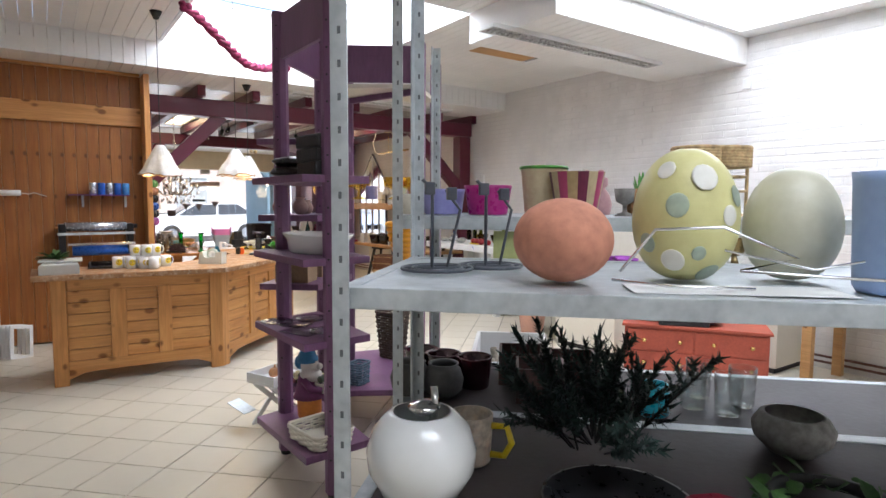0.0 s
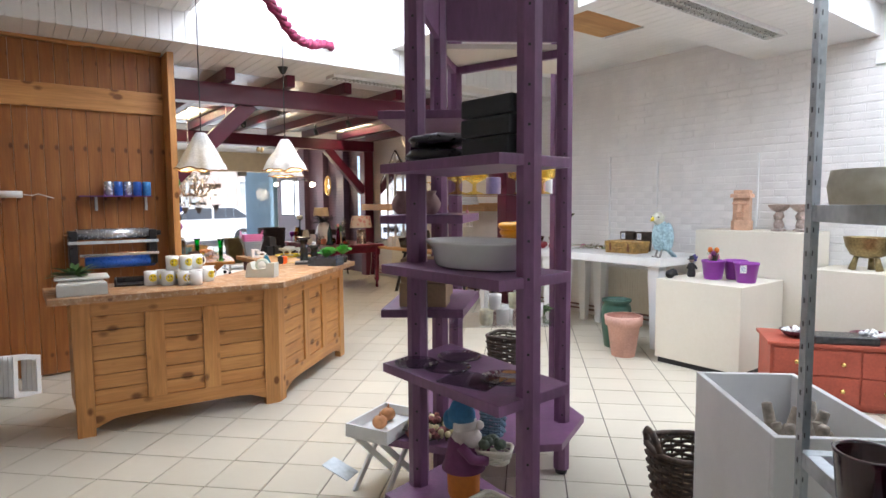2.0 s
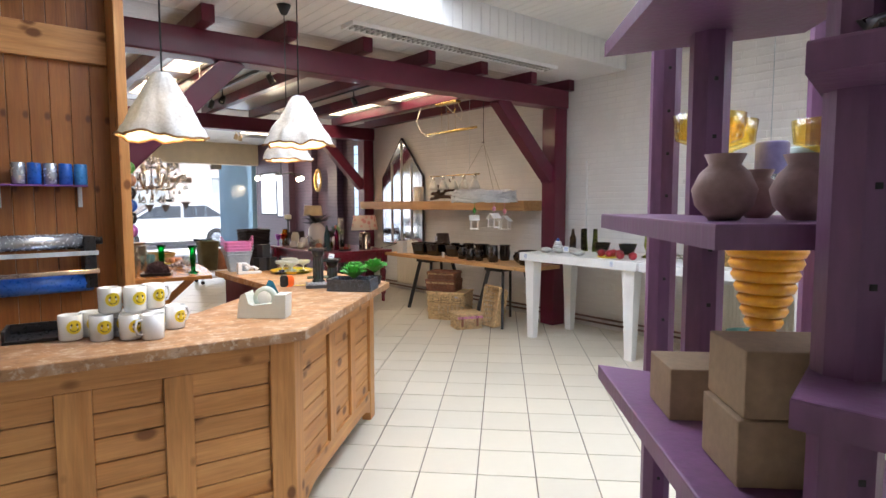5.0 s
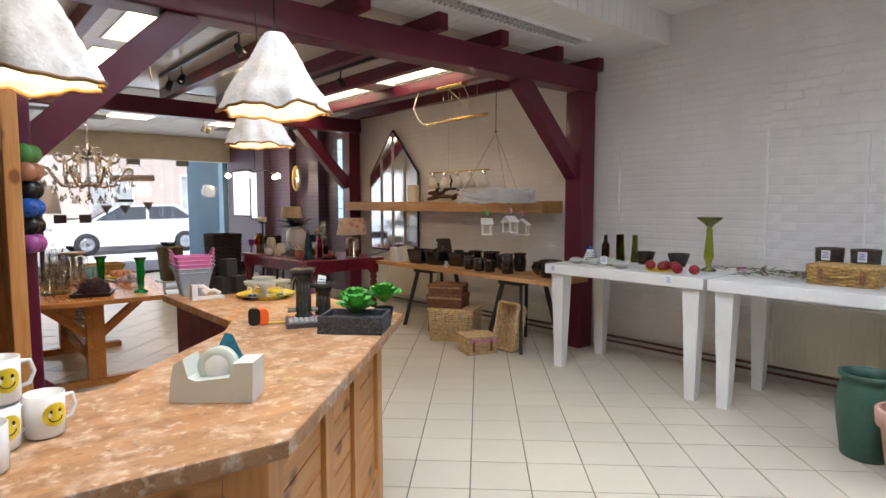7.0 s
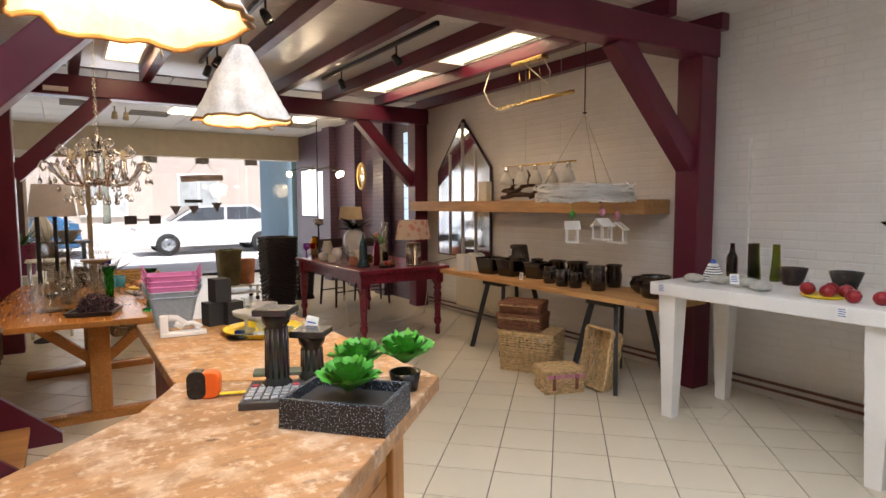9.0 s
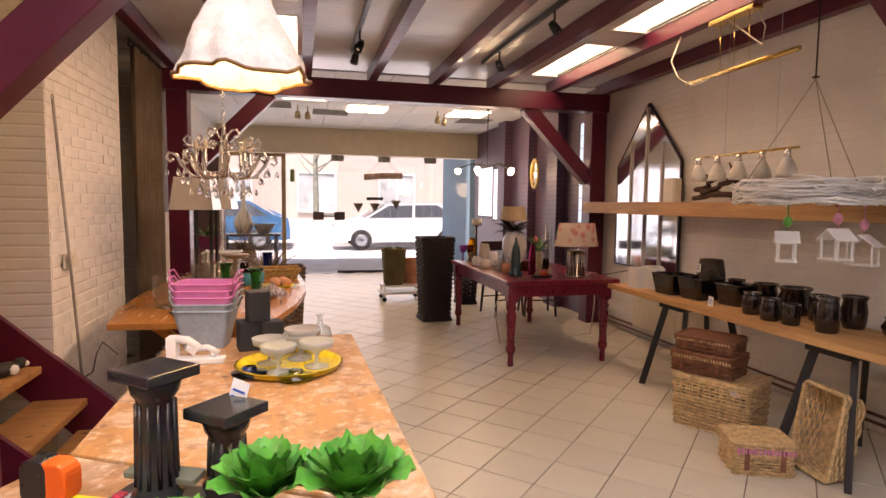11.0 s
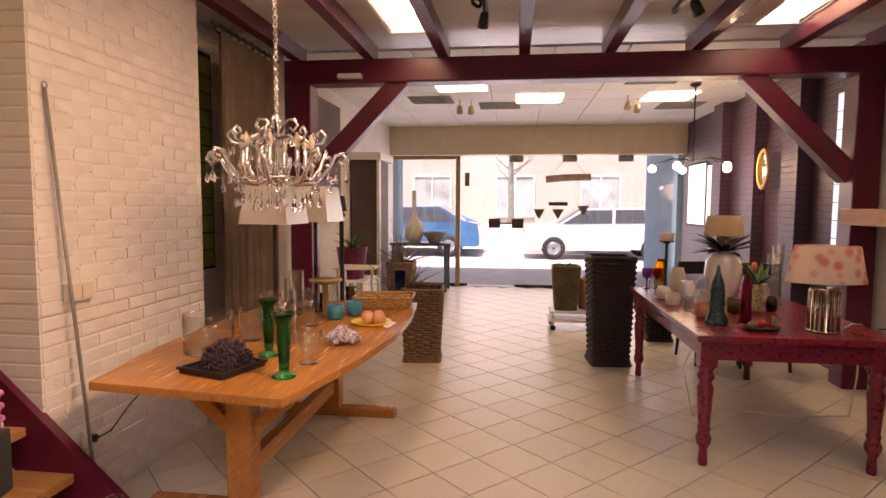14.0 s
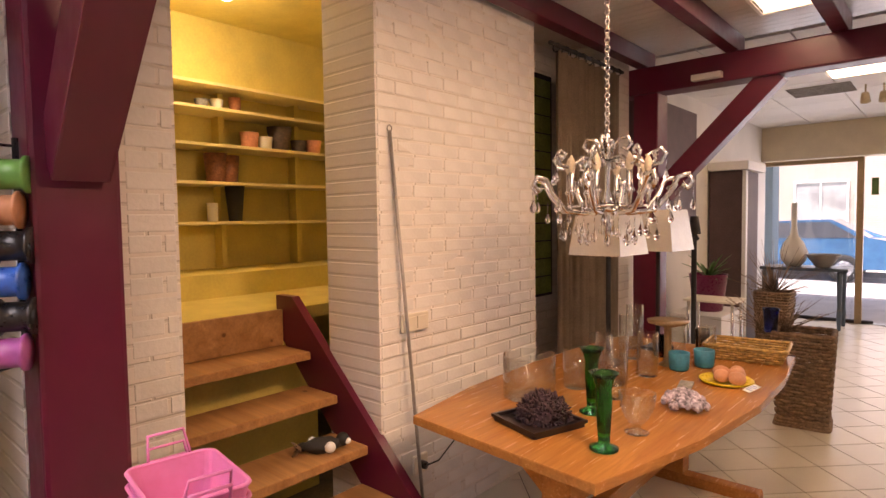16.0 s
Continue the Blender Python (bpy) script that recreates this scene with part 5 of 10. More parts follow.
for k in range(14):
    z = 1.72 - k * 0.025
    g.ball(-0.37 + random.uniform(-0.012, 0.012), 6.92 + random.uniform(-0.01, 0.01), z, 0.022, 0.018, 0.02, 8, 6, 0.3, k)
g.tube([(-0.37, 6.95, 2.22), (-0.372, 6.93, 1.9), (-0.37, 6.92, 1.70)], 0.003, 5)
solid("chilli_string", g, surface("dried_red", (0.28, 0.02, 0.03), 0.6, vary=0.4, scale=40, bump=0.4), "string of dried red chillies hanging on the boarding", "chilli string")
g = Geo().lathe([(0, 0), (0.028, 0), (0.028, 0.17), (0, 0.17)], 16, pose(-0.33, 6.90, 1.50, 0, 90, 0))
g.tube([(-0.16, 6.90, 1.50), (-0.10, 6.89, 1.49), (-0.06, 6.90, 1.505), (0.0, 6.89, 1.485), (0.04, 6.9, 1.47)], 0.004, 5)
g.tube([(-0.40, 6.958, 1.50), (-0.33, 6.90, 1.50)], 0.005, 5)
solid("twine_roll", g, PAPER, "roll of white twine on a peg", "twine roll")
g = Geo()
g.tube([(-0.38, 6.93, 0.0), (-0.375, 6.95, 0.85)], 0.006, 6)
solid("white_rod", g, WHITEPAINT, "thin white rod leaning on the boarding", "rod")
g = Geo()
for k in range(4):
    y = 6.55 - 0.03 * k
    m = pose(-0.30 + k * 0.03, y, 0.0, -12, 6, 20)
    for a in ((-0.09, 0, 0.09, 0.03), (-0.09, 0.27, 0.09, 0.30), (-0.09, 0.03, -0.06, 0.27), (0.06, 0.03, 0.09, 0.27)):
        g.box(a[0], -0.006, a[1], a[2], 0.006, a[3], 0.002, m)
solid("picture_frames", g, WHITEPAINT, "small stack of empty white picture frames", "picture frames")
g = Geo().box(-0.72, 6.0, 0.0, -0.47, 6.6, 0.9, 0.005).box(-0.72, 6.0, 1.32, -0.52, 6.6, 1.36, 0.003)
solid("dark_cabinet", g, BLACKMATT, "dark cabinet beside the pine boarding", "cabinet")

# ---- rope garland under the roof light, pull cords, lamps over the counter ----
pts, g = [], Geo()
for k in range(40):
    t = k / 39
    p = Vector((0.95 + 1.43 * t, 4.95 + 1.6 * t, 2.93 - 0.16 * math.sin(math.pi * t) + 0.03 * math.sin(t * 9)))
    pts.append(p)
for s in range(3):
    g.tube([p + Vector((0.022 * math.cos(k * 1.1 + s * 2.1), 0.01, 0.022 * math.sin(k * 1.1 + s * 2.1))) for k, p in enumerate(pts)], [0.022 + 0.008 * math.sin(k * 1.7 + s) for k in range(40)], 7)
solid("cloth_garland", g, surface("crimson_cloth", (0.20, 0.008, 0.05), 0.85, vary=0.4, scale=30, bump=0.5), "twisted crimson cloth garland hung under the roof light", "garland")


def paper_lamp(x, y, z, r, h, top):
    """A crumpled paper cone with a lit bulb inside."""
    random.seed(int(x * 100 + y * 37))
    g = Geo()
    seg, rows = 56, 14
    rings = []
    for j in range(rows + 1):
        t = j / rows
        ring = []
        for k in range(seg):
            a = 2 * math.pi * k / seg
            rr = (0.03 + (r - 0.03) * (t ** 0.92))
            n = noise.noise(Vector((math.cos(a) * 2.5, math.sin(a) * 2.5, t * 3 + x * 7)))
            n2 = noise.noise(Vector((math.cos(a) * 7, math.sin(a) * 7, t * 8 + y * 5)))
            rr *= 1 + 0.10 * n + 0.075 * n2 + (0.05 * math.sin(a * 7 + 2 * n) * t)
            zz = z + h * (1 - t) + (0.022 * noise.noise(Vector((math.cos(a) * 3, math.sin(a) * 3, x * 3))) if j == rows else 0)
            ring.append(g.bm.verts.new((rr * math.cos(a), rr * math.sin(a), zz - z)))
        rings.append(ring)
    for p, q in zip(rings, rings[1:]):
        for k in range(seg):
            f = g.bm.faces.new((p[k], p[(k + 1) % seg], q[(k + 1) % seg], q[k]))
            f.smooth = True
    rim = [v.co.copy() for v in rings[-1]]
    e = Geo().tube(rim + rim[:1], 0.005, 5, ends=False)
    c = Geo().tube([(0, 0, h), (0, 0, top - z - 0.05)], 0.0035, 6)
    rose = Geo().lathe([(0.0, top - z - 0.07), (0.02, top - z - 0.065), (0.05, top - z - 0.002), (0.0, top - z - 0.002)], 16)
    bulb = Geo().ball(0, 0, h * 0.45, 0.03, 0.03, 0.04)
    neck = Geo().lathe([(0.0, h * 0.55), (0.016, h * 0.55), (0.016, h * 0.98), (0, h * 0.98)], 12)
    thing("pendant_lamp", [("shade", g, PAPERSHADE), ("rim", e, surface("brown_thread", (0.25, 0.13, 0.05), 0.9)), ("cord", c, BLACKMATT), ("ceiling_rose", rose, BLACKMATT), ("bulb", bulb, BULB), ("socket", neck, PAPER)],
          "lit pendant lamp with a crumpled white paper cone shade", "pendant lamp", place(x, y, z), "paper pendant lamps")
    lamp("pendant_glow", "POINT", pose(x, y, z + h * 0.22), 2.6, (1.0, 0.64, 0.24), (0.04,))


PAPERSHADE = shade_cloth("crumpled_white_paper", (0.56, 0.55, 0.53), 0.04)
paper_lamp(0.835, 5.47, 1.645, 0.165, 0.255, 3.0)
paper_lamp(1.515, 5.68, 1.675, 0.165, 0.24, 3.463)
paper_lamp(1.965, 6.83, 1.685, 0.17, 0.265, 2.75)

root = new("ribbon_rack")
root.location = (0.03, -0.09, 0)
tagged(root, "black wire rack with rolls of ribbon on the maroon post", "ribbon rack")
cols = [BLACK, surface("copper_ribbon", (0.45, 0.20, 0.10), 0.35), surface("green_ribbon", (0.10, 0.28, 0.06), 0.35), surface("mauve_ribbon", (0.36, 0.09, 0.30), 0.35), BLACK, BLUE_FOIL]
for k in range(6):
    z, s = 1.20 + 0.085 * (k // 1), 0
    part(root, "ribbon_roll", Geo().lathe([(0.0, 0), (0.045, 0), (0.045, 0.008), (0.036, 0.012), (0.036, 0.07), (0.045, 0.074), (0.045, 0.082), (0, 0.082)], 18, pose(0.985, 7.345 + 0.02 * (k % 2), z, 0, 90, 60)), cols[(k + 3) % 6])
part(root, "wire_frame", Geo().tube([(0.935, 7.435, 1.16), (0.935, 7.38, 1.15), (0.935, 7.30, 1.14)], 0.006, 6).tube([(0.935, 7.43, 1.14), (0.935, 7.43, 1.72)], 0.008, 6).tube([(0.965, 7.34, 1.12), (0.965, 7.34, 1.70)], 0.004, 6).tube([(0.935, 7.43, 1.70), (0.965, 7.34, 1.70)], 0.004, 6), BLACK)

# ---- things on the purple stand ----
def oval_bowl(x, y, z, turn):
    def sq(v):
        v.co.y *= 0.62
    g = Geo().lathe(pot([(0.200, 0), (0.208, 0.006), (0.226, 0.068), (0.252, 0.088), (0.256, 0.097)], 0.009), 48, closed=False, squash=sq)
    solid("oval_dish", g, CERAMIC, "large oval white ceramic dish", "dish", place(x, y, z, turn))


oval_bowl(1.15, 2.885, 1.172, 94)
for k, (w, d, h) in enumerate(((0.235, 0.155, 0.064), (0.235, 0.155, 0.062), (0.23, 0.15, 0.062))):
    solid("black_box", Geo().box(-d / 2, -w / 2, 0, d / 2, w / 2, h, 0.01), surface("soft_black_card", (0.016, 0.017, 0.02), 0.5, vary=0.2, bump=0.2), "black lidded storage box stacked on another", "box", place(1.105, 2.725, 1.557 + 0.0655 * k, 3 * k), "black boxes on the stand")
for k in range(2):
    g = Geo().ball(0, 0, 0.028, 0.09, 0.13, 0.03, 16, 10, 0.25, k)
    solid("black_plastic_bag", g, BLACK, "folded shiny black plastic packet", "packet", place(1.08 + 0.01 * k, 3.06, 1.557 + 0.055 * k, 20))
for k, (x, y, s) in enumerate(((1.13, 3.38, 0.72), (1.22, 3.30, 0.72), (1.30, 3.40, 0.6))):
    vessel("pink_vase", [(0.03 * s, 0), (0.058 * s, 0.03 * s), (0.066 * s, 0.065 * s), (0.05 * s, 0.10 * s), (0.032 * s, 0.118 * s), (0.042 * s, 0.14 * s)], surface("dusty_pink_clay", (0.36, 0.23, 0.21), 0.7, vary=0.15), place(x, y, 1.358), "small dusty pink clay vase", "vase", "pink clay vases")
for x, y in ((1.66, 3.67), (1.80, 3.70), (1.98, 3.51), (2.08, 3.47)):
    g = Geo().lathe([(0.0, 0), (0.048, 0), (0.05, 0.005), (0.012, 0.02), (0.010, 0.055), (0.03, 0.07), (0.078, 0.09), (0.085, 0.15), (0.080, 0.15), (0.073, 0.095), (0.0, 0.075)], 20, closed=False)
    solid("amber_goblet", g, [AMBER_THIN, CLEAR], "amber glass footed bowl", "goblet", place(x, y, 1.451), "amber goblets")
for x, y, m in ((1.84, 3.59, surface("lilac_candle", (0.33, 0.30, 0.62), 0.5)), (2.06, 3.59, surface("sage_candle", (0.45, 0.55, 0.50), 0.5)), (2.16, 3.57, surface("rose_candle", (0.50, 0.27, 0.25), 0.5)), (2.25, 3.60, PAPER)):
    solid("pillar_candle", Geo().lathe([(0, 0), (0.038, 0), (0.04, 0.004), (0.04, 0.085), (0.036, 0.09), (0.0, 0.088)], 20), m, "coloured pillar candle on the glass shelf", "candle", place(x, y, 1.451), "pillar candles")
g = Geo()
for k in range(9):
    t = k / 8
    g.torus(0, 0, 0.30 - t * 0.30, 0.02 + 0.085 * (1 - t) ** 0.8, 0.022, 22, 7)
solid("orange_cone_vase", g, ORANGE, "ribbed orange cone shaped hanging vase", "vase", pose(2.16, 3.72, 0.97))
cord = Geo().tube([(2.16, 3.72, 1.29), (2.16, 3.72, 2.75)], 0.0015, 5).tube([(2.06, 3.72, 1.29), (2.16, 3.72, 1.30), (2.26, 3.72, 1.29)], 0.002, 5)
solid("hanging_wire", cord, STEEL, "thin wire holding the hanging vase", "wire")
k = 0
for x, y, z in ((1.72, 3.51, 0.776), (1.80, 3.47, 0.776), (1.90, 3.41, 0.776), (1.98, 3.43, 0.776), (2.07, 3.49, 0.776), (1.76, 3.49, 0.856), (1.86, 3.44, 0.856), (1.88, 3.53, 0.776)):
    vessel("printed_cup", [(0.030, 0), (0.034, 0.004), (0.037, 0.078)], CERAMIC if k % 3 else surface("cream_print", (0.72, 0.69, 0.52), 0.4, vary=0.2, scale=40), place(x, y, z), "white cup with a small printed pattern", "cup", "cups on the glass shelf", 18, 0.003)
    k += 1
g = Geo()
for k in range(60):
    a, r = random.uniform(0, 6.28), random.uniform(0.02, 0.11)
    leaf(g, (r * 0.5 * math.cos(a), r * 0.5 * math.sin(a), 0.02), (r * math.cos(a), r * math.sin(a), random.uniform(0.0, 0.09)), 0.03, 0.02, 0.3)
solid("ivy_bunch", g, LEAF, "small bunch of artificial ivy", "plant", place(2.12, 3.55, 0.777))
for x, y, z in ((1.19, 3.30, 0.969), (1.195, 3.295, 1.072), (1.36, 3.50, 0.969)):
    solid("brown_box", Geo().box(-0.10, -0.07, 0, 0.10, 0.07, 0.10, 0.003), CARD, "small brown cardboard box", "box", place(x, y, z, -44), "brown boxes")
GREYGLASS = thin_glass("smoked_glass", (0.72, 0.74, 0.76), 0.8)
for x, y, r in ((1.00, 3.09, 0.085), (1.06, 2.97, 0.09), (1.19, 3.06, 0.09), (1.14, 2.73, 0.095)):
    solid("glass_plate", Geo().lathe([(0, 0), (r * 0.7, 0), (r, 0.008), (r, 0.011), (r * 0.68, 0.004), (0, 0.003)], 28), GREYGLASS, "thin smoked glass plate", "plate", place(x, y, 0.782), "glass plates")
solid("glass_plate", Geo().box(-0.08, -0.10, 0, 0.08, 0.10, 0.006, 0.002), GREYGLASS, "square smoked glass plate", "plate", place(1.04, 2.80, 0.782, 20), "glass plates")


def flower_wreath(x, y, z, r):
    g = Geo()
    for k in range(150):
        a = random.uniform(0, 6.28)
        q = r + random.uniform(-0.035, 0.035)
        g.m = random.choice((0, 0, 1, 2))
        if g.m:
            g.ball(q * math.cos(a), q * math.sin(a), random.uniform(0.02, 0.06), 0.016, seg=7, rings=5)
        else:
            leaf(g, (q * math.cos(a), q * math.sin(a), 0.01), (q * math.cos(a) + random.uniform(-0.05, 0.05), q * math.sin(a) + random.uniform(-0.05, 0.05), random.uniform(0.03, 0.08)), 0.02, 0.01, 0.2)
    solid("flower_wreath", g, [surface("dark_leaf", (0.05, 0.05, 0.025), 0.6, vary=0.4, scale=30), surface("dusky_flower", (0.28, 0.10, 0.10), 0.7, vary=0.4, scale=30), surface("cream_flower", (0.62, 0.55, 0.32), 0.7, vary=0.2)], "wreath of dried flowers and leaves", "wreath", place(x, y, z))


flower_wreath(1.36, 3.49, 0.282, 0.085)
solid("blue_basket", woven(0.12, 0.09, 0.13, 0.10, 0.13, 8, 0.005, 14, 0.02), surface("slate_blue_cane", (0.10, 0.16, 0.22), 0.6, vary=0.3), "small slate blue woven basket", "basket", place(1.60, 3.32, 0.282, 30))
solid("tall_basket", woven(0.15, 0.15, 0.20, 0.20, 0.34, 18, 0.007, 18, 0.04), WICKER_DARK, "tapered dark brown woven basket", "basket", place(2.10, 3.76, 0.282, 20))


def gnome(x, y, z, turn):
    cl = surface("orange_trousers", (0.62, 0.20, 0.03), 0.6, vary=0.1)
    vi = surface("violet_shirt", (0.18, 0.04, 0.13), 0.6, vary=0.15)
    bl = surface("blue_cap", (0.03, 0.16, 0.33), 0.6, vary=0.15)
    pl = surface("pale_plaster", (0.62, 0.56, 0.52), 0.6, vary=0.08)
    legs = Geo().lathe([(0.0, 0.02), (0.05, 0.02), (0.062, 0.05), (0.065, 0.13), (0.06, 0.16), (0, 0.16)], 16)
    shoes = Geo().ball(0.05, -0.03, 0.022, 0.05, 0.028, 0.022).ball(0.05, 0.03, 0.022, 0.05, 0.028, 0.022)
    body = Geo().lathe([(0.085, 0.145), (0.075, 0.17), (0.06, 0.24), (0.045, 0.275), (0.0, 0.28)], 18).tube([(0.0, -0.06, 0.25), (0.05, -0.075, 0.21), (0.10, -0.05, 0.20)], 0.02, 8).tube([(0.0, 0.06, 0.25), (0.05, 0.075, 0.21), (0.10, 0.05, 0.20)], 0.02, 8)
    head = Geo().ball(0.005, 0, 0.315, 0.05, 0.046, 0.052).ball(0.062, 0, 0.315, 0.018).lathe([(0.0, 0.21), (0.05, 0.23), (0.06, 0.27), (0.04, 0.30), (0, 0.30)], 14, place(0.012, 0))
    cap = Geo().lathe([(0.056, 0.335), (0.054, 0.36), (0.035, 0.40), (0.0, 0.415)], 16, place(-0.008, 0)).ball(-0.05, 0, 0.33, 0.03, 0.035, 0.04)
    bask = woven(0.10, 0.08, 0.13, 0.10, 0.05, 4, 0.005, 10, 0.02, 0.18)
    for v in bask.bm.verts:
        v.co.x += 0.12
    fill = Geo()
    for k in range(14):
        fill.ball(0.12 + random.uniform(-0.045, 0.045), random.uniform(-0.035, 0.035), 0.24 + random.uniform(0, 0.02), 0.018, seg=7, rings=5, bump=0.3, seed=k)
    thing("garden_figure", [("trousers", legs, cl), ("shoes", shoes, BLACKMATT), ("shirt", body, vi), ("head", head, pl), ("cap", cap, bl), ("basket", bask, CREAM), ("fruit", fill, surface("dull_green_fruit", (0.10, 0.13, 0.09), 0.6, vary=0.4, scale=20))],
          "painted plaster garden figure in a blue cap holding a basket", "garden figure", place(x, y, z, turn))


gnome(1.12, 2.95, 0.247, -50)
solid("wicker_tray", woven(0.20, 0.26, 0.22, 0.28, 0.07, 5, 0.006, 20, 0.02), CREAM, "shallow pale woven tray", "tray", place(1.08, 2.71, 0.247, 8))

# folding tray table behind the stand
root = new("tray_table")
tagged(root, "white folding tray table with crossed legs", "tray table")
g = Geo().box(-0.17, -0.12, 0.28, 0.17, 0.12, 0.295).box(-0.17, -0.12, 0.295, 0.17, -0.108, 0.345, 0.002).box(-0.17, 0.108, 0.295, 0.17, 0.12, 0.345, 0.002).box(-0.17, -0.108, 0.295, -0.158, 0.108, 0.345, 0.002).box(0.158, -0.108, 0.295, 0.17, 0.108, 0.345, 0.002)
part(root, "tray", g, WHITEPAINT)
for y in (-0.09, 0.09):
    part(root, "leg", Geo().beam((-0.15, y, 0.0), (0.15, y, 0.28), 0.014, 0.03, 0.002), WHITEPAINT)
    part(root, "leg", Geo().beam((0.15, y * 0.8, 0.0), (-0.15, y * 0.8, 0.28), 0.014, 0.03, 0.002), WHITEPAINT)
root.matrix_basis = place(1.22, 3.70, 0, 25)
for x, y in ((1.18, 3.69), (1.27, 3.76)):
    solid("onion", Geo().ball(0, 0, 0.032, 0.038, 0.038, 0.034).tube([(0, 0, 0.06), (0.004, 0, 0.085)], [0.008, 0.002], 6), surface("onion_skin", (0.55, 0.25, 0.10), 0.5, vary=0.2), "brown onion in the tray", "onion", place(x, y, 0.296), "onions")
g = Geo().box(-0.05, -0.003, 0, 0.05, 0.003, 0.15, 0.002, pose(1.01, 3.66, 0.11, -70, 0, 30))
solid("grater_plate", g, STEEL, "perforated metal plate hanging at the tray table", "plate")

# ---- on the galvanised racks; u along the rack, v across it ----
def on_rack(u, v, z, turn=0.0):
    p = (RM2 if v > 0.58 else RM) @ Vector((u, v, z))
    return place(p.x, p.y, p.z, turn - 45.6)


TOP1, MID1, TOP2, MID2 = 1.296, 0.906, 1.396, 0.866
g = Geo().ball(0, 0, 0.0, 0.085, 0.085, 0.072, 32, 20)
for v in g.bm.verts:
    v.co.z += 0.072
solid("terracotta_ball", g, surface("matt_terracotta", (0.58, 0.25, 0.16), 0.8, vary=0.14, scale=14, bump=0.25), "smooth matt terracotta ball", "ball", on_rack(0.36, 0.14, TOP1))


def egg(u, v, z, r, h, mats, label, dots):
    g = Geo()
    prof = [(0.0, 0.0)] + [(r * math.sin(math.pi * t) ** 0.86 * (1 - 0.20 * (t - 0.35)), h * (1 - math.cos(math.pi * t)) / 2) for t in [k / 22 for k in range(1, 22)]] + [(0.0, h)]
    g.lathe(prof, 36, closed=False)
    root = thing("easter_egg", [("shell", g, mats[0])], label, "egg", on_rack(u, v, z, 0))
    for a, t, s, m in dots:
        k = int(t * 22)
        rr, zz = prof[k][0], prof[k][1]
        d = Geo().ball(0, 0, 0, s, 0.0025, s * 1.1, 14, 8)
        ob = part(root, "dot", d, mats[m])
        slope = math.atan2(prof[k + 1][0] - prof[k - 1][0], prof[k + 1][1] - prof[k - 1][1])
        ob.matrix_basis = Matrix.Rotation(radians(a), 4, "Z") @ pose(0, -rr, zz, math.degrees(-slope) * -1, 0, 0)


ey, eg, ew = surface("pale_yellow_egg", (0.70, 0.66, 0.30), 0.4, vary=0.06, scale=8), surface("sage_dot", (0.38, 0.45, 0.35), 0.5), surface("white_dot", (0.78, 0.76, 0.68), 0.5)
egg(0.575, 0.22, TOP1, 0.092, 0.232, (ey, eg, ew), "large pale yellow egg with sage and white dots", [(-20, 0.55, 0.019, 1), (5, 0.35, 0.012, 1), (30, 0.2, 0.02, 1), (-25, 0.28, 0.02, 2), (10, 0.7, 0.022, 2), (38, 0.5, 0.016, 2), (-40, 0.75, 0.016, 2), (55, 0.62, 0.017, 1), (-55, 0.4, 0.016, 1)])
egg(0.765, 0.26, TOP1, 0.082, 0.20, (surface("ivory_egg", (0.62, 0.60, 0.46), 0.35, vary=0.06), ew, ew), "large plain ivory ceramic egg", [])
vessel("blue_vase", [(0.050, 0), (0.056, 0.01), (0.062, 0.17), (0.064, 0.185)], surface("pale_blue_plastic", (0.33, 0.45, 0.72), 0.35, vary=0.05), on_rack(0.86, 0.12, TOP1), "pale blue cylindrical vase", "vase")
solid("paper_sheet", Geo().box(-0.16, -0.05, 0, 0.16, 0.05, 0.001), PAPER, "white paper sheet on the rack", "paper", on_rack(0.62, 0.09, TOP1, 4))


def wire_stand(u, v, r):
    g = Geo().torus(0, 0, 0.005, r, 0.0034, 26, 6).torus(0, 0, 0.005, r * 0.72, 0.003, 22, 6)
    g.tube([(-0.01, 0, 0.005), (-0.01, 0, 0.16), (-0.03, 0, 0.18)], 0.0034, 6).tube([(0.02, 0, 0.005), (0.05, 0.02, 0.12), (0.02, 0.02, 0.16)], 0.003, 6)
    g.tube([(-r, 0, 0.005), (r, 0, 0.005)], 0.003, 6)
    g.box(-0.025, -0.008, 0.15, -0.005, 0.008, 0.175, 0.002).box(0.02, 0.0, 0.14, 0.04, 0.016, 0.165, 0.002)
    solid("wire_stand", g, surface("grey_iron", (0.10, 0.11, 0.13), 0.45, metal=0.6), "dark wrought wire candle stand", "candle stand", on_rack(u, v, TOP1, 20), "wire candle stands")


wire_stand(0.12, 0.25, 0.07)
wire_stand(0.22, 0.32, 0.065)
g = Geo().tube([(0.45, 0.10, 0.02), (0.50, 0.08, 0.09), (0.60, 0.08, 0.095), (0.70, 0.06, 0.05), (0.62, 0.06, 0.03), (0.90, 0.02, 0.02)], 0.0025, 6).tube([(0.60, 0.07, 0.06), (0.72, 0.05, 0.035), (0.78, 0.04, 0.05)], 0.002, 6).tube([(0.44, 0.12, 0.004), (0.52, 0.05, 0.004), (0.64, 0.05, 0.004)], 0.0025, 6)
solid("bent_wire", g, CHROME, "loose bent metal wire holder", "wire", RM @ pose(0, 0, TOP1 + 0.004))

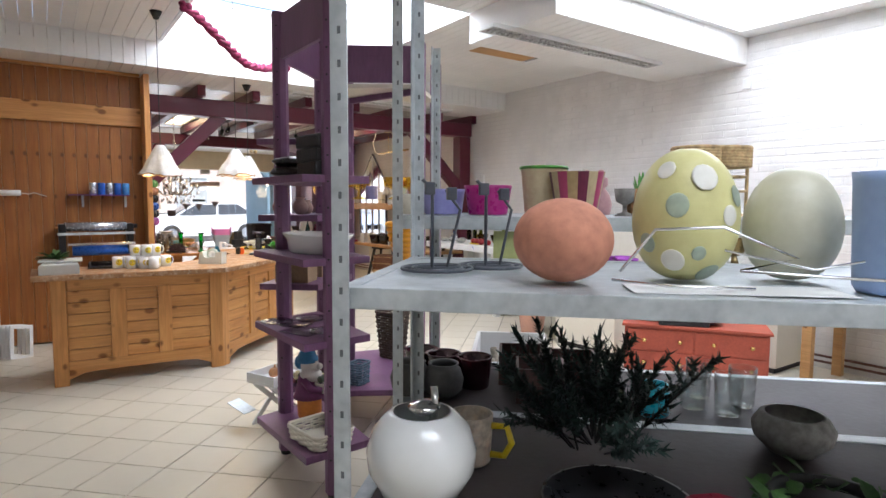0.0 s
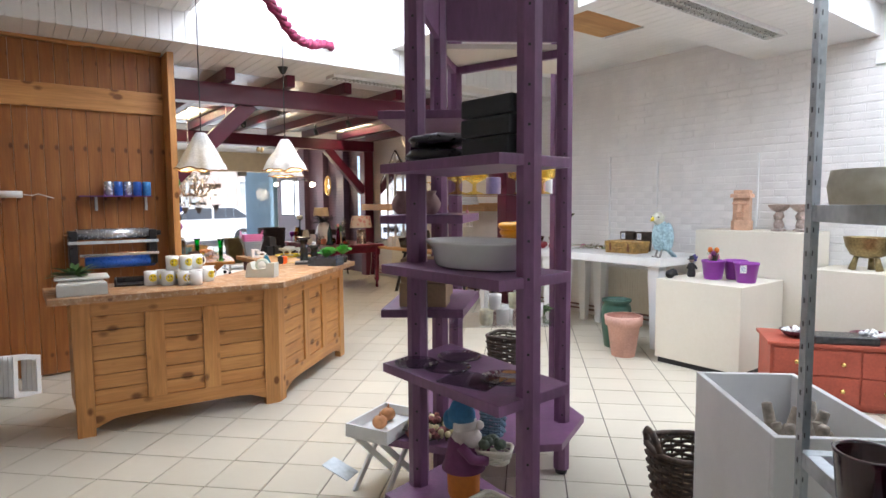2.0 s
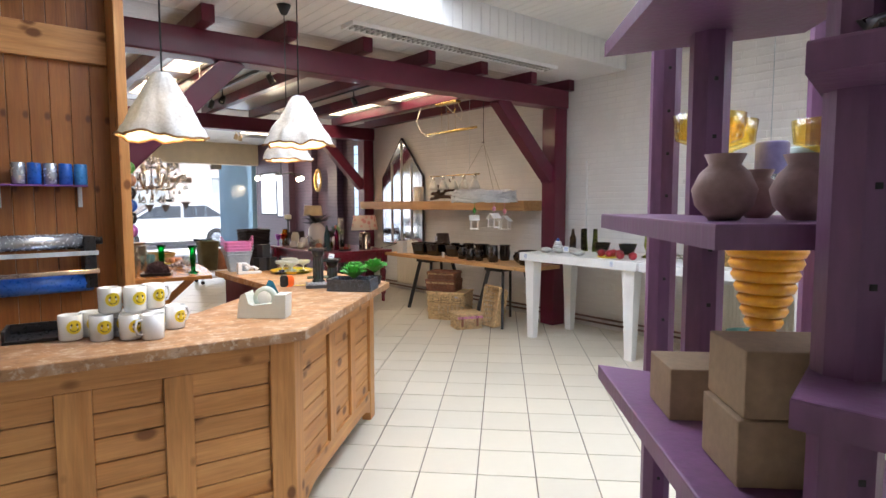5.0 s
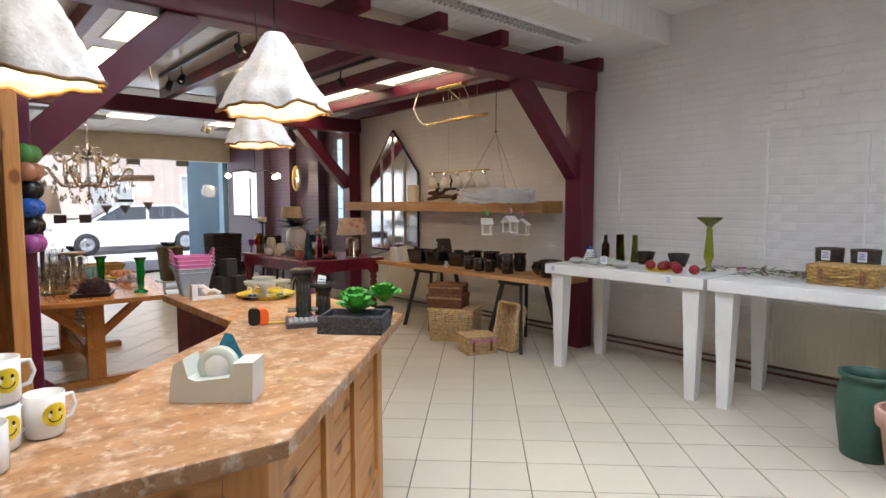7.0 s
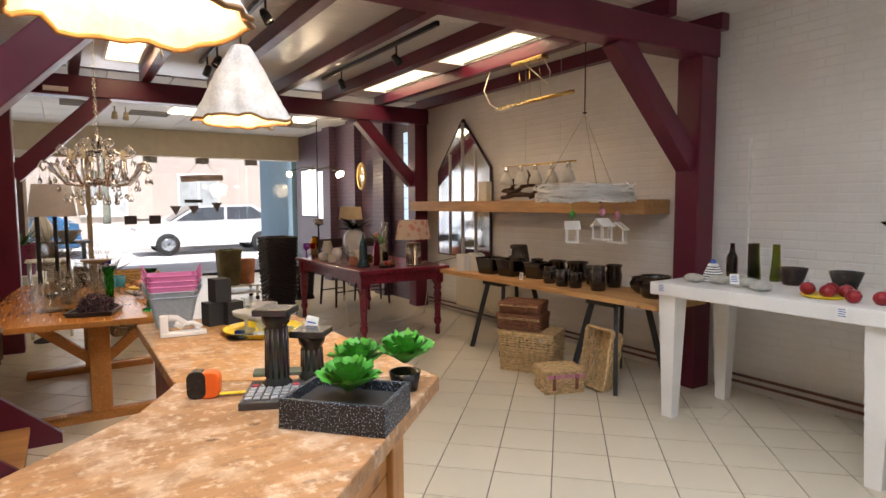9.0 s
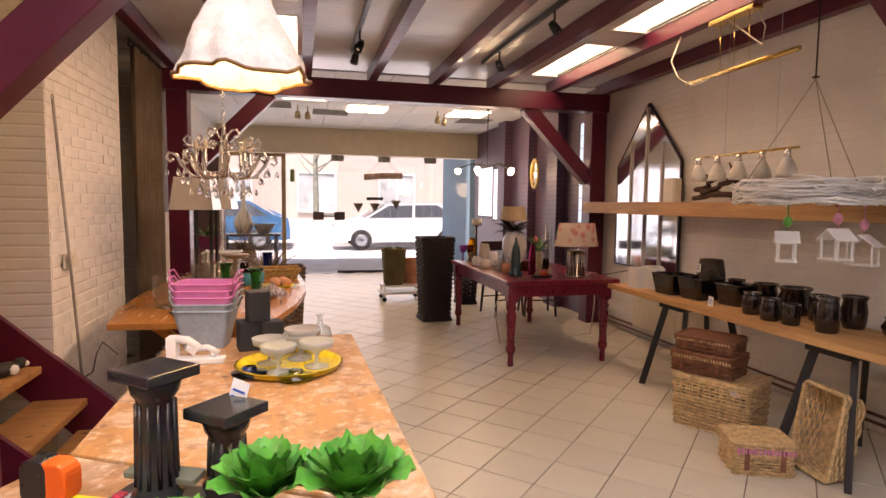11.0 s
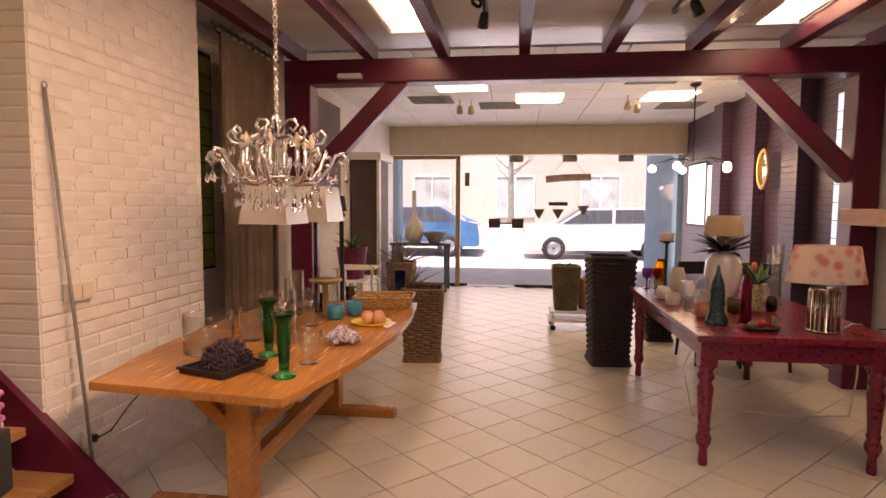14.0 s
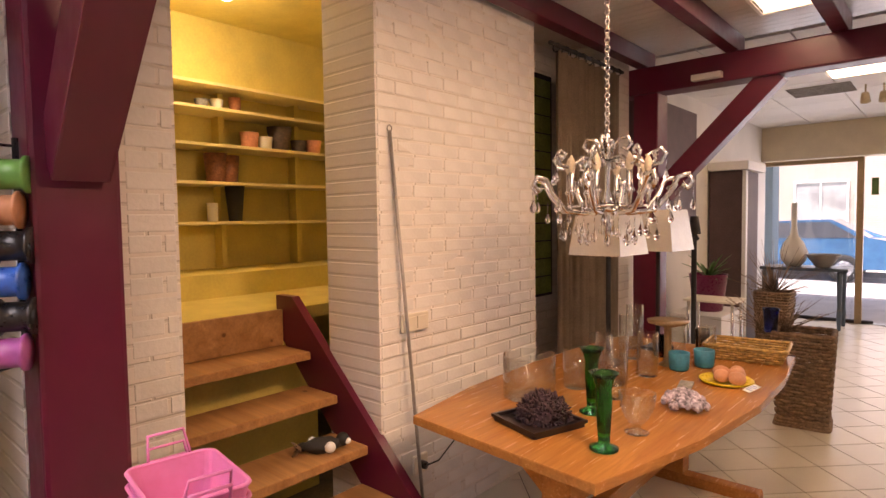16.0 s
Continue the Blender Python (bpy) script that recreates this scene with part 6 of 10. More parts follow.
# second rack, top shelf
for u, v, r0, r1, h, m, lab in ((0.10, 0.80, 0.055, 0.065, 0.075, surface("lavender_pot", (0.30, 0.30, 0.62), 0.4), "lavender blue flower pot"),
                                (0.24, 0.76, 0.055, 0.068, 0.085, surface("magenta_pot", (0.40, 0.01, 0.19), 0.3), "glossy magenta flower pot"),
                                (0.40, 0.80, 0.052, 0.066, 0.14, surface("cream_ribbed_pot", (0.68, 0.55, 0.34), 0.6), "cream pot with a lime rim"),
                                (0.86, 0.92, 0.05, 0.06, 0.12, LETTUCE, "lime green glazed flower pot")):
    made = vessel("flower_pot", [(r0, 0), (r0 + 0.002, 0.004), (r1, h - 0.01), (r1 + 0.003, h)], m, on_rack(u, v, TOP2), lab, "flower pot", "pots on the rack")
    if h == 0.14:
        part(made, "rim", Geo().torus(0, 0, 0.137, 0.067, 0.005, 26, 6), LETTUCE, "lime green rim band")
root = new("striped_pot")
tagged(root, "pot with maroon, cream and pink stripes", "flower pot")
for k, m in enumerate([surface("maroon_stripe", (0.13, 0.01, 0.04), 0.4), surface("cream_stripe", (0.55, 0.45, 0.26), 0.4), surface("rose_stripe", (0.45, 0.06, 0.15), 0.4), surface("tan_stripe", (0.42, 0.30, 0.14), 0.4)] * 4):
    g = Geo()
    n = 3
    a0, a1 = 2 * math.pi * k / 16, 2 * math.pi * (k + 1) / 16
    lo = [g.bm.verts.new((0.055 * math.cos(a0 + (a1 - a0) * j / n), 0.055 * math.sin(a0 + (a1 - a0) * j / n), 0)) for j in range(n + 1)]
    hi = [g.bm.verts.new((0.076 * math.cos(a0 + (a1 - a0) * j / n), 0.076 * math.sin(a0 + (a1 - a0) * j / n), 0.12)) for j in range(n + 1)]
    li = [g.bm.verts.new((0.071 * math.cos(a0 + (a1 - a0) * j / n), 0.071 * math.sin(a0 + (a1 - a0) * j / n), 0.12)) for j in range(n + 1)]
    lb = [g.bm.verts.new((0.05 * math.cos(a0 + (a1 - a0) * j / n), 0.05 * math.sin(a0 + (a1 - a0) * j / n), 0.004)) for j in range(n + 1)]
    for p, q in ((lo, hi), (hi, li), (li, lb), (lb, lo)):
        for j in range(n):
            g.bm.faces.new((p[j], p[j + 1], q[j + 1], q[j]))
    part(root, "stripe", g, m)
part(root, "bottom", Geo().lathe([(0, 0.001), (0.053, 0.001), (0.053, 0.006), (0, 0.006)], 20), CREAM)
root.matrix_basis = on_rack(0.49, 0.72, TOP2)
g = Geo().lathe([(0, 0), (0.03, 0), (0.036, 0.03), (0.028, 0.06), (0.014, 0.08), (0.022, 0.09), (0.022, 0.11), (0, 0.12)], 16).ball(0, 0, 0.125, 0.012)
for k, (u, v) in enumerate(((0.53, 0.90), (0.57, 0.88))):
    ob = solid("pink_figurine", Geo().lathe([(0, 0), (0.03, 0), (0.036, 0.03), (0.028, 0.06), (0.014, 0.08), (0.022, 0.09), (0.022, 0.11), (0, 0.12)], 16).ball(0, 0, 0.125, 0.012), surface("pale_pink_ceramic", (0.62, 0.36, 0.38), 0.35), "small pale pink ceramic figurine", "figurine", on_rack(u, v, TOP2), "pink figurines")
vessel("cork_pot", [(0.036, 0), (0.04, 0.004), (0.045, 0.075)], surface("printed_cork", (0.40, 0.22, 0.10), 0.7, vary=0.6, scale=30), on_rack(0.67, 0.74, TOP2), "small brown printed pot with green shoots", "flower pot")
g = Geo()
for k in range(7):
    a = k * 0.9
    leaf(g, (0.01 * math.cos(a), 0.01 * math.sin(a), 0), (0.03 * math.cos(a), 0.03 * math.sin(a), 0.07 + 0.01 * (k % 3)), 0.016, 0.0, 0.2)
solid("green_shoots", g, LETTUCE, "bright green shoots in a pot", "plant", on_rack(0.67, 0.74, TOP2 + 0.03))
vessel("grey_goblet", [(0.03, 0), (0.006, 0.012), (0.006, 0.03), (0.024, 0.04), (0.03, 0.075)], GREY, on_rack(0.62, 0.72, TOP2), "small grey stone goblet on the rack", "goblet")
solid("stone_ring", Geo().lathe([(0.03, 0), (0.075, 0.0), (0.08, 0.03), (0.075, 0.06), (0.03, 0.062), (0.025, 0.03), (0.03, 0)], 28, closed=False), surface("cream_felt", (0.62, 0.58, 0.48), 0.9, bump=0.4), "cream felt covered ring", "ring", on_rack(0.02, 0.86, TOP2))
solid("green_card", Geo().box(-0.09, -0.001, -0.17, 0.09, 0.001, 0), surface("lime_card", (0.50, 0.55, 0.24), 0.6, vary=0.1), "pale lime card with faint writing hung from the rack", "sign", on_rack(0.36, 0.60, TOP2 - 0.04))
for u, v, dz in ((0.82, 0.80, 0.14), (0.90, 0.82, 0.14)):
    g = Geo()
    for k in range(7):
        g.torus(0, 0, k * 0.008, 0.065, 0.006, 28, 5)
    g.tube([(0.06, 0, 0), (0.06, 0, -dz)], 0.005, 5).tube([(-0.06, 0, 0), (-0.06, 0, -dz)], 0.005, 5).tube([(0, 0.06, 0), (0, 0.06, -dz)], 0.005, 5).torus(0, 0, -0.03, 0.055, 0.003, 24, 5).torus(0, 0, -0.07, 0.055, 0.003, 24, 5).torus(0, 0, -dz + 0.005, 0.06, 0.004, 24, 5)
    solid("twig_stand", g, WICKER, "twig ring basket on wire legs", "basket", on_rack(u, v, TOP2 + dz), "twig stands")

# lower shelf
def round_jug():
    g = Geo().lathe(pot([(0.045, 0), (0.07, 0.012), (0.094, 0.055), (0.098, 0.09), (0.085, 0.13), (0.06, 0.155), (0.054, 0.158)], 0.004), 36, closed=False)
    s = Geo().tube([(0.01, 0, 0.10), (0.025, 0, 0.165), (0.02, 0.01, 0.20)], 0.007, 8).ball(0.005, 0, 0.165, 0.03, 0.03, 0.012)
    thing("white_round_pot", [("body", g, CERAMIC), ("spoon", s, CHROME)], "round glossy white pot with a metal spoon", "pot", on_rack(0.12, 0.10, MID1))


round_jug()
root = new("yellow_handled_mug")
tagged(root, "patterned cream mug with a yellow handle", "mug")
part(root, "body", Geo().lathe(pot([(0.036, 0), (0.04, 0.004), (0.045, 0.10)], 0.004), 26, closed=False), surface("patterned_cream", (0.62, 0.52, 0.42), 0.35, vary=0.3, scale=40))
part(root, "handle", Geo().tube([(0.044, 0, 0.08), (0.075, 0, 0.082), (0.085, 0, 0.05), (0.07, 0, 0.022), (0.042, 0, 0.02)], 0.007, 8), YELLOW)
root.matrix_basis = on_rack(0.19, 0.26, MID1, -10)
g = Geo()
random.seed(11)
for k in range(30):
    a, e, ln = random.uniform(0, 6.28), random.uniform(0.30, 1.45), random.uniform(0.16, 0.26)
    d = Vector((math.cos(a) * math.cos(e), math.sin(a) * math.cos(e), math.sin(e)))
    base = Vector((math.cos(a), math.sin(a), 0)) * random.uniform(0, 0.06) + Vector((0, 0, 0.03))
    g.m = 1
    g.tube([base, base + d * ln], 0.0025, 4)
    g.m = 0
    twigs = [(base + d * ln * 0.2, d, ln * 0.8)]
    for j in range(7):
        w = (d + Vector((random.uniform(-1, 1), random.uniform(-1, 1), random.uniform(-0.3, 0.8))) * 0.9).normalized()
        twigs.append((base + d * ln * (0.25 + 0.1 * j), w, random.uniform(0.035, 0.06)))
    for start, w, reach in twigs:
        n = int(reach * 520)
        for j in range(n):
            p = start + w * reach * j / n
            q = Vector((random.uniform(-1, 1), random.uniform(-1, 1), random.uniform(-1, 1))).normalized() * 0.017 + w * 0.010
            s = q.cross(w).normalized() * 0.0036
            f = g.bm.faces.new([g.bm.verts.new(p - s), g.bm.verts.new(p + s), g.bm.verts.new(p + q)])
            f.material_index = 0
solid("fir_branches", g, [DARKFIR, BLACKMATT], "bunch of dark green artificial fir branches", "fir branches", on_rack(0.44, 0.30, MID1 + 0.012))
vessel("black_dish", [(0.05, 0), (0.10, 0.004), (0.13, 0.02)], BLACK, on_rack(0.46, 0.12, MID1), "shallow black dish under the fir", "dish")
for k, (u, v) in enumerate(((0.02, 0.70), (0.12, 0.70), (0.10, 0.82), (0.02, 0.86), (0.20, 0.80))):
    if k < 2:
        vessel("grey_jar", [(0.035, 0), (0.055, 0.02), (0.06, 0.05), (0.05, 0.08), (0.042, 0.09), (0.046, 0.097)], surface("grey_clay", (0.07, 0.07, 0.068), 0.6, vary=0.2), on_rack(u, v, MID2), "dark grey clay jar", "jar", "grey jars")
    else:
        vessel("maroon_pot", [(0.042, 0), (0.046, 0.004), (0.054, 0.09), (0.056, 0.095)], surface("maroon_glaze", (0.035, 0.004, 0.010), 0.15, coat=0.5), on_rack(u, v, MID2), "glossy dark maroon pot", "pot", "maroon pots")
for u, v in ((0.34, 0.90), (0.50, 0.86), (0.40, 0.74)):
    g = Geo().box(-0.07, -0.07, 0, 0.07, 0.07, 0.006).box(-0.07, -0.07, 0.006, -0.062, 0.07, 0.10).box(0.062, -0.07, 0.006, 0.07, 0.07, 0.10).box(-0.062, -0.07, 0.006, 0.062, -0.062, 0.10).box(-0.062, 0.062, 0.006, 0.062, 0.07, 0.10)
    solid("square_pot", g, surface("dark_brown_clay", (0.05, 0.02, 0.018), 0.4, vary=0.2), "square dark brown pot", "pot", on_rack(u, v, MID2, 4), "square pots")
vessel("turquoise_jar", [(0.036, 0), (0.042, 0.006), (0.043, 0.06), (0.037, 0.075), (0.038, 0.085)], surface("turquoise_glaze", (0.01, 0.36, 0.50), 0.3), on_rack(0.70, 0.66, MID2), "small turquoise glazed ceramic jar", "jar")
for u, v in ((0.82, 0.74), (0.90, 0.70), (0.96, 0.78), (0.86, 0.84)):
    vessel("clear_tumbler", [(0.03, 0), (0.033, 0.004), (0.037, 0.11)], CLEAR, on_rack(u, v, MID2), "clear glass tumbler on the rack", "glass", "tumblers", 18, 0.002)
vessel("stone_bowl", [(0.045, 0), (0.075, 0.03), (0.08, 0.055), (0.065, 0.08), (0.06, 0.082)], GREY, on_rack(0.86, 0.44, MID1), "rough grey stone pot", "pot")
g = Geo()
for k in range(6):
    a = k * math.pi / 3
    leaf(g, (0.01 * math.cos(a), 0.01 * math.sin(a), 0.01), (0.085 * math.cos(a), 0.085 * math.sin(a), 0.03), 0.085, 0.0, 0.25)
g.m = 1
g.lathe([(0, 0.0), (0.03, 0), (0.03, 0.03), (0, 0.035)], 16)
solid("red_flower_holder", g, [surface("crimson_metal", (0.16, 0.004, 0.018), 0.3), PAPER], "crimson metal flower shaped candle holder", "candle holder", on_rack(0.62, 0.06, MID1))
g = Geo()
for k in range(60):
    a = random.uniform(0, 6.28)
    q = 0.10 + random.uniform(-0.03, 0.03)
    leaf(g, (q * math.cos(a), q * math.sin(a), 0.01), (q * math.cos(a) + random.uniform(-0.05, 0.05), q * math.sin(a) + random.uniform(-0.05, 0.05), random.uniform(0.02, 0.06)), 0.03, 0.01, 0.2)
g.m = 1
g.torus(0, 0, 0.02, 0.10, 0.012, 26, 6)
solid("ivy_wreath", g, [LEAF, BLACKMATT], "small ivy wreath on a dark ring", "wreath", on_rack(0.82, 0.16, MID1))

# ---- white tables ----
WT = 0.881
root = new("striped_cone_jar")
tagged(root, "white and blue striped cone jar with a blue knob", "jar")
part(root, "body", Geo().lathe([(0, 0), (0.065, 0), (0.068, 0.01), (0.03, 0.11), (0, 0.115)], 24), PAPER)
for k in range(6):
    t = (k + 0.5) / 6.5
    part(root, "stripe", Geo().torus(0, 0, 0.008 + 0.10 * t, 0.068 - 0.036 * t, 0.003, 24, 5), BLACKMATT)
part(root, "knob", Geo().ball(0, 0, 0.122, 0.018), BLUE_FOIL)
root.matrix_basis = place(4.88, 6.80, WT)
for k, (x, y) in enumerate(((4.74, 6.84), (4.78, 6.70), (4.92, 6.66), (4.80, 6.52), (4.70, 6.40))):
    solid("sea_urchin_stone", Geo().ball(0, 0, 0.026, 0.062, 0.06, 0.028, 18, 10, 0.12, k), surface("pale_grey_stone", (0.46, 0.46, 0.42), 0.8, vary=0.15, scale=20), "round pale grey stone", "stone", place(x, y, WT), "pale stones")
bottle = [(0.032, 0), (0.036, 0.01), (0.036, 0.13), (0.018, 0.17), (0.014, 0.22), (0.017, 0.225)]
vessel("brown_bottle", bottle, BROWN_GLASS, place(5.20, 6.86, WT), "brown glass bottle with a narrow neck", "bottle", "bottles", wall=0.003)
vessel("brown_bottle", [(0.03, 0), (0.03, 0.22), (0.032, 0.23)], BROWN_GLASS, place(5.20, 6.72, WT), "tall brown glass vase", "bottle", "bottles", wall=0.003)
for y in (6.69, 6.56):
    vessel("green_glass_vase", [(0.034, 0), (0.034, 0.02), (0.024, 0.15), (0.022, 0.225), (0.024, 0.235)], OLIVE_GLASS, place(5.18, y, WT), "tall tapered green glass vase", "vase", "green vases", wall=0.003)
vessel("amber_bowl", [(0.05, 0), (0.055, 0.006), (0.085, 0.105)], glass("orange_amber_glass", (0.62, 0.24, 0.02), 0.05), place(5.10, 6.42, WT), "conical amber glass bowl", "bowl", "glass bowls", wall=0.004)
vessel("amber_bowl", [(0.05, 0), (0.055, 0.006), (0.088, 0.105)], AMBER_GLASS, place(5.12, 6.14, WT), "conical yellow glass bowl", "bowl", "glass bowls", wall=0.004)
g = Geo().lathe([(0, 0), (0.05, 0.0), (0.052, 0.006), (0.015, 0.03), (0.02, 0.06), (0.033, 0.09), (0.028, 0.15), (0.02, 0.24), (0.022, 0.27), (0.012, 0.28), (0.03, 0.30), (0.085, 0.345), (0.083, 0.348), (0.02, 0.305), (0, 0.30)], 26, closed=False)
solid("tall_goblet", g, OLIVE_GLASS, "tall olive glass candle goblet", "goblet", place(5.0, 5.85, WT) @ Matrix.Diagonal((1.1, 1.1, 1.15, 1)))
solid("apple_plate", Geo().lathe([(0, 0), (0.09, 0), (0.11, 0.012), (0.108, 0.015), (0.085, 0.005), (0, 0.005)], 30), YELLOW, "yellow plate under red apples", "plate", place(4.76, 6.10, WT))
for k, (x, y) in enumerate(((4.74, 6.17), (4.80, 6.08), (4.71, 6.06), (4.78, 6.00))):
    g = Geo().ball(0, 0, 0.034, 0.038, 0.038, 0.035, 16, 10).tube([(0, 0, 0.064), (0.004, 0, 0.08)], 0.002, 5)
    solid("red_apple", g, surface("red_apple_skin", (0.28, 0.012, 0.02), 0.3, vary=0.25, scale=20), "shiny red decorative apple on a plate", "apple", place(x, y, WT + 0.006), "apples")
for k, (x, y) in enumerate(((4.68, 5.93), (4.71, 5.82))):
    g = Geo().ball(0, 0, 0.034, 0.038, 0.038, 0.035, 16, 10)
    solid("red_apple", g, surface("red_apple_skin", (0.28, 0.012, 0.02), 0.3, vary=0.25, scale=20), "shiny red decorative apple on a plate", "apple", place(x, y, WT), "apples")


def tag_card(x, y, z, turn, tilt=70):
    root = new("price_card")
    tagged(root, "small white price card with blue print", "price card", "price cards")
    part(root, "card", Geo().box(-0.025, -0.0005, 0, 0.025, 0.0005, 0.065), PAPER)
    for k in range(4):
        part(root, "text_line", Geo().box(-0.018, -0.0012, 0.015 + k * 0.011, 0.018 - 0.006 * (k % 2), -0.0007, 0.019 + k * 0.011), BLUE_FOIL)
    root.matrix_basis = pose(x, y, z, tilt - 90, 0, turn)


tag_card(4.538, 5.92, 0.815, -90, 90)
tag_card(4.70, 6.55, WT + 0.022, -50, 60)
tag_card(4.538, 6.93, 0.815, -90, 90)
random.seed(5)
g = Geo()
for k in range(46):
    x, y = random.uniform(-0.12, 0.12), random.uniform(-0.32, 0.28)
    a = random.uniform(0.5, 1.5) if k % 2 else random.uniform(-1.9, -0.9)
    ln = random.uniform(0.08, 0.22)
    g.m = k % 3
    z = 0.008 + random.uniform(0, 0.035)
    g.tube([(x, y, z), (x + ln * 0.5 * math.cos(a), y + ln * 0.5 * math.sin(a), z + 0.012), (x + ln * math.cos(a), y + ln * math.sin(a), z)], 0.003, 4)
for k in range(20):
    g.m = 2
    x, y = random.uniform(-0.08, 0.10), random.uniform(-0.30, 0.05)
    leaf(g, (x, y, 0.02), (x + random.uniform(-0.06, 0.06), y + random.uniform(-0.06, 0.06), random.uniform(0.03, 0.09)), 0.03, 0.01, 0.3)
solid("dried_twigs", g, [surface("white_root", (0.66, 0.62, 0.52), 0.8), LEAF, surface("dry_leaf", (0.18, 0.13, 0.07), 0.8, vary=0.4, scale=40)], "bunch of dried twigs, roots and leaves", "twigs", place(4.92, 5.42, WT, 8))
g = Geo()
for k in range(5):
    a = k * 1.26
    g.ball(0.022 * math.cos(a), 0.022 * math.sin(a), 0.03, 0.018, seg=8, rings=6)
solid("magenta_blossom", g, surface("magenta_petal", (0.36, 0.01, 0.22), 0.6), "small magenta blossom on the table", "flower", place(5.02, 5.62, WT), "blossoms")


GOLDCANE = surface("golden_cane", (0.44, 0.27, 0.08), 0.5, vary=0.3, scale=30, bump=0.4)


def wicker_case(x, y, z, turn, w, d, h, mat, lab):
    root = new("wicker_case")
    tagged(root, lab, "wicker case", "wicker cases")
    part(root, "body", woven(w, d, w, d, h * 0.62, 6, 0.007, 26, 0.012), mat)
    part(root, "lid", woven(w + 0.012, d + 0.012, w + 0.012, d + 0.012, h * 0.33, 3, 0.007, 26, 0.012, h * 0.65), mat)
    part(root, "lid_panel", Geo().box(-w / 2, -d / 2, h * 0.94, w / 2, d / 2, h, 0.004), mat)
    part(root, "handle", Geo().tube([(-0.05, -d / 2 - 0.006, h * 0.5), (-0.045, -d / 2 - 0.03, h * 0.5), (0.045, -d / 2 - 0.03, h * 0.5), (0.05, -d / 2 - 0.006, h * 0.5)], 0.006, 6), mat)
    for s in (-1, 1):
        part(root, "strap", Geo().box(s * w * 0.3 - 0.012, -d / 2 - 0.016, h * 0.2, s * w * 0.3 + 0.012, -d / 2 - 0.010, h * 0.85, 0.001), WICKER_RED)
    if mat is not GOLDCANE:
        band = Geo()
        n = int(w / 0.018)
        for k in range(n):
            band.box(-w / 2 + 0.01 + k * 0.018, -d / 2 - 0.0165, h * 0.70, -w / 2 + 0.02 + k * 0.018, -d / 2 - 0.009, h * 0.86, 0.002)
        tagged(part(root, "band", band, WICKER if mat is WICKER_RED else PINKMESH), kind="stuff")
    root.matrix_basis = place(x, y, z, turn)


wicker_case(4.92, 4.96, WT, -90, 0.36, 0.24, 0.115, GOLDCANE, "golden woven wicker case on the white table")
for y in (4.92, 5.12):
    solid("brown_basket", woven(0.13, 0.13, 0.155, 0.155, 0.20, 13, 0.006, 20, 0.075), WICKER_DARK, "round dark brown woven basket", "basket", place(5.16, y, WT), "round brown baskets")
    tag_card(5.075, y, WT + 0.13, -90, 90)


def parrot(x, y, z, turn):
    bl = surface("pale_blue_plumage", (0.36, 0.52, 0.58), 0.7, vary=0.25, scale=30, bump=0.4)
    wh = surface("cream_plumage", (0.62, 0.62, 0.52), 0.7, vary=0.15, scale=30, bump=0.4)
    body = Geo().ball(0, 0, 0.155, 0.062, 0.06, 0.115, 18, 12)
    head = Geo().ball(0.03, 0, 0.285, 0.046, 0.042, 0.048, 16, 10)
    wings = Geo().ball(-0.012, 0.058, 0.15, 0.05, 0.016, 0.105).ball(-0.012, -0.058, 0.15, 0.05, 0.016, 0.105)
    tail = Geo().beam((-0.03, 0, 0.08), (-0.12, 0, 0.0), 0.05, 0.015)
    beak = Geo().lathe([(0.016, 0), (0.012, 0.02), (0.0, 0.035)], 10, pose(0.068, 0, 0.285, 0, 125, 0))
    feet = Geo().tube([(0.01, 0.025, 0.06), (0.03, 0.025, 0.0), (0.055, 0.03, 0.004)], 0.008, 6).tube([(0.01, -0.025, 0.06), (0.03, -0.025, 0.0), (0.055, -0.03, 0.004)], 0.008, 6)
    eye = Geo().ball(0.055, 0.036, 0.295, 0.007).ball(0.055, -0.036, 0.295, 0.007)
    thing("parrot_ornament", [("body", body, bl), ("head", head, wh), ("wings", wings, bl), ("tail", tail, bl), ("beak", beak, YELLOW), ("feet", feet, GREY), ("eyes", eye, BLACK)], "pale blue and cream painted parrot ornament", "ornament", place(x, y, z, turn) @ Matrix.Scale(1.3, 4))


parrot(4.70, 4.42, WT, 160)

# ---- plinths ----
PT = 0.741
for x, y in ((4.58, 3.84), (4.72, 3.72), (4.58, 3.56)):
    vessel("purple_bucket", [(0.068, 0), (0.072, 0.006), (0.092, 0.145), (0.098, 0.15), (0.098, 0.165)], PURPLE_PLASTIC, place(x, y, PT), "purple plastic flower bucket", "bucket", "purple buckets", 28, 0.003)
tag_card(4.486, 3.54, PT + 0.085, -90, 88)
g = Geo()
for k in range(7):
    a = k * 0.9
    p = Vector((0.03 * math.cos(a), 0.03 * math.sin(a), 0.14 + 0.03 * (k % 3)))
    g.m = 0
    g.tube([(0, 0, 0), p], 0.003, 5)
    leaf(g, p * 0.4, p * 0.9 + Vector((0.03 * math.cos(a), 0.03 * math.sin(a), 0)), 0.02, 0.0, 0.2)
    g.m = 1 + k % 3
    g.ball(p.x, p.y, p.z, 0.022, 0.022, 0.026, 8, 6)
solid("flower_bunch", g, [LEAF, surface("pink_petal", (0.62, 0.28, 0.34), 0.6), surface("plum_petal", (0.12, 0.01, 0.09), 0.6), surface("orange_petal", (0.70, 0.20, 0.02), 0.6)], "small bunch of artificial tulips in the bucket", "flowers", place(4.60, 3.85, PT + 0.05))


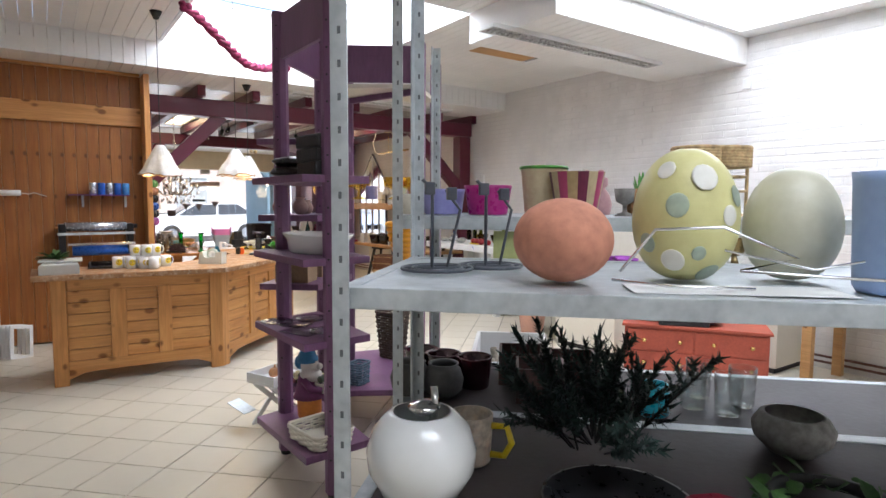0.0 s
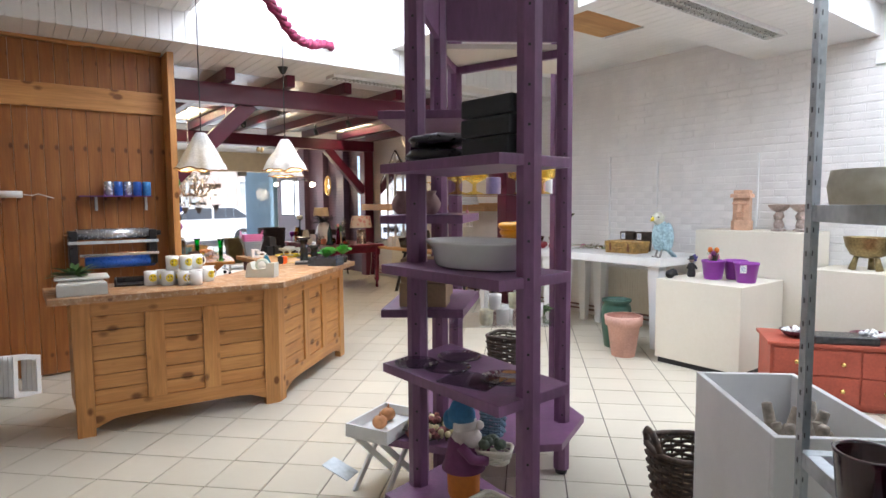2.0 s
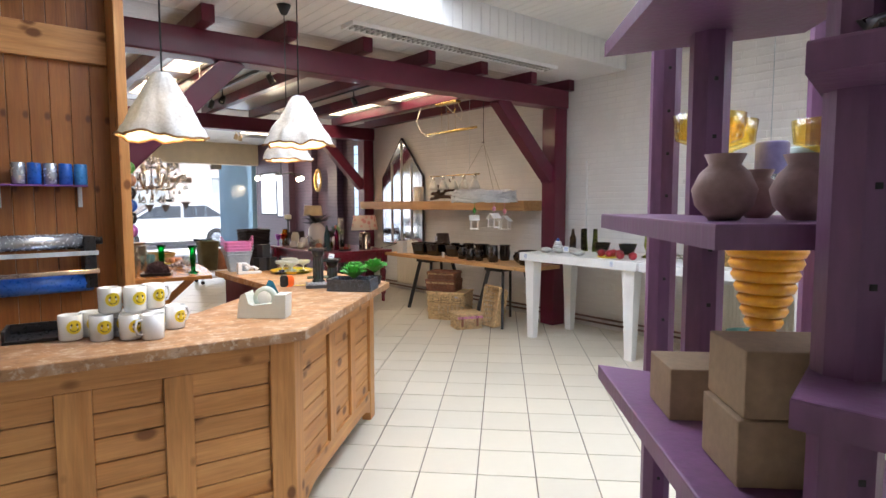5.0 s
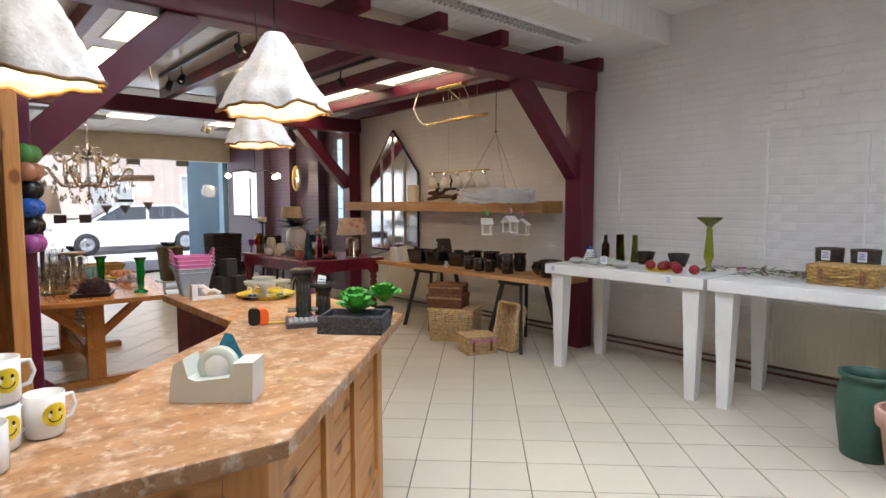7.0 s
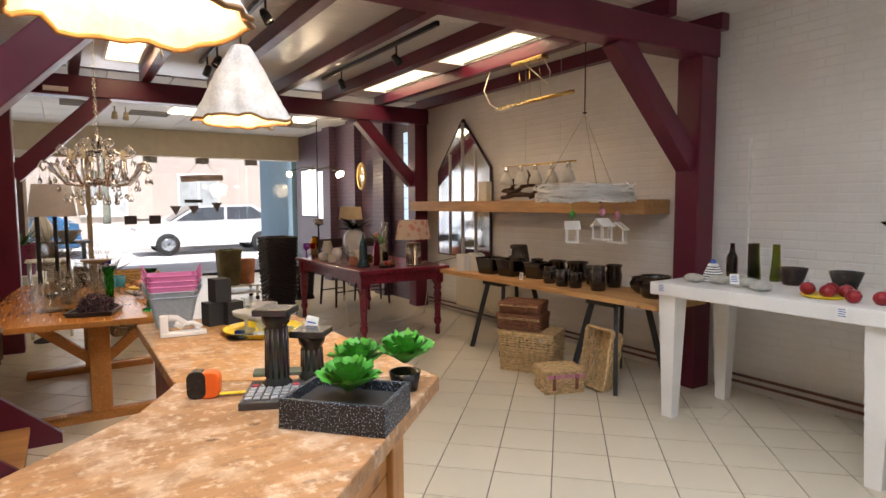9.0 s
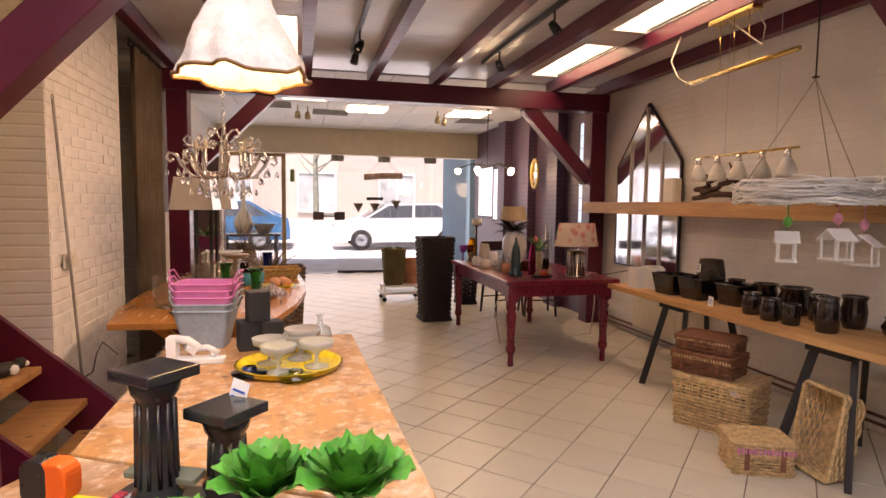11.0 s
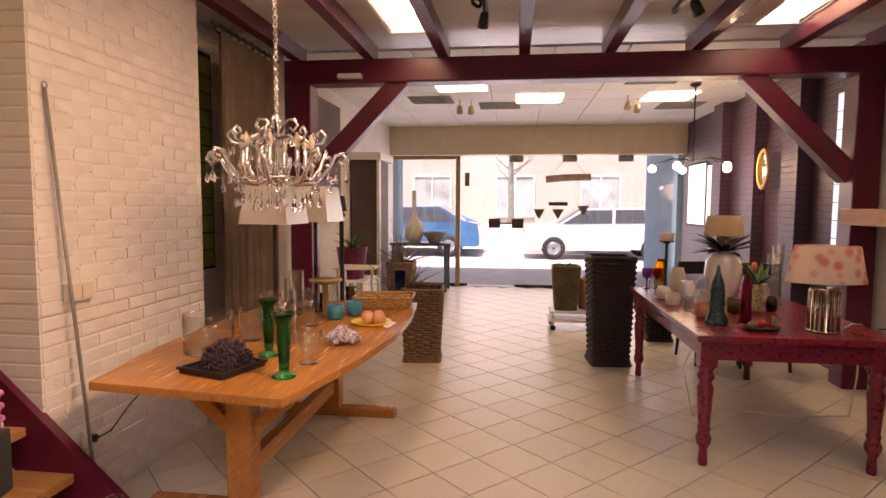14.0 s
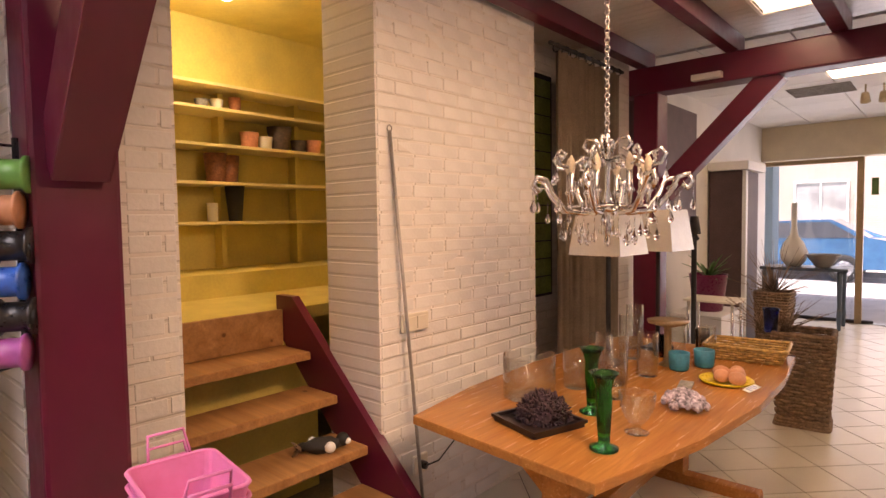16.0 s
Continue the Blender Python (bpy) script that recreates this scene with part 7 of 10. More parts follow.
def doll(x, y, z, lie, turn):
    black, skin = BLACKMATT, surface("painted_wood", (0.50, 0.34, 0.26), 0.6)
    b = Geo().lathe([(0, 0), (0.03, 0), (0.036, 0.02), (0.025, 0.09), (0.022, 0.12), (0, 0.125)], 14).tube([(0, 0.02, 0.11), (0.01, 0.045, 0.07)], 0.010, 6).tube([(0, -0.02, 0.11), (0.01, -0.045, 0.07)], 0.010, 6)
    h = Geo().ball(0, 0, 0.145, 0.021)
    c = Geo().lathe([(0, 0.152), (0.038, 0.154), (0.036, 0.158), (0.02, 0.160), (0.018, 0.185), (0, 0.188)], 14)
    thing("small_doll", [("clothes", b, black), ("head", h, skin), ("hat", c, black)], "small doll in black clothes and a black hat", "doll", pose(x, y, z, 0, lie, turn), "small dolls")


doll(4.60, 4.05, PT, 0, 0)
doll(4.50, 4.16, PT + 0.036, 90, 200)
g = Geo()
for k in range(26):
    a, r = random.uniform(0, 6.28), random.uniform(0, 0.03)
    g.ball(r * math.cos(a), r * math.sin(a), 0.15 + random.uniform(-0.02, 0.03), 0.012, seg=7, rings=5)
g.tube([(0, 0, 0), (0, 0, 0.14)], 0.004, 5)
solid("blue_hyacinth", g, surface("violet_blue_petal", (0.10, 0.08, 0.30), 0.7), "violet blue artificial flower head", "flower", place(4.72, 4.10, PT))


def stone_head(x, y, z, turn):
    st = surface("peach_sandstone", (0.58, 0.36, 0.24), 0.8, vary=0.12, scale=14, bump=0.35)
    g = Geo()
    g.prism([(-0.085, -0.07), (0.06, -0.08), (0.095, -0.04), (0.095, 0.04), (0.06, 0.08), (-0.085, 0.07)], 0.0, 0.09, bevel=0.015)
    g.prism([(-0.075, -0.06), (0.05, -0.07), (0.07, -0.03), (0.07, 0.03), (0.05, 0.07), (-0.075, 0.06)], 0.09, 0.30, bevel=0.01)
    n = Geo().prism([(0.07, -0.016), (0.115, -0.022), (0.115, 0.022), (0.07, 0.016)], 0.15, 0.17, bevel=0.004).beam((0.106, 0, 0.16), (0.074, 0, 0.25), 0.03, 0.025)
    n.box(0.06, -0.065, 0.235, 0.092, 0.065, 0.262, 0.008).box(0.066, -0.03, 0.115, 0.084, 0.03, 0.128, 0.004)
    cap = Geo().prism([(-0.09, -0.075), (0.09, -0.085), (0.10, 0), (0.09, 0.085), (-0.09, 0.075)], 0.30, 0.335, bevel=0.01).prism([(-0.07, -0.06), (0.06, -0.065), (0.06, 0.065), (-0.07, 0.06)], 0.335, 0.37, bevel=0.01)
    thing("stone_sculpture", [("head", g, st), ("brow_and_nose", n, st), ("hat", cap, st)], "peach sandstone carved head sculpture with a flat hat", "sculpture", place(x, y, z, turn))


stone_head(5.22, 3.92, 1.141, 190)
for y in (3.42, 3.60):
    st = surface("weathered_stone", (0.40, 0.32, 0.28), 0.85, vary=0.25, scale=16, bump=0.5)
    root = thing("cherub_urn", [("bowl", Geo().lathe(pot([(0.03, 0.17), (0.06, 0.19), (0.085, 0.215), (0.09, 0.23), (0.095, 0.235)], 0.006), 24, closed=False), st), ("stem", Geo().ball(0.0, 0, 0.06, 0.045, 0.04, 0.06, 12, 9, 0.4, 2).ball(0.02, 0.02, 0.13, 0.035, 0.03, 0.04, 12, 9, 0.4, 3).ball(-0.02, -0.015, 0.14, 0.03, 0.03, 0.04, 12, 9, 0.4, 4).lathe([(0, 0.0), (0.06, 0), (0.06, 0.015), (0.045, 0.025), (0, 0.025)], 16), st)],
                 "weathered stone pedestal urn with carved figures", "urn", place(5.22, y, 1.141), "stone urns")
g = Geo().lathe(pot([(0.07, 0.10), (0.12, 0.12), (0.16, 0.19), (0.175, 0.26), (0.18, 0.265)], 0.004), 32, closed=False, squash=lambda v: setattr(v.co, "x", v.co.x * 0.7))
for a in (0, 120, 240):
    g.tube([(0.07 * math.cos(radians(a)), 0.08 * math.sin(radians(a)), 0.11), (0.09 * math.cos(radians(a)), 0.11 * math.sin(radians(a)), 0.0)], [0.018, 0.03], 8)
solid("brass_cauldron", g, surface("tarnished_brass", (0.25, 0.19, 0.09), 0.35, metal=0.9, vary=0.3), "tarnished oval brass planter on feet", "planter", place(5.22, 2.92, 0.851))
vessel("dark_bowl", [(0.08, 0), (0.10, 0.02), (0.13, 0.14)], BLACK, place(5.2, 2.58, 0.851), "dark round glazed bowl on the table", "bowl")

# pots on the floor
vessel("pink_flower_pot", [(0.10, 0), (0.105, 0.006), (0.145, 0.29), (0.165, 0.29), (0.172, 0.37), (0.165, 0.375)], PINKTERRA, place(4.21, 4.47), "large pale pink terracotta flower pot", "flower pot", wall=0.015)
vessel("green_jar", [(0.10, 0), (0.115, 0.01), (0.12, 0.06), (0.135, 0.16), (0.15, 0.30), (0.135, 0.40), (0.115, 0.43), (0.14, 0.45), (0.14, 0.47)], surface("dull_green_glaze", (0.035, 0.095, 0.065), 0.4, vary=0.15), place(4.44, 4.72), "tall dull green glazed jar", "jar", wall=0.012)

# red chest, white bin, log basket
root = new("red_chest")
tagged(root, "brick red painted chest of drawers with brass knobs", "chest of drawers")
RED = surface("brick_red_paint", (0.42, 0.085, 0.05), 0.5, vary=0.12)
part(root, "body", Geo().box(0, 0, 0.03, 0.42, 1.06, 0.425, 0.004), RED)
part(root, "top", Geo().box(-0.02, -0.02, 0.427, 0.44, 1.08, 0.45, 0.004), RED)
for k in range(2):
    for j in range(2):
        part(root, "drawer", Geo().box(-0.012, 0.02 + j * 0.515, 0.06 + k * 0.18, -0.001, 0.525 + j * 0.515, 0.23 + k * 0.18, 0.004), RED)
        for y in (0.12, 0.39):
            part(root, "knob", Geo().lathe([(0, 0), (0.008, 0.0), (0.008, 0.012), (0.017, 0.018), (0.014, 0.03), (0, 0.034)], 14, pose(-0.012, y + j * 0.515, 0.145 + k * 0.18, 0, -90, 0)), BRASS)
part(root, "plinth", Geo().box(0.02, 0.02, 0, 0.40, 1.04, 0.029), RED)
CHEST = place(4.50, 2.18, 0, 34)
root.matrix_basis = CHEST
for v, r in ((0.88, 0.10), (0.42, 0.13)):
    p = CHEST @ Vector((0.18, v, 0.451))
    vessel("shell_bowl", [(0.04, 0), (0.06, 0.01), (r, 0.05)], surface("maroon_bowl", (0.10, 0.02, 0.03), 0.3), place(p.x, p.y, p.z), "shallow bowl of white shells", "bowl", "shell bowls")
    g = Geo()
    for k in range(26):
        g.ball(random.uniform(-0.6, 0.6) * r, random.uniform(-0.6, 0.6) * r, 0.04 + random.uniform(0, 0.02), 0.016, seg=7, rings=5, bump=0.4, seed=k)
    solid("white_shells", g, PAPER, "white shells in a bowl", "shells", place(p.x, p.y, p.z), "shells")
g = Geo().box(-0.10, -0.19, 0, 0.10, 0.19, 0.05, 0.01)
p = CHEST @ Vector((0.10, 0.62, 0.451))
solid("wrapped_packet", g, surface("black_wrap", (0.03, 0.03, 0.035), 0.12, vary=0.4, scale=20, bump=0.5), "dark cushion wrapped in shiny plastic", "packet", place(p.x, p.y, p.z, 40))
root = new("white_bin")
tagged(root, "white open display bin with driftwood and wrapped goods", "display bin")
w, d, h = 0.63, 0.357, 0.755
part(root, "wall", Geo().box(0, 0, 0, 0.02, d, h, 0.003), WHITEPAINT)
part(root, "wall", Geo().box(w - 0.02, 0, 0, w, d, h, 0.003), WHITEPAINT)
part(root, "wall", Geo().box(0.021, 0, 0, w - 0.021, 0.02, h, 0.003), WHITEPAINT)
part(root, "wall", Geo().box(0.021, d - 0.02, 0, w - 0.021, d, h, 0.003), WHITEPAINT)
part(root, "bottom", Geo().box(0.021, 0.021, 0.40, w - 0.021, d - 0.021, 0.42), WHITEPAINT)
BIN = place(1.693, 1.724, 0, 48)
root.matrix_basis = BIN
random.seed(21)
drift = surface("bleached_driftwood", (0.36, 0.31, 0.25), 0.9, vary=0.3, scale=20, bump=0.5)
for k in range(24):
    u, v = random.uniform(0.07, 0.32), random.uniform(0.07, 0.29)
    p = BIN @ Vector((u, v, 0.422))
    t = [(0, 0, 0), (random.uniform(-0.02, 0.02), random.uniform(-0.02, 0.02), 0.14), (random.uniform(-0.05, 0.05), random.uniform(-0.05, 0.05), random.uniform(0.26, 0.34))]
    solid("driftwood_stick", Geo().tube(t, [0.019, 0.024, 0.016], 8), drift, "bleached driftwood stick standing in the bin", "driftwood", place(p.x, p.y, p.z), "driftwood sticks")
g = Geo()
for k in range(7):
    g.ball(random.uniform(-0.07, 0.07), random.uniform(-0.10, 0.10), 0.05 + 0.03 * (k % 3), 0.07, 0.08, 0.05, 12, 8, 0.5, k)
WRAP = surface("crumpled_clear_wrap", (0.50, 0.46, 0.52), 0.12, vary=0.6, scale=22, fine=50, bump=0.7, second=(0.16, 0.04, 0.08), mix=0.5)
p = BIN @ Vector((0.475, 0.18, 0.422))
solid("wrapped_goods", g, WRAP, "heap of goods in crumpled clear wrap in the bin", "packet", place(p.x, p.y, p.z, 48))
root = new("log_basket")
tagged(root, "dark willow log basket with an ear handle", "basket")
part(root, "body", woven(0.25, 0.25, 0.33, 0.33, 0.33, 16, 0.009, 22, 0.13), WICKER_DARK)
part(root, "handle", Geo().tube([(-0.15, -0.075, 0.32), (-0.165, -0.065, 0.375), (-0.17, -0.03, 0.405), (-0.17, 0.03, 0.405), (-0.165, 0.065, 0.375), (-0.15, 0.075, 0.32)], 0.014, 8), WICKER_DARK)
part(root, "straw_lining", Geo().ball(0, 0, 0.12, 0.125, 0.125, 0.10, 18, 10, 0.4, 3), ROPE)
root.matrix_basis = place(2.10, 2.60, 0, -35)

# ---- radiators, pipes and cables on the east wall ----
def radiator(y0, y1, z0, z1):
    root = new("radiator")
    tagged(root, "cream ribbed panel radiator on the wall", "radiator", "radiators")
    g = Geo().box(XR - 0.09, y0, z0, XR - 0.03, y1, z1, 0.004)
    part(root, "panel", g, CREAM)
    r = Geo()
    y = y0 + 0.02
    while y < y1 - 0.02:
        r.box(XR - 0.097, y, z0 + 0.02, XR - 0.0895, y + 0.016, z1 - 0.02, 0.003)
        y += 0.033
    tagged(part(root, "ribs", r, CREAM), kind="stuff")
    part(root, "bracket", Geo().box(XR - 0.03, y0 + 0.1, z0 + 0.1, XR, y0 + 0.14, z1 - 0.1), CREAM)


radiator(4.30, 5.60, 0.14, 0.64)
radiator(9.5, 10.55, 0.12, 0.62)
for z in (0.07, 0.12):
    solid("heating_pipe", Geo().tube([(XR - 0.05, 1.0, z), (XR - 0.05, 7.1, z)], 0.011, 8), surface("rusty_pipe_paint", (0.16, 0.07, 0.05), 0.5, vary=0.3), "dark painted heating pipe along the wall", "pipe", group="heating pipes")
    solid("heating_pipe", Geo().tube([(XR - 0.05, 7.4, z), (XR - 0.05, 11.25, z)], 0.011, 8), surface("rusty_pipe_paint", (0.16, 0.07, 0.05), 0.5, vary=0.3), "dark painted heating pipe along the wall", "pipe", group="heating pipes")
for y, z0, z1 in ((5.66, 0.95, 1.95), (3.94, 1.16, 1.87), (5.02, 0.95, 1.85), (6.95, 0.9, 1.85)):
    solid("wall_cable", Geo().box(XR - 0.024, y - 0.008, z0, XR - 0.001, y + 0.008, z1, 0.002), WHITEPAINT, "white cable trunking on the brick wall", "cable", group="wall cables")
g = Geo().tube([(5.0, 6.85, 0.006), (4.8, 6.95, 0.006), (4.72, 6.8, 0.006), (4.85, 6.7, 0.006), (5.05, 6.75, 0.006), (5.15, 6.9, 0.006), (5.25, 7.0, 0.02), (5.4, 7.02, 0.25), (5.53, 7.02, 0.35)], 0.004, 6)
solid("loose_cable", g, CREAM, "cream extension cable on the floor", "cable")
solid("wall_socket", Geo().box(XR - 0.03, 2.95, 2.52, XR - 0.001, 3.03, 2.62, 0.006), WHITEPAINT, "white junction box on the wall", "junction box")
root = new("work_bench")
tagged(root, "pine bench along the brick wall", "bench")
part(root, "top", Geo().box(4.75, 0.3, 0.70, 5.50, 2.15, 0.75, 0.004), SHELFWOOD)
part(root, "apron", Geo().box(4.80, 0.35, 0.58, 4.83, 2.10, 0.699, 0.003), SHELFWOOD)
for y in (0.38, 2.02):
    for x in (4.80, 5.38):
        part(root, "leg", Geo().box(x, y, 0, x + 0.07, y + 0.07, 0.579, 0.004), SHELFWOOD)
solid("blue_cloth", Geo().box(4.80, 1.0, 0.752, 5.3, 1.7, 0.768, 0.004), surface("blue_plastic_sheet", (0.02, 0.20, 0.55), 0.4, vary=0.2), "folded blue plastic sheet", "sheet")

# ---- trestle table, shelf and what hangs there ----
TR, SH = 0.701, 1.411
for x, y in ((4.80, 9.46), (4.90, 9.36), (4.98, 9.50)):
    g = Geo().prism(rounded(0.12, 0.12, 0.02), 0, 0.17, bevel=0.01)
    # Solid vase: a thin grey sheet on top stands in for the shaded mouth.
    g.m = 1
    g.prism(rounded(0.10, 0.10, 0.015), 0.1702, 0.1708)
    solid("white_square_vase", g, [CERAMIC, GREY], "square white ceramic vase", "vase", place(x, y, TR, 12), "white square vases")


def square_pot(x, y, s, h, lab="glossy black square planter"):
    g = Geo()
    bot, top, inn, inb = (rounded(s * k, s * k, s * 0.10) for k in (0.80, 1.0, 0.93, 0.76))
    loops = [[g.bm.verts.new((a, b, z)) for a, b in lp] for lp, z in ((bot, 0), (top, h), (inn, h), (inb, 0.01))]
    for p, q in zip(loops, loops[1:]):
        for j in range(len(p)):
            g.bm.faces.new((p[j], p[(j + 1) % len(p)], q[(j + 1) % len(p)], q[j]))
    g.bm.faces.new(loops[0][::-1]), g.bm.faces.new(loops[3])
    rim = [Vector((a, b, h)) for a, b in top]
    g.tube(rim + rim[:1], 0.006, 6, ends=False)
    solid("black_planter", g, surface("black_glaze", (0.008, 0.007, 0.010), 0.12, vary=0.2, coat=0.6), lab, "planter", place(x, y, TR, 5), "black planters")


square_pot(4.90, 9.12, 0.24, 0.15)
square_pot(4.94, 8.86, 0.24, 0.15)
square_pot(5.02, 8.58, 0.22, 0.14)
for (x, y, r, h, k) in ((4.86, 8.27, 0.047, 0.115, 0), (4.82, 8.08, 0.047, 0.11, 0), (4.84, 7.95, 0.042, 0.10, 1), (4.87, 7.74, 0.05, 0.16, 0), (5.10, 8.42, 0.065, 0.14, 2), (5.14, 8.22, 0.08, 0.14, 2), (5.10, 8.00, 0.05, 0.13, 1), (5.12, 7.80, 0.055, 0.15, 2), (4.98, 7.86, 0.045, 0.11, 0), (5.05, 7.46, 0.085, 0.10, 3), (4.95, 7.28, 0.09, 0.13, 2), (5.13, 8.72, 0.05, 0.13, 2)):
    r, h = r * 1.2, h * 1.22
    prof = {0: [(r * 0.85, 0), (r * 0.95, 0.008), (r, h * 0.5), (r * 0.9, h * 0.8), (r * 0.8, h * 0.88), (r * 0.92, h)],
            1: [(r * 0.9, 0), (r, 0.01), (r, h * 0.92), (r * 0.95, h)],
            2: [(r * 0.8, 0), (r * 0.95, h * 0.2), (r, h * 0.55), (r * 0.85, h * 0.85), (r, h * 0.95), (r * 1.02, h)],
            3: [(r * 0.5, 0), (r * 0.9, h * 0.3), (r, h * 0.6), (r * 0.8, h * 0.9), (r * 0.9, h)]}[k]
    jar = vessel("stoneware_jar", prof, DARKCERAMIC, place(x, y, TR), "glossy dark brown stoneware jar", "jar", "stoneware jars", wall=0.006)
    if k == 0:
        part(jar, "handle", Geo().tube([(0, r * 0.95, h * 0.8), (0, r * 1.5, h * 0.75), (0, r * 1.5, h * 0.4), (0, r * 0.98, h * 0.32)], 0.006, 6), DARKCERAMIC)
solid("brown_basket", woven(0.21, 0.21, 0.15, 0.15, 0.27, 18, 0.006, 20, 0.07), WICKER_DARK, "small dark woven basket", "basket", place(5.11, 8.965, TR, 12))
tag_card(5.0, 8.97, TR + 0.18, -90, 86)
tag_card(4.79, 8.56, TR + 0.001, -90, 85)
g = Geo().prism(rounded(0.17, 0.09, 0.025), 0, 0.215, bevel=0.012)
solid("cream_vase", g, CREAM, "flat cream ceramic vase on the shelf", "vase", place(5.38, 9.86, SH, 90))
random.seed(8)
g = Geo()
for k, (ya, yb, za, zb) in enumerate(((9.55, 8.95, 0.02, 0.03), (8.95, 9.52, 0.03, 0.09), (9.52, 9.30, 0.09, 0.17), (9.30, 9.42, 0.17, 0.20), (9.42, 9.05, 0.05, 0.15), (9.05, 9.20, 0.15, 0.17), (9.10, 8.97, 0.02, 0.12))):
    pts = []
    for j in range(6):
        f = j / 5
        pts.append((5.37 + 0.03 * math.sin(2.2 * j + k), ya + (yb - ya) * f, SH + 0.012 + za + (zb - za) * f + 0.022 * math.sin(math.pi * f) * math.cos(1.7 * k)))
    g.tube(pts, [0.020, 0.023, 0.020, 0.021, 0.017, 0.013], 8)
g.tube([(5.36, 9.12, SH + 0.16), (5.36, 9.09, SH + 0.25), (5.37, 9.14, SH + 0.31)], [0.016, 0.013, 0.007], 7)
solid("twisted_branch", g, surface("dark_bark", (0.075, 0.038, 0.024), 0.8, vary=0.4, scale=20, bump=0.6), "dark twisted branch lying on the shelf", "branch")

# spot rail with five shades on wires
root = new("rail_lamp")
tagged(root, "hanging brass rail with five small white shades", "hanging lamp")
part(root, "rail", Geo().tube([(5.0, 9.08, 1.735), (5.0, 8.12, 1.735)], 0.008, 8), BRASS)
for k in range(5):
    y = 9.02 - k * 0.205
    part(root, "shade", Geo().lathe([(0.016, 0.0), (0.030, -0.02), (0.058, -0.085), (0.062, -0.125), (0.058, -0.125), (0.054, -0.085), (0.026, -0.02), (0.012, -0.002)], 22, place(5.0, y, 1.685), closed=False), surface("opal_glass", (0.72, 0.68, 0.60), 0.3))
    part(root, "holder", Geo().lathe([(0, 0), (0.022, 0), (0.020, 0.045), (0, 0.048)], 14, place(5.0, y, 1.682)), CHROME)
for y in (8.75, 8.30):
    part(root, "wire", Geo().tube([(5.0, y, 1.74), (5.0, y, 2.752)], 0.0018, 5), STEEL)
root = new("brass_bar_lamp")
tagged(root, "slim brass bar lamp hung from the joist", "hanging lamp")
part(root, "bar", Geo().tube([(4.86, 9.0, 2.265), (4.82, 7.98, 2.265)], 0.016, 10), BRASS)
part(root, "ceiling_plate", Geo().box(4.82, 8.35, 2.60, 4.90, 8.75, 2.63, 0.004), BRASS)
for y in (8.42, 8.55, 8.68):
    part(root, "wire", Geo().tube([(4.86, y, 2.60), (4.85, y - 0.03, 2.27)], 0.002, 5), BRASS)
g = Geo().tube([(4.86, 9.1, 2.63), (4.80, 9.12, 2.45), (4.78, 9.0, 2.30), (4.80, 8.85, 2.22), (4.82, 8.75, 2.24)], 0.006, 6)
part(root, "cable", g, CREAM)
part(root, "cable", Geo().tube([(4.86, 8.60, 2.60), (4.95, 8.40, 2.40), (4.92, 8.35, 2.5), (4.88, 8.38, 2.6)], 0.005, 6), CREAM)

root = new("willow_wreath_mobile")
tagged(root, "white willow wreath hung with little wooden bird houses", "wreath")
random.seed(14)
g = Geo()
for k in range(150):
    a0, r0, z0 = random.uniform(0, 6.28), random.uniform(0.25, 0.38), random.uniform(-0.055, 0.075)
    span = random.uniform(1.2, 2.6)
    g.tube([((r0 + random.uniform(-0.025, 0.025)) * math.cos(a0 + span * j / 8), (r0 + random.uniform(-0.025, 0.025)) * math.sin(a0 + span * j / 8), z0 + random.uniform(-0.018, 0.018)) for j in range(9)], 0.0062, 4)
tagged(part(root, "willow_ring", g, surface("whitewashed_willow", (0.86, 0.85, 0.83), 0.7, vary=0.1)), kind="stuff")
for k in range(3):
    a = k * 2.1 + 0.4
    part(root, "chain", Geo().tube([(0.33 * math.cos(a), 0.33 * math.sin(a), 0.03), (0, 0, 0.62)], 0.003, 5), surface("old_string", (0.35, 0.32, 0.28), 0.8))
part(root, "hook", Geo().tube([(0, 0, 0.62), (0, 0, 1.20)], 0.005, 6).torus(0, 0, 0.63, 0.015, 0.004, 12, 5, None), BLACKMATT)
for k, (a, dz) in enumerate(((3.6, -0.27), (4.4, -0.25), (5.0, -0.28))):
    x, y = 0.28 * math.cos(a), 0.28 * math.sin(a)
    h = Geo()
    m = place(x, y, dz - 0.08, 50 + k * 30) @ Matrix.Scale(1.25, 4)
    for s in (-0.045, 0.045):
        for u in (-0.03, 0.03):
            h.box(s - 0.004, u - 0.004, 0, s + 0.004, u + 0.004, 0.085, mat=m)
    h.box(-0.052, -0.038, -0.008, 0.052, 0.038, 0.0, 0.002, m)
    h.box(-0.07, -0.045, -0.003, 0.005, 0.045, 0.003, mat=m @ pose(-0.005, 0, 0.115, 0, 0, 0) @ pose(0, 0, 0, 0, -38, 0))
    h.box(-0.005, -0.045, -0.003, 0.07, 0.045, 0.003, mat=m @ pose(0.005, 0, 0.115, 0, 0, 0) @ pose(0, 0, 0, 0, 38, 0))
    part(root, "bird_house", h, WHITEPAINT)
    part(root, "bow", Geo().tube([(x, y, dz + 0.04), (x, y, 0.0)], 0.003, 5).ball(x, y, dz + 0.12, 0.022, 0.022, 0.03, 8, 6), LETTUCE if k == 0 else surface("pink_ribbon", (0.60, 0.25, 0.36), 0.6))
root.matrix_basis = place(4.82, 7.86, 1.45)

# ---- pointed arch mirror ----
def arch(y0, y1, z0, zs, za, n=1):
    yc = (y0 + y1) / 2
    return [(y0, z0), (y1, z0), (y1, zs), (yc, za), (y0, zs)]


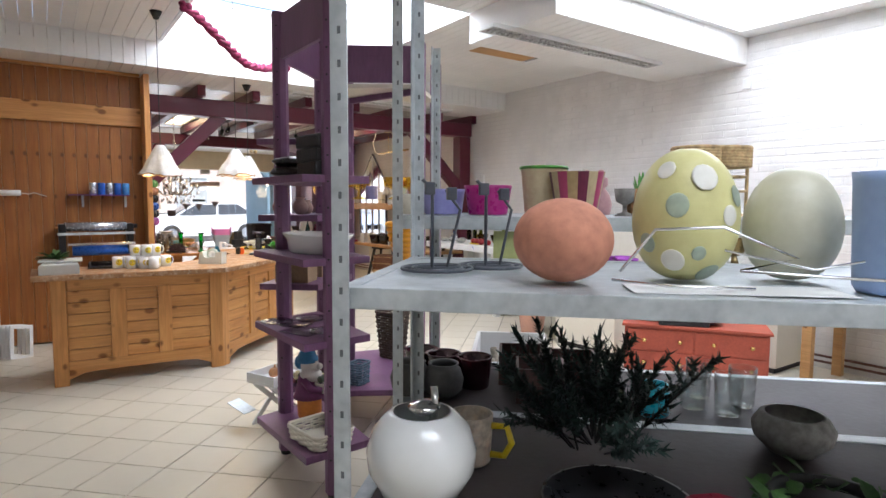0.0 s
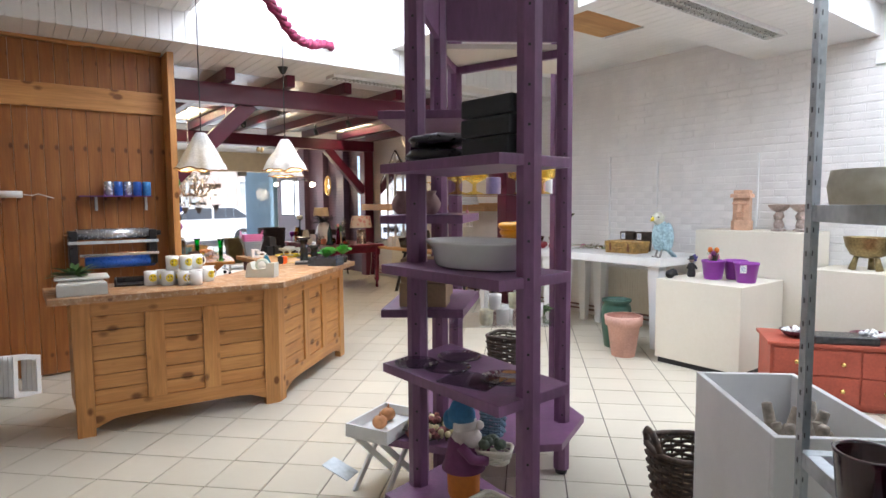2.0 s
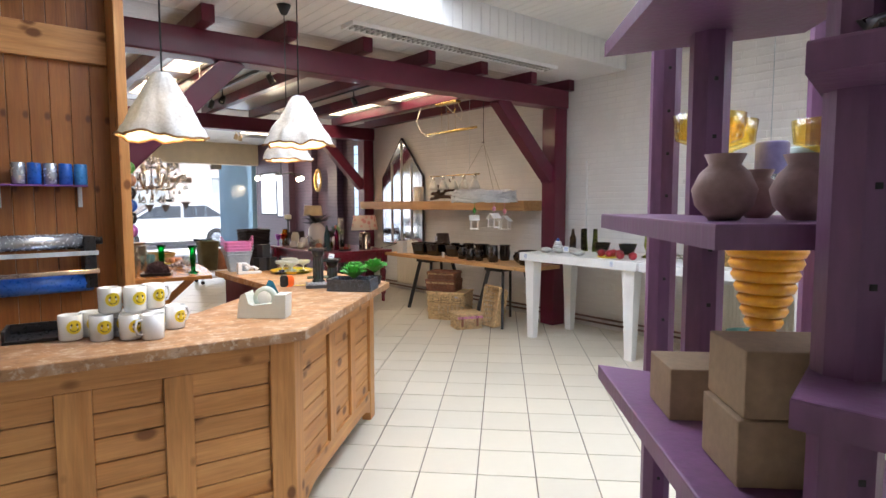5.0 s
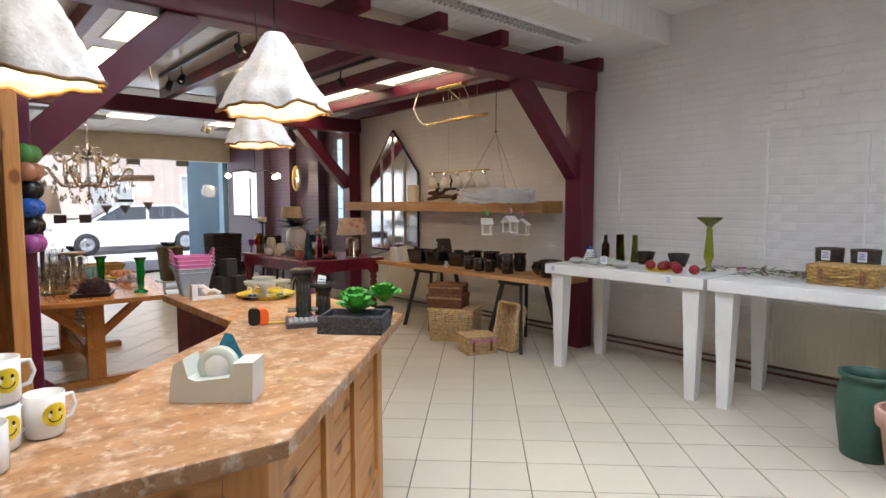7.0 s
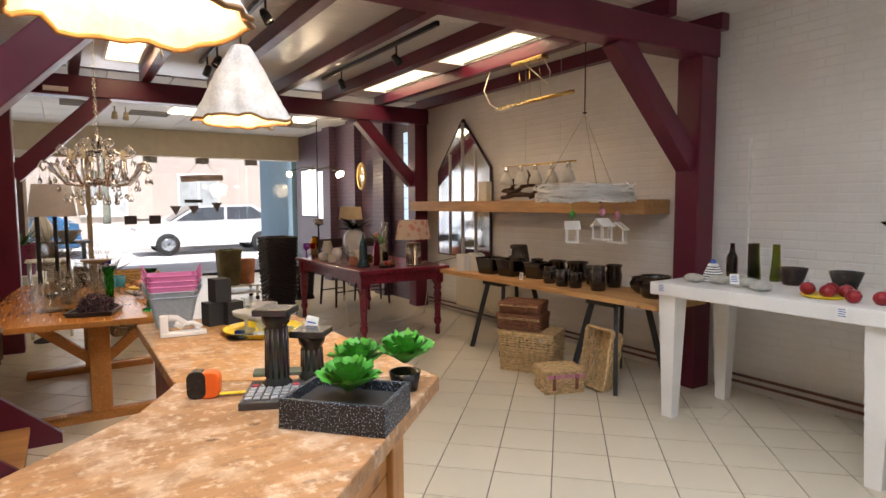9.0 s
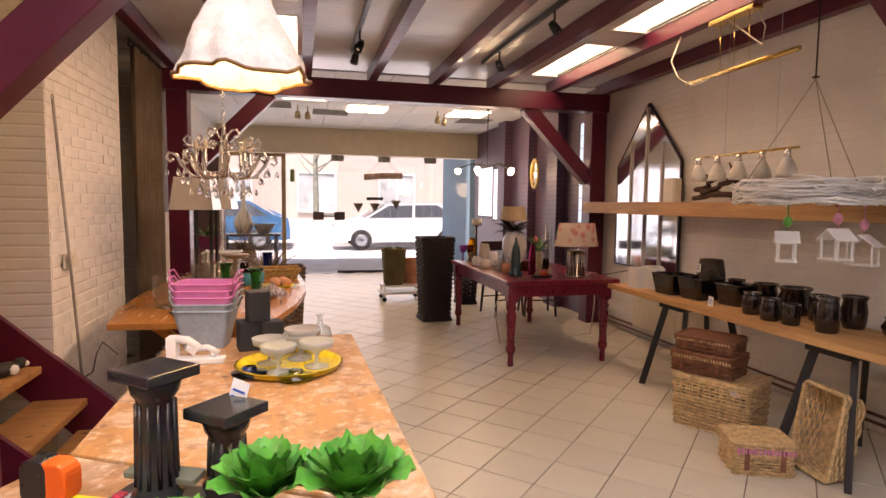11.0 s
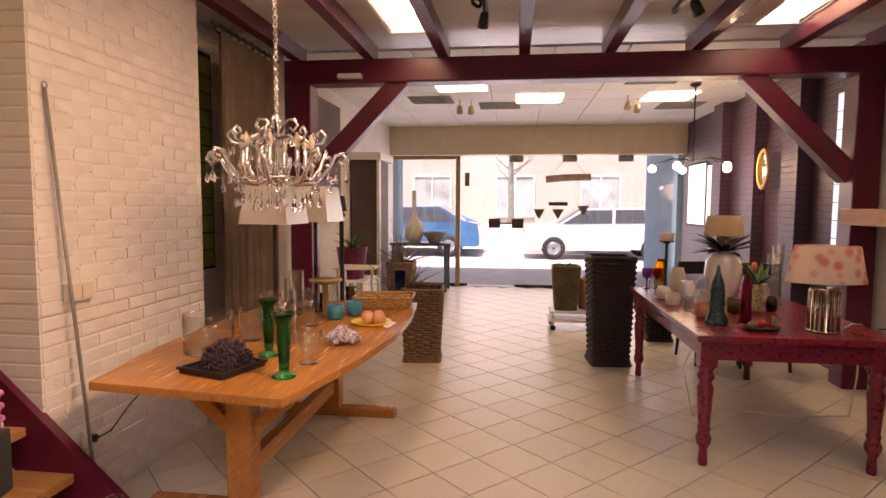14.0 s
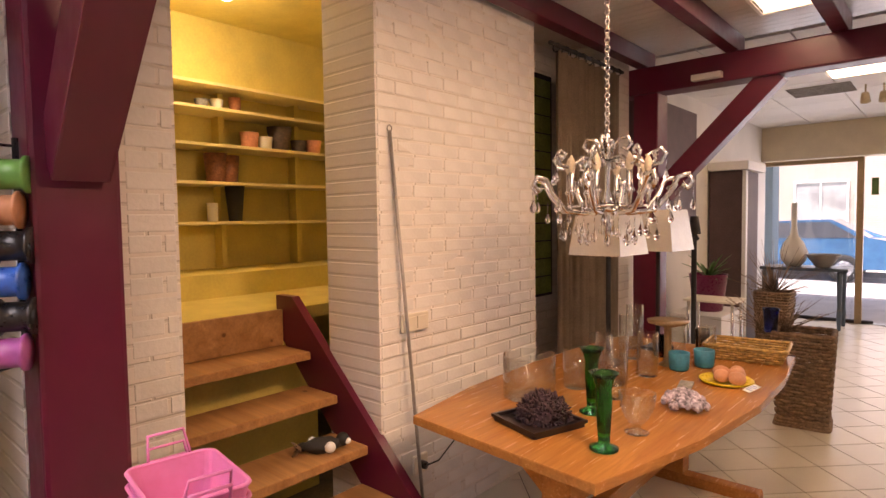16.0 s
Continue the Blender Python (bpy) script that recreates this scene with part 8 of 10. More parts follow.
root = new("arch_mirror")
tagged(root, "large pointed arch mirror with thin pale bars across it", "mirror")
TOX = Matrix(((0, 0, -1, 0), (1, 0, 0, 0), (0, 1, 0, 0), (0, 0, 0, 1)))
pane = Geo().prism(arch(9.93, 11.01, 0.74, 1.80, 2.40), -XR + 0.035, -XR + 0.045, mat=TOX)
part(root, "mirror_glass", pane, MIRROR)
X0 = XR - 0.06
EDGE = surface("dark_stained_frame", (0.03, 0.012, 0.012), 0.45, vary=0.3)
for a, b in (((9.93, 0.735), (11.01, 0.735)), ((9.925, 0.74), (9.925, 1.80)), ((11.015, 0.74), (11.015, 1.80)), ((9.93, 1.80), (10.47, 2.40)), ((11.01, 1.80), (10.47, 2.40))):
    part(root, "frame_edge", Geo().beam((XR - 0.035, a[0], a[1]), (XR - 0.035, b[0], b[1]), 0.03, 0.014, 0.002), EDGE)
for y, z in ((10.20, 2.0), (10.47, 2.36), (10.74, 2.0)):
    part(root, "lattice_bar", Geo().box(X0 - 0.005, y - 0.008, 0.75, X0 + 0.012, y + 0.008, z, 0.002), surface("grey_white_bar", (0.62, 0.58, 0.54), 0.5))

# baskets under the trestle table
root = new("willow_hamper")
tagged(root, "pale willow hamper with an open slatted front", "hamper")
part(root, "body", woven(0.44, 0.32, 0.46, 0.34, 0.20, 9, 0.008, 26, 0.02), WICKER)
for k in range(13):
    x = -0.21 + k * 0.035
    part(root, "slat", Geo().tube([(x, -0.165, 0.19), (x, -0.168, 0.30)], 0.006, 5), WICKER)
part(root, "back_and_sides", woven(0.46, 0.34, 0.46, 0.34, 0.09, 4, 0.008, 26, 0.02, 0.215), WICKER)
part(root, "lid", Geo().box(-0.24, -0.18, 0.315, 0.24, 0.18, 0.335, 0.006), WICKER)
# Black sheet behind the slats stands in for the shade inside the hamper.
part(root, "opening_shade_sheet", Geo().box(-0.205, -0.15, 0.205, 0.205, -0.145, 0.30), BLACKMATT)
root.matrix_basis = place(4.645, 8.25, 0, -61)
wicker_case(4.60, 8.31, 0.337, -61, 0.36, 0.26, 0.13, WICKER_RED, "red brown wicker picnic case")
wicker_case(4.62, 8.33, 0.469, -58, 0.34, 0.24, 0.09, WICKER_RED, "red brown wicker picnic case")
wicker_case(4.435, 7.72, 0.0, -22, 0.29, 0.23, 0.17, WICKER, "pale willow lidded basket with pink bands")
g = woven(0.22, 0.39, 0.27, 0.44, 0.14, 9, 0.008, 26, 0.02)
solid("tray_basket", g, WICKER, "pale rectangular willow basket standing on its end", "basket", pose(4.80, 7.56, 0.214, 80, 0, -97))
tag_card(4.565, 8.04, 0.26, -61, 88)

# ---- oak table ----
OT = 0.716
g = Geo().prism(rounded(0.25, 0.25, 0.01), 0.0, 0.014, bevel=0.004)
g.box(-0.13, -0.13, 0.014, 0.13, -0.115, 0.026), g.box(-0.13, 0.115, 0.014, 0.13, 0.13, 0.026), g.box(-0.13, -0.115, 0.014, -0.115, 0.115, 0.026), g.box(0.115, -0.115, 0.014, 0.13, 0.115, 0.026)
solid("square_plate", g, surface("dark_brown_plate", (0.02, 0.012, 0.012), 0.4), "square dark brown plate", "plate", place(1.54, 8.83, OT, -18))
random.seed(31)
g = Geo()
for k in range(520):
    a, e = random.uniform(0, 6.28), math.acos(random.uniform(0.0, 1.0))
    d = Vector((math.sin(e) * math.cos(a), math.sin(e) * math.sin(a), math.cos(e)))
    p = Vector((d.x * 0.095, d.y * 0.095, d.z * 0.095))
    q = p + d * random.uniform(0.004, 0.02) + Vector((random.uniform(-0.008, 0.008), random.uniform(-0.008, 0.008), random.uniform(-0.008, 0.008)))
    g.tube([p, q], [0.006, 0.003], 4)
g.ball(0, 0, 0.0, 0.092, 0.092, 0.094)
bmesh.ops.bisect_plane(g.bm, geom=g.bm.verts[:] + g.bm.edges[:] + g.bm.faces[:], plane_co=(0, 0, 0.001), plane_no=(0, 0, -1), clear_outer=True)
solid("moss_dome", g, surface("dried_purple_moss", (0.075, 0.042, 0.05), 0.95, vary=0.5, scale=50, bump=0.6), "dome of dried dark purple moss", "moss", place(1.55, 8.85, OT + 0.014))


def tulip_vase(x, y, s):
    prof = [(0.0, 0), (0.048 * s, 0), (0.05 * s, 0.008), (0.02 * s, 0.022), (0.022 * s, 0.06), (0.028 * s, 0.16), (0.026 * s, 0.21), (0.036 * s, 0.245), (0.05 * s, 0.265)]
    inner = [(r - 0.004, z) for r, z in prof[:3:-1]] + [(0.0, 0.06)]
    solid("green_glass_vase", Geo().lathe(prof + inner, 22, closed=False), GREEN_GLASS, "bright green glass vase with a flared rim", "vase", place(x, y, OT), "green glass vases")


tulip_vase(1.845, 8.755, 1.0)
tulip_vase(1.64, 9.07, 1.0)
for x, y, r, h in ((1.33, 9.09, 0.115, 0.19), (1.42, 9.35, 0.06, 0.18), (1.52, 9.51, 0.075, 0.24), (1.40, 9.64, 0.06, 0.20), (1.60, 9.74, 0.05, 0.22), (1.62, 9.31, 0.055, 0.19), (1.38, 10.04, 0.06, 0.24), (1.52, 10.34, 0.06, 0.20), (1.30, 10.29, 0.05, 0.26), (1.72, 10.27, 0.045, 0.18)):
    vessel("glass_cylinder", [(r * 0.9, 0), (r, 0.006), (r, h)], CLEAR, place(x, y, OT), "clear glass cylinder vase", "vase", "glass vases", 28, 0.003)
g = Geo().lathe([(0, 0), (0.042, 0), (0.044, 0.004), (0.012, 0.014), (0.014, 0.03), (0.045, 0.06), (0.062, 0.10), (0.066, 0.15), (0.063, 0.15), (0.058, 0.10), (0.04, 0.065), (0, 0.04)], 26, closed=False)
solid("glass_goblet", g, CLEAR, "clear glass footed bowl", "goblet", place(1.87, 8.97, OT))
random.seed(4)
g = Geo()
for k in range(90):
    a, r = random.uniform(0, 6.28), random.uniform(0, 0.10)
    g.ball(r * math.cos(a), r * math.sin(a), 0.02 + 0.045 * (1 - r / 0.11), 0.017, seg=7, rings=5, bump=0.5, seed=k)
solid("shell_posy", g, surface("mauve_shells", (0.42, 0.36, 0.42), 0.7, vary=0.5, scale=60), "mound of mauve and white shells", "shells", place(1.90, 9.37, OT))
solid("yellow_plate", Geo().lathe([(0, 0), (0.10, 0), (0.12, 0.012), (0.118, 0.016), (0.095, 0.005), (0, 0.005)], 30), YELLOW, "round yellow plate with eggs", "plate", place(1.93, 9.86, OT))
for k, (x, y) in enumerate(((1.90, 9.89), (1.97, 9.88), (1.92, 9.82), (1.96, 9.93), (1.99, 9.81))):
    solid("wooden_egg", Geo().ball(0, 0, 0.03, 0.042, 0.034, 0.032, 14, 9), surface("peach_egg", (0.62, 0.30, 0.17), 0.5, vary=0.1), "peach coloured decorative egg", "egg", place(x, y, OT + 0.006, 40 * k), "peach eggs")
tag_card(2.04, 9.75, OT + 0.002, -40, 20)
for x, y in ((1.68, 9.95), (1.76, 10.09)):
    vessel("turquoise_cup", [(0.04, 0), (0.048, 0.01), (0.052, 0.09)], surface("turquoise_clay", (0.03, 0.22, 0.32), 0.5, vary=0.2), place(x, y, OT), "matt turquoise clay cup", "cup", "turquoise cups")
solid("slate_strip", Geo().box(-0.03, -0.12, 0, 0.03, 0.12, 0.012, 0.003), GREY, "narrow grey slate strip", "slate", place(1.82, 9.61, OT, 12))
g = Geo().lathe([(0, 0), (0.05, 0.0), (0.02, 0.02), (0.018, 0.20), (0.10, 0.225), (0.105, 0.24), (0, 0.235)], 22)
solid("cake_stand", g, surface("bronze_glaze", (0.30, 0.20, 0.10), 0.35, vary=0.2), "bronze coloured pedestal plate", "cake stand", place(1.60, 10.01, OT))
solid("willow_tray", woven(0.34, 0.24, 0.40, 0.28, 0.075, 5, 0.007, 28, 0.02), GOLDCANE, "shallow golden willow tray", "tray", place(1.88, 10.44, OT, 6))
for x, y in ((1.62, 10.51), (1.50, 10.17)):
    vessel("rose_glass", [(0.03, 0), (0.036, 0.005), (0.042, 0.12)], glass("rose_glass", (0.75, 0.42, 0.36), 0.04), place(x, y, OT), "rose tinted drinking glass on the table", "glass", "rose glasses", 20, 0.003)
vessel("cobalt_vase", [(0.04, 0), (0.042, 0.006), (0.052, 0.15), (0.058, 0.17)], BLUE_GLASS, place(1.75, 11.62, 0.66), "cobalt blue glass vase", "vase")


def tall_lamp(x, y, h0, w0, w1, hs, lab):
    root = new("table_lamp")
    tagged(root, lab, "table lamp", "square shade table lamps")
    part(root, "base", Geo().box(-0.07, -0.07, 0, 0.07, 0.07, 0.02, 0.004), BLACKMATT)
    part(root, "stem", Geo().tube([(0, 0, 0.02), (0, 0, h0 + hs)], 0.013, 10), BLACKMATT)
    g = Geo().lathe([(w0 * 0.707, h0), (w1 * 0.707, h0 + hs), (w1 * 0.70, h0 + hs), (w0 * 0.70, h0)], 4, place(0, 0, 0, 45), closed=False, smooth=False)
    part(root, "shade", g, surface("glossy_silver_white", (0.66, 0.63, 0.58), 0.16, metal=0.35, vary=0.06))
    root.matrix_basis = place(x, y, OT, -4)


tall_lamp(1.35, 9.83, 0.59, 0.30, 0.24, 0.235, "tall black table lamp with a glossy square silver shade")
tall_lamp(1.42, 10.34, 0.59, 0.30, 0.24, 0.235, "tall black table lamp with a glossy square silver shade")

# ---- chandelier ----
def chandelier(x, y, z, top):
    root = new("chandelier")
    tagged(root, "chrome and crystal chandelier with scrolled arms", "chandelier")
    part(root, "stem", Geo().lathe([(0.012, -0.20), (0.018, -0.18), (0.009, -0.10), (0.02, -0.05), (0.01, 0.0), (0.01, 0.14), (0.02, 0.16), (0.008, 0.24)], 14), CHROME)
    part(root, "hub", Geo().lathe([(0, -0.10), (0.03, -0.095), (0.045, -0.075), (0.03, -0.06), (0, -0.055)], 20), CHROME)
    part(root, "hoop", Geo().torus(0, 0, -0.07, 0.16, 0.006, 36, 6), CHROME)
    n = 8
    for k in range(n):
        a = 2 * math.pi * k / n + 0.2
        r = Matrix.Rotation(a, 4, "Z")
        arm = Geo().tube([r @ Vector(p) for p in ((0.02, 0, -0.06), (0.10, 0, -0.10), (0.19, 0, -0.09), (0.25, 0, -0.02), (0.28, 0, 0.04), (0.32, 0, 0.05), (0.335, 0, 0.02), (0.315, 0, -0.005), (0.295, 0, 0.012))], 0.011, 7)
        arm.tube([r @ Vector(p) for p in ((0.02, 0, 0.12), (0.11, 0, 0.13), (0.17, 0, 0.09), (0.215, 0, 0.10), (0.235, 0, 0.135), (0.215, 0, 0.16), (0.19, 0, 0.145), (0.20, 0, 0.13))], 0.008, 7)
        part(root, "arm", arm, CHROME)
        up = Geo().tube([r @ Vector(p) for p in ((0.015, 0, 0.15), (0.05, 0, 0.21), (0.085, 0, 0.215), (0.10, 0, 0.185), (0.08, 0, 0.16), (0.06, 0, 0.175))], 0.008, 7)
        if k % 2 == 0:
            part(root, "crown_scroll", up, CHROME)
        c = r @ Vector((0.165, 0, 0))
        part(root, "candle_cup", Geo().lathe([(0.006, -0.07), (0.012, -0.02), (0.022, -0.01), (0.013, 0.0), (0.012, 0.07), (0, 0.07)], 12, place(c.x, c.y, 0)), CHROME)
        part(root, "bulb", Geo().lathe([(0.010, 0.07), (0.017, 0.09), (0.014, 0.115), (0.003, 0.14), (0, 0.142)], 12, place(c.x, c.y, 0)), surface("pearl_bulb", (0.72, 0.62, 0.46), 0.25))
        drops = ((0.335, 0.0, -0.05), (0.25, 0.20, -0.10), (0.20, 0.0, -0.17), (0.11, 0.25, -0.19), (0.085, 0.0, 0.13), (0.29, 0.35, -0.05), (0.235, 0.0, 0.07), (0.16, 0.4, -0.15))
        for rr, da, zz in drops:
            p = Matrix.Rotation(a + da, 4, "Z") @ Vector((rr, 0, zz))
            g = Geo().lathe([(0, -0.045), (0.011, -0.036), (0.013, -0.025), (0.004, 0.0), (0, 0.003)], 8, place(p.x, p.y, zz + 0.0), smooth=False)
            g.tube([(p.x, p.y, zz), (p.x, p.y, zz + 0.05)], 0.0012, 4)
            part(root, "crystal_drop", g, CRYSTAL)
    chain = Geo()
    zz = 0.24
    k = 0
    while zz < top - z - 0.02:
        chain.torus(0, 0, 0, 0.011, 0.0028, 10, 5, pose(0, 0, zz, 90, 0, 90 * (k % 2)))
        zz += 0.019
        k += 1
    tagged(part(root, "chain", chain, CHROME), kind="stuff")
    root.matrix_basis = place(x, y, z)


chandelier(1.62, 9.25, 1.62, 2.752)

# ---- west wall things ----
g = Geo()
n = 60
rows = []
for zz in (0.06, 0.9, 1.8, 2.52):
    rows.append([g.bm.verts.new((0.875 + 0.032 * math.sin(k * 1.25 + 0.3 * zz) + 0.01 * math.sin(k * 0.4), 10.10 + 0.90 * k / n, zz)) for k in range(n + 1)])
for p, q in zip(rows, rows[1:]):
    for k in range(n):
        f = g.bm.faces.new((p[k], p[k + 1], q[k + 1], q[k]))
        f.smooth = True
bmesh.ops.solidify(g.bm, geom=g.bm.faces[:], thickness=0.004)
root = thing("curtain", [("cloth", g, LINEN), ("rod", Geo().tube([(0.875, 10.04, 2.56), (0.875, 11.06, 2.56)], 0.013, 10), BLACKMATT)], "brown grey linen curtain hanging on a black rod", "curtain")
for k in range(9):
    part(root, "ring", Geo().torus(0, 0, 0, 0.026, 0.005, 16, 6, pose(0.875, 10.12 + k * 0.107, 2.545, 90, 0, 0)), BLACKMATT)
root = new("window_leaded")
tagged(root, "narrow green leaded window beside the curtain", "window", kind="structure")
GLOWGREEN = surface("green_leaded_glass", (0.34, 0.46, 0.12), 0.2, vary=0.2, scale=12)
for k in range(12):
    part(root, "pane", Geo().box(0.462, 10.50, 0.95 + k * 0.13, 0.472, 10.72, 1.072 + k * 0.13), GLOWGREEN)
part(root, "lead", Geo().box(0.4605, 10.48, 0.93, 0.468, 10.74, 2.54), BLACKMATT)
g = Geo().tube([(0.905, 8.86, 0.02), (0.868, 8.80, 1.0), (0.835, 8.74, 1.90)], 0.008, 8).torus(0, 0, 0, 0.014, 0.003, 12, 5, pose(0.835, 8.74, 1.91, 90, 0, 90))
solid("window_pole", g, surface("grey_metal_pole", (0.35, 0.33, 0.31), 0.4, metal=0.5), "thin grey pole leaning on the brick wall", "pole")
g = Geo().box(XL + 0.012, 8.79, 0.985, XL + 0.03, 8.96, 1.07, 0.006).box(XL + 0.03, 8.81, 1.0, XL + 0.036, 8.87, 1.055, 0.002).box(XL + 0.03, 8.88, 1.0, XL + 0.036, 8.94, 1.055, 0.002)
solid("light_switch", g, CREAM, "cream double light switch", "light switch")
g = Geo().box(XL + 0.012, 8.85, 0.30, XL + 0.03, 8.94, 0.39, 0.006)
g.m = 1
g.lathe([(0, 0), (0.02, 0), (0.018, 0.03), (0, 0.035)], 12, pose(XL + 0.03, 8.895, 0.345, 0, 90, 0)).tube([(XL + 0.06, 8.895, 0.345), (XL + 0.09, 8.95, 0.36), (XL + 0.05, 9.15, 0.42), (XL + 0.04, 9.3, 0.46), (XL + 0.04, 9.6, 0.30)], 0.004, 6)
solid("wall_plug", g, [CREAM, BLACK], "wall socket with a black plug and cable", "socket")

def toy(x, y, z):
    b = Geo().ball(0, 0, 0.035, 0.085, 0.035, 0.034, 14, 9, 0.3, 1).ball(0.09, 0.01, 0.045, 0.03, 0.028, 0.03).ball(-0.08, 0.03, 0.025, 0.03, 0.02, 0.02)
    w = Geo().ball(0.03, -0.03, 0.03, 0.025, 0.015, 0.025), Geo().ball(0.11, -0.005, 0.04, 0.015), Geo().ball(-0.04, 0.03, 0.045, 0.02, 0.015, 0.02)
    s = Geo()
    for k in range(30):
        a = random.uniform(0, 6.28)
        s.tube([(-0.09, 0, 0.03), (-0.09 - 0.04 * abs(math.cos(a)), 0.035 * math.sin(a), 0.03 + 0.03 * math.cos(a))], 0.002, 4)
    thing("soft_toy", [("body", b, BLACKMATT), ("flank_patch", w[0], PAPER), ("face_patch", w[1], PAPER), ("back_patch", w[2], PAPER), ("tuft", s, ROPE)], "small black and white soft toy on the stair", "soft toy", place(x, y, z, 60))


toy(0.68, 8.45, 0.496)
for y, z, r0, r1, h, m in ((8.83, 1.766, 0.055, 0.075, 0.19, WICKER_RED), (8.92, 1.766, 0.055, 0.072, 0.18, WICKER_RED), (8.96, 1.511, 0.04, 0.065, 0.24, BLACKMATT), (9.32, 2.006, 0.06, 0.09, 0.17, WICKER_DARK), (9.08, 2.006, 0.05, 0.065, 0.11, TERRA), (9.60, 2.006, 0.05, 0.07, 0.10, TERRA), (9.48, 2.006, 0.045, 0.06, 0.09, WICKER_DARK), (8.98, 2.236, 0.035, 0.04, 0.10, TERRA), (8.75, 2.236, 0.03, 0.045, 0.06, GREY), (8.85, 2.236, 0.03, 0.045, 0.07, CREAM), (8.80, 1.511, 0.03, 0.035, 0.12, CREAM), (9.20, 2.006, 0.04, 0.055, 0.09, CREAM)):
    vessel("stored_pot", [(r0, 0), (r0 + 0.003, 0.004), (r1, h)], m, place(-0.92, y, z), "flower pot stored on the wall shelf", "pot", "pots on the shelving", 18)

# ---- red table ----
RT = 0.738
root = new("table_lamp")
tagged(root, "silver ribbed table lamp with a rose print shade", "table lamp")
DARKCHROME = surface("smoky_chrome", (0.34, 0.31, 0.29), 0.16, metal=1.0, vary=0.06, bump=0.0)
part(root, "base", Geo().lathe([(0, 0), (0.082, 0), (0.082, 0.012), (0.074, 0.015), (0.074, 0.235), (0.064, 0.242), (0, 0.242)], 32), DARKCHROME)
rib = Geo()
for k in range(18):
    a = 2 * math.pi * k / 18
    rib.tube([(0.073 * math.cos(a), 0.073 * math.sin(a), 0.015), (0.073 * math.cos(a), 0.073 * math.sin(a), 0.233)], 0.007, 6)
tagged(part(root, "ribs", rib, DARKCHROME), kind="stuff")
part(root, "neck", Geo().tube([(0, 0, 0.242), (0, 0, 0.36)], 0.008, 8), CHROME)
ROSE = shade_cloth("rose_print_cloth", (0.70, 0.55, 0.46), 0.35)
nt = ROSE.node_tree
vo, rp = nt.nodes.new("ShaderNodeTexVoronoi"), nt.nodes.new("ShaderNodeValToRGB")
vo.inputs["Scale"].default_value = 14
rp.color_ramp.elements[0].color, rp.color_ramp.elements[1].color = (0.58, 0.14, 0.15, 1), (0.72, 0.62, 0.52, 1)
rp.color_ramp.elements[0].position, rp.color_ramp.elements[1].position = 0.20, 0.46
mid = rp.color_ramp.elements.new(0.33)
mid.color = (0.66, 0.33, 0.27, 1)
nt.links.new(nt.nodes["Texture Coordinate"].outputs["Object"], vo.inputs["Vector"])
nt.links.new(vo.outputs["Distance"], rp.inputs["Fac"])
nt.links.new(rp.outputs["Color"], nt.nodes["Principled BSDF"].inputs["Base Color"])
part(root, "shade", Geo().lathe([(0.205, 0.275), (0.165, 0.475), (0.163, 0.475), (0.203, 0.275)], 36, closed=False, squash=lambda v: setattr(v.co, "y", v.co.y * 0.6)), ROSE)
root.matrix_basis = place(4.466, 9.9, RT)
vessel("teal_bottle", [(0.062, 0), (0.066, 0.012), (0.056, 0.035), (0.042, 0.075), (0.040, 0.20), (0.030, 0.255), (0.014, 0.30), (0.008, 0.345)], surface("dark_teal_glaze", (0.012, 0.04, 0.045), 0.25), place(3.953, 10.04, RT), "dark teal tapered bottle vase", "vase")
vessel("pink_bottle", [(0.036, 0), (0.034, 0.03), (0.030, 0.18), (0.022, 0.25), (0.014, 0.285)], glass("magenta_glass", (0.55, 0.02, 0.16), 0.05), place(4.135, 10.1, RT), "pink glass bottle vase", "vase")
g = Geo().lathe([(0, 0), (0.09, 0), (0.11, 0.02), (0.105, 0.022), (0.08, 0.006), (0, 0.006)], 26, squash=lambda v: setattr(v.co, "y", v.co.y * 0.5))
g.m = 1
g.ball(0.0, 0, 0.035, 0.025).ball(0.05, 0.01, 0.03, 0.02)
g.m = 2
g.ball(0.06, -0.01, 0.055, 0.016, 0.016, 0.03).ball(-0.05, 0, 0.03, 0.03, 0.02, 0.02)
solid("black_dish_with_fruit", g, [BLACK, surface("red_fruit", (0.4, 0.03, 0.01), 0.4), surface("olive_fruit", (0.20, 0.16, 0.08), 0.5)], "oval black dish with small decorations", "dish", place(4.144, 9.89, RT, 5))
for x, y, h in ((4.60, 10.80, 0.42), (4.54, 10.73, 0.36)):
    vessel("tall_glass_vase", [(0.05, 0), (0.03, 0.015), (0.028, 0.03), (0.038, h)], CLEAR, place(x, y, RT), "tall slim clear glass vase", "vase", "tall glass vases", 22, 0.003)
vessel("figured_vase", [(0.03, 0), (0.04, 0.03), (0.03, 0.07), (0.035, 0.12), (0.028, 0.16), (0.03, 0.18)], surface("olive_figured_glaze", (0.36, 0.34, 0.18), 0.3, vary=0.4, scale=30), place(4.344, 10.46, RT), "figured olive vase with a tulip", "vase")
g = Geo().tube([(0, 0, 0.15), (0.01, 0, 0.28)], 0.004, 6)
for k in range(14):
    a = random.uniform(0, 6.28)
    leaf(g, (0, 0, 0.18), (0.12 * math.cos(a), 0.12 * math.sin(a), random.uniform(0.22, 0.36)), 0.035, 0.02, 0.2)
g.m = 1
g.ball(-0.03, 0, 0.30, 0.02, 0.02, 0.028)
solid("tulip_bunch", g, [LEAF, surface("coral_petal", (0.65, 0.18, 0.14), 0.5)], "bunch of green leaves with a coral tulip", "flowers", place(4.344, 10.46, RT))
